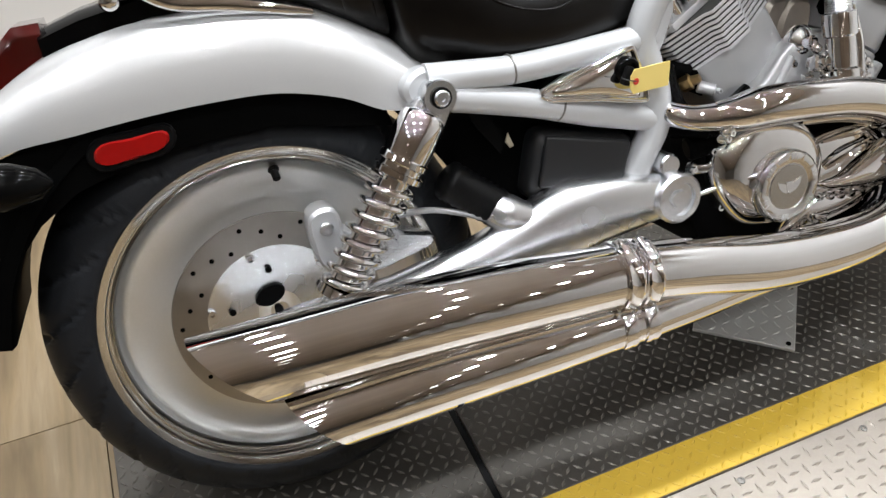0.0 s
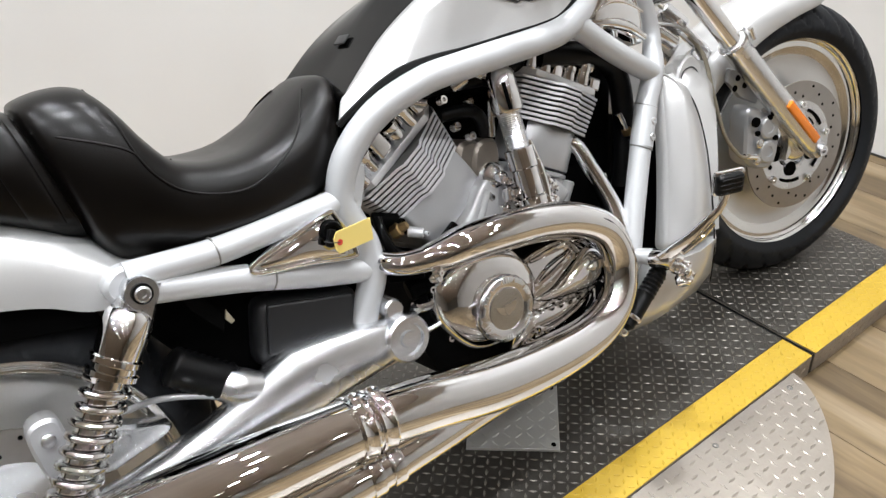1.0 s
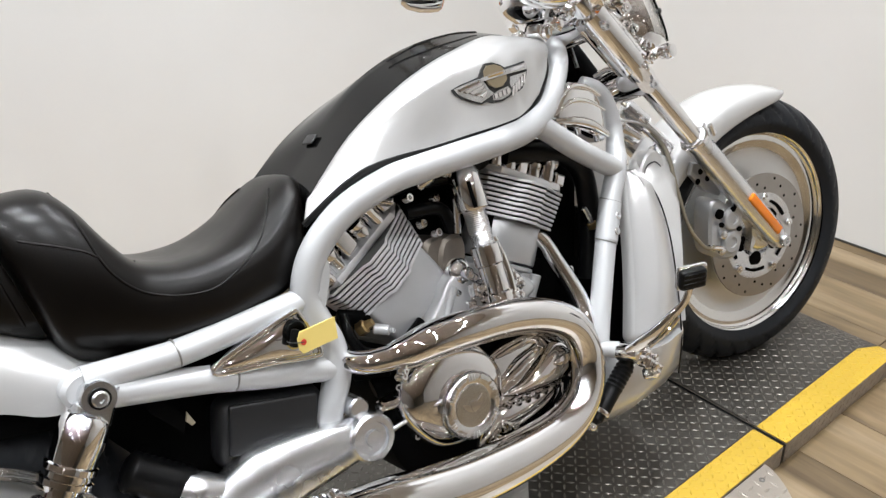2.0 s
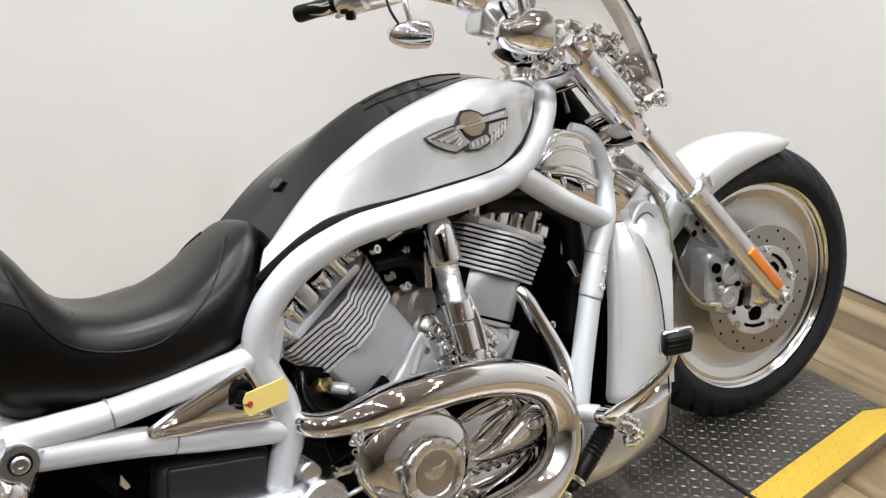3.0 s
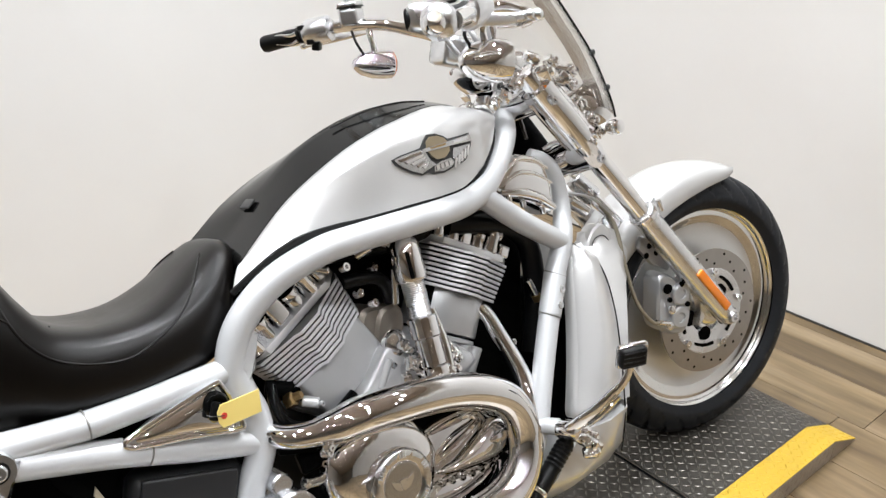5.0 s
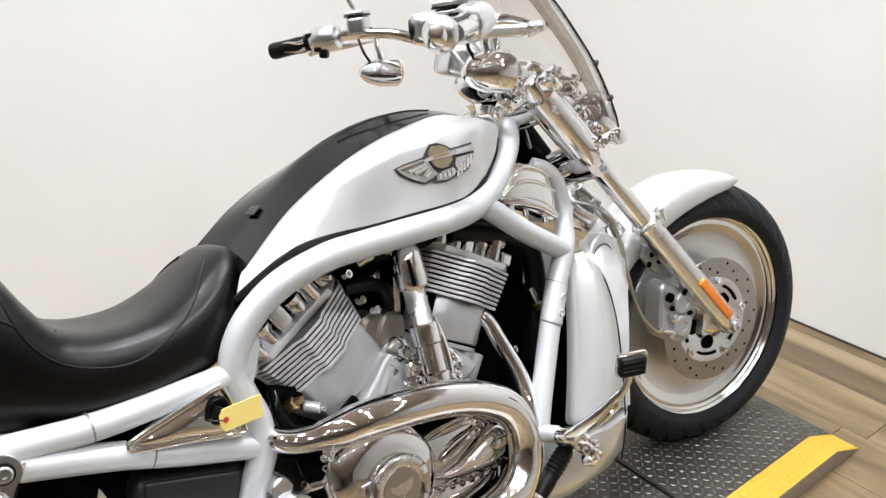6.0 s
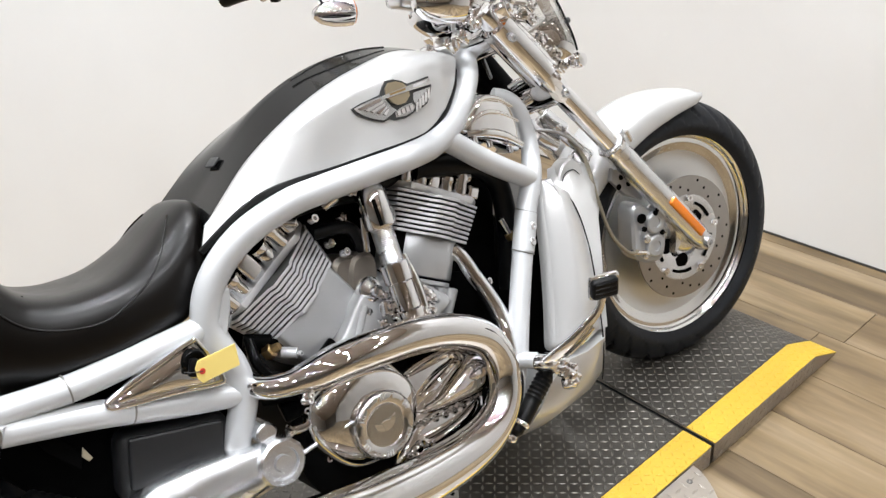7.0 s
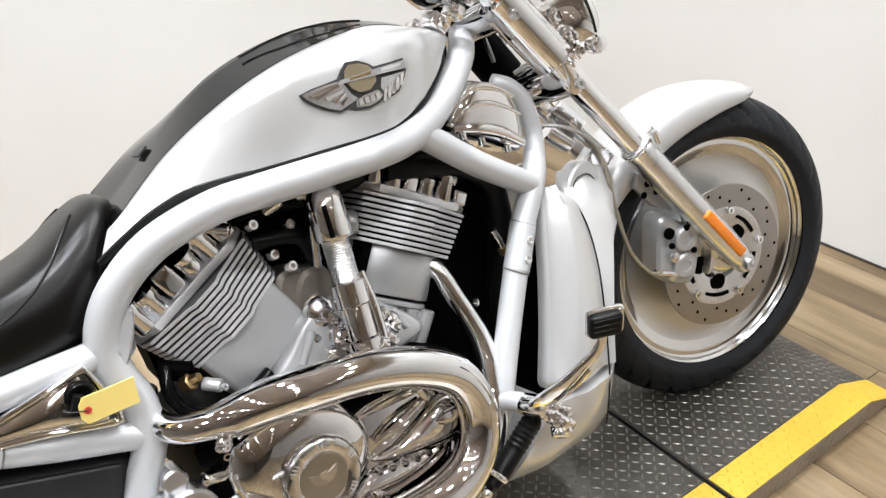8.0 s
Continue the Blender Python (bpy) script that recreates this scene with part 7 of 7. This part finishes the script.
    sweep(bm, [(1.255, 0.145, 1.045, 0.010), (1.30, 0.15, 1.038, 0.013), (1.36, 0.15, 1.026, 0.012), (1.425, 0.15, 1.018, 0.008)], 14, 6, 0.55)
    turned_part("screen_arm", bm, CHROME, pod, "flat chrome bracket arm")
    bm = fresh()
    rod(bm, (1.42, 0.145, 1.018), (1.445, 0.14, 1.024), 0.014)
    rod(bm, (1.445, 0.14, 1.022), (1.475, 0.13, 1.028), 0.009)
    turned_part("arm_joint", bm, CHROME, pod)
    bm = fresh()
    block(bm, Matrix.Translation((1.150, -0.045, 0.988)) @ pose(0, 0, 0, 0, 18, 0), (0.085, 0.07, 0.055), 0.014, 3)
    turned_part("instrument_back", bm, BRUSHED, pod, "polished back of the instrument housing")
    bm = fresh()
    turned(bm, [(0.017, 0.0), (0.019, 0.003), (0.019, 0.007), (0.017, 0.010)], (1.028, -0.100, 1.058), (0.84, -0.54, 0.0), 28)
    turned_part("bezel", bm, PLASTIC, pod, "black instrument bezel")
    bm = fresh()
    block(bm, Matrix.Translation((1.058, -0.110, 1.058)) @ pose(0, 0, 0, 0, 8, -30), (0.062, 0.050, 0.052), 0.020, 4)
    turned_part("gauge_shell", bm, BRUSHED, pod, "rounded polished gauge shell", 60)
    for pts in ([(1.10, -0.10, 1.02), (1.115, -0.115, 0.985), (1.15, -0.11, 0.958)], [(1.15, -0.095, 1.03), (1.16, -0.11, 1.0), (1.18, -0.105, 0.97)]):
        bm = fresh()
        sweep(bm, [(*q, 0.005) for q in pts], 10, 5)
        turned_part("grey_cable", bm, CAST, pod, "short grey cable loop")
    # headlamp nacelle ahead of the fork
    bm = fresh()
    turned(bm, [(0.012, -0.055), (0.028, -0.042), (0.045, -0.012), (0.054, 0.025), (0.058, 0.055), (0.055, 0.062)], (1.425, 0, 0.825), (0.95, 0, 0.12), 40)
    lamp_shell = turned_part("headlamp", bm, CHROME, root, "teardrop chrome headlamp shell")
    bm = fresh()
    turned(bm, [(0.054, 0.060), (0.045, 0.070), (0.025, 0.077), (0.002, 0.079)], (1.425, 0, 0.825), (0.95, 0, 0.12), 36)
    turned_part("headlamp_lens", bm, GLASS, lamp_shell, "clear headlamp lens")
    for q, r in (((1.365, -0.105, 0.86), 0.015), ((1.385, -0.11, 0.825), 0.017), ((1.355, -0.10, 0.90), 0.014), ((1.395, -0.12, 0.80), 0.013), ((1.345, -0.12, 0.925), 0.012)):
        bm = fresh()
        block(bm, Matrix.Translation(q) @ pose(0, 0, 0, 15, 50, 20), (r * 1.8, r * 1.6, r * 1.5), r * 0.35, 3)
        rod(bm, q, (q[0] - 0.03, q[1] + 0.01, q[2] + 0.01), r * 0.6)
        bolt_head(bm, (q[0], q[1] - r * 0.8, q[2]), (0.1, -1, 0.1), r * 0.6, r * 0.6)
        turned_part("lamp_mount", bm, CHROME, lamp_shell)
    windscreen(root)


def windscreen(root):
    edge = spline([(1.410, 0.828), (1.405, 0.857), (1.392, 0.893), (1.375, 0.936), (1.354, 0.976), (1.330, 1.014), (1.304, 1.054), (1.274, 1.092), (1.240, 1.132)], 6)

    def at(t, y):
        """t 0 at the foot, 1 at the rim; y from -0.2 to 0.2 across, bowed round the headlamp."""
        x, z = edge[round(t * (len(edge) - 1))]
        bow = 1 - (y / 0.2) ** 2
        return Vector((x + 0.060 * bow, y * 0.8, z + 0.010 * bow))
    loops = []
    for k in range(25):
        t = k / 24
        ring = [at(t, -0.2 + 0.4 * j / 28) for j in range(29)]
        back = [q + Vector((-0.0035, 0, -0.0008)) for q in ring[::-1]]
        loops.append(ring + back)
    bm = fresh()
    rings(bm, loops)
    w = turned_part("windscreen", bm, GLASS, root, "clear windscreen with an added tinted strip", 60)
    w.visible_shadow = False
    # added tinted strip imitates the bowed screen darkening at a grazing view
    bm = fresh()
    loops = []
    for k in range(25):
        ring = [at(k / 24, 0.018 - 0.040 * (1 - k / 24) ** 2 - (0.088 - 0.025 * (1 - k / 24)) * j / 6) + Vector((0.0030, 0, 0)) for j in range(7)]
        loops.append(ring + [q + Vector((-0.0012, 0, 0)) for q in ring[::-1]])
    rings(bm, loops)
    band = turned_part("grazing_tint_strip", bm, GRAZING_TINT, w, "tinted strip for the screen's dark grazing view", 60)
    band.visible_shadow = False
    # dark rim on the edge
    for s in (-1, 1):
        bm = fresh()
        sweep(bm, [(*at(k / 12, 0.2 * s), 0.0013 if s < 0 else 0.0008) for k in range(13)], 6, 2)
        turned_part("screen_edge", bm, PLASTIC, w, "dark edge of the windscreen")
    for s in (-1, 1):
        bm = fresh()
        q = at(0.0, 0.19 * s) + Vector((-0.006, 0, -0.020))
        turned(bm, [(0.006, -0.02), (0.012, -0.018), (0.015, -0.008), (0.0155, 0.004), (0.012, 0.010), (0.004, 0.013)], q + Vector((0, 0.008 * s, 0)), (0.25, s, 0.1), 22)
        turned_part("screen_knob", bm, CHROME, w, "round chrome screen knob")
    for t in (0.2, 0.42):
        q = at(t, -0.17)
        bm = fresh()
        turned(bm, [(0.006, -0.004), (0.006, 0.004), (0.003, 0.006)], q, (0.6, -0.8, 0), 12)
        turned_part("screen_screw", bm, INK, w)


handlebar()


# ---- hanging card tag ----
def price_tag():
    m = pose(0, 0, 0, -18.08, 0, -0.76) @ Matrix.Translation((0.538, -0.186, 0.553)) @ pose(0, 0, 0, 8, 2, 8)
    root = tagged(new("card_tag"), "yellow card tag tied to the ignition key", "tag")
    bm = fresh()
    out = [(-0.034, 0.008), (-0.028, 0.017), (0.033, 0.017), (0.033, -0.017), (-0.028, -0.017), (-0.034, -0.008)]
    slab(bm, out, -0.0006, 0.0006, 0.0003, m)
    part("card", bm, TAG, root)
    bm = fresh()
    turned(bm, [(0.0045, 0), (0.0045, 0.0008), (0.002, 0.0009), (0.002, 0.0002)], m @ Vector((-0.025, -0.0007, 0)), m.to_3x3() @ Vector((0, -1, 0)), 16)
    part("eyelet", bm, RED_INK, root, "red reinforcing ring")
    bm = fresh()
    sweep(bm, [(*(m @ Vector((-0.025, -0.001, 0))), 0.0008), (*(m @ Vector((-0.042, -0.003, 0.006))), 0.0008), (*(m @ Vector((-0.05, 0.0, 0.010))), 0.0008)], 6, 4)
    part("string", bm, INK, root, "dark thread")


price_tag()
planks()
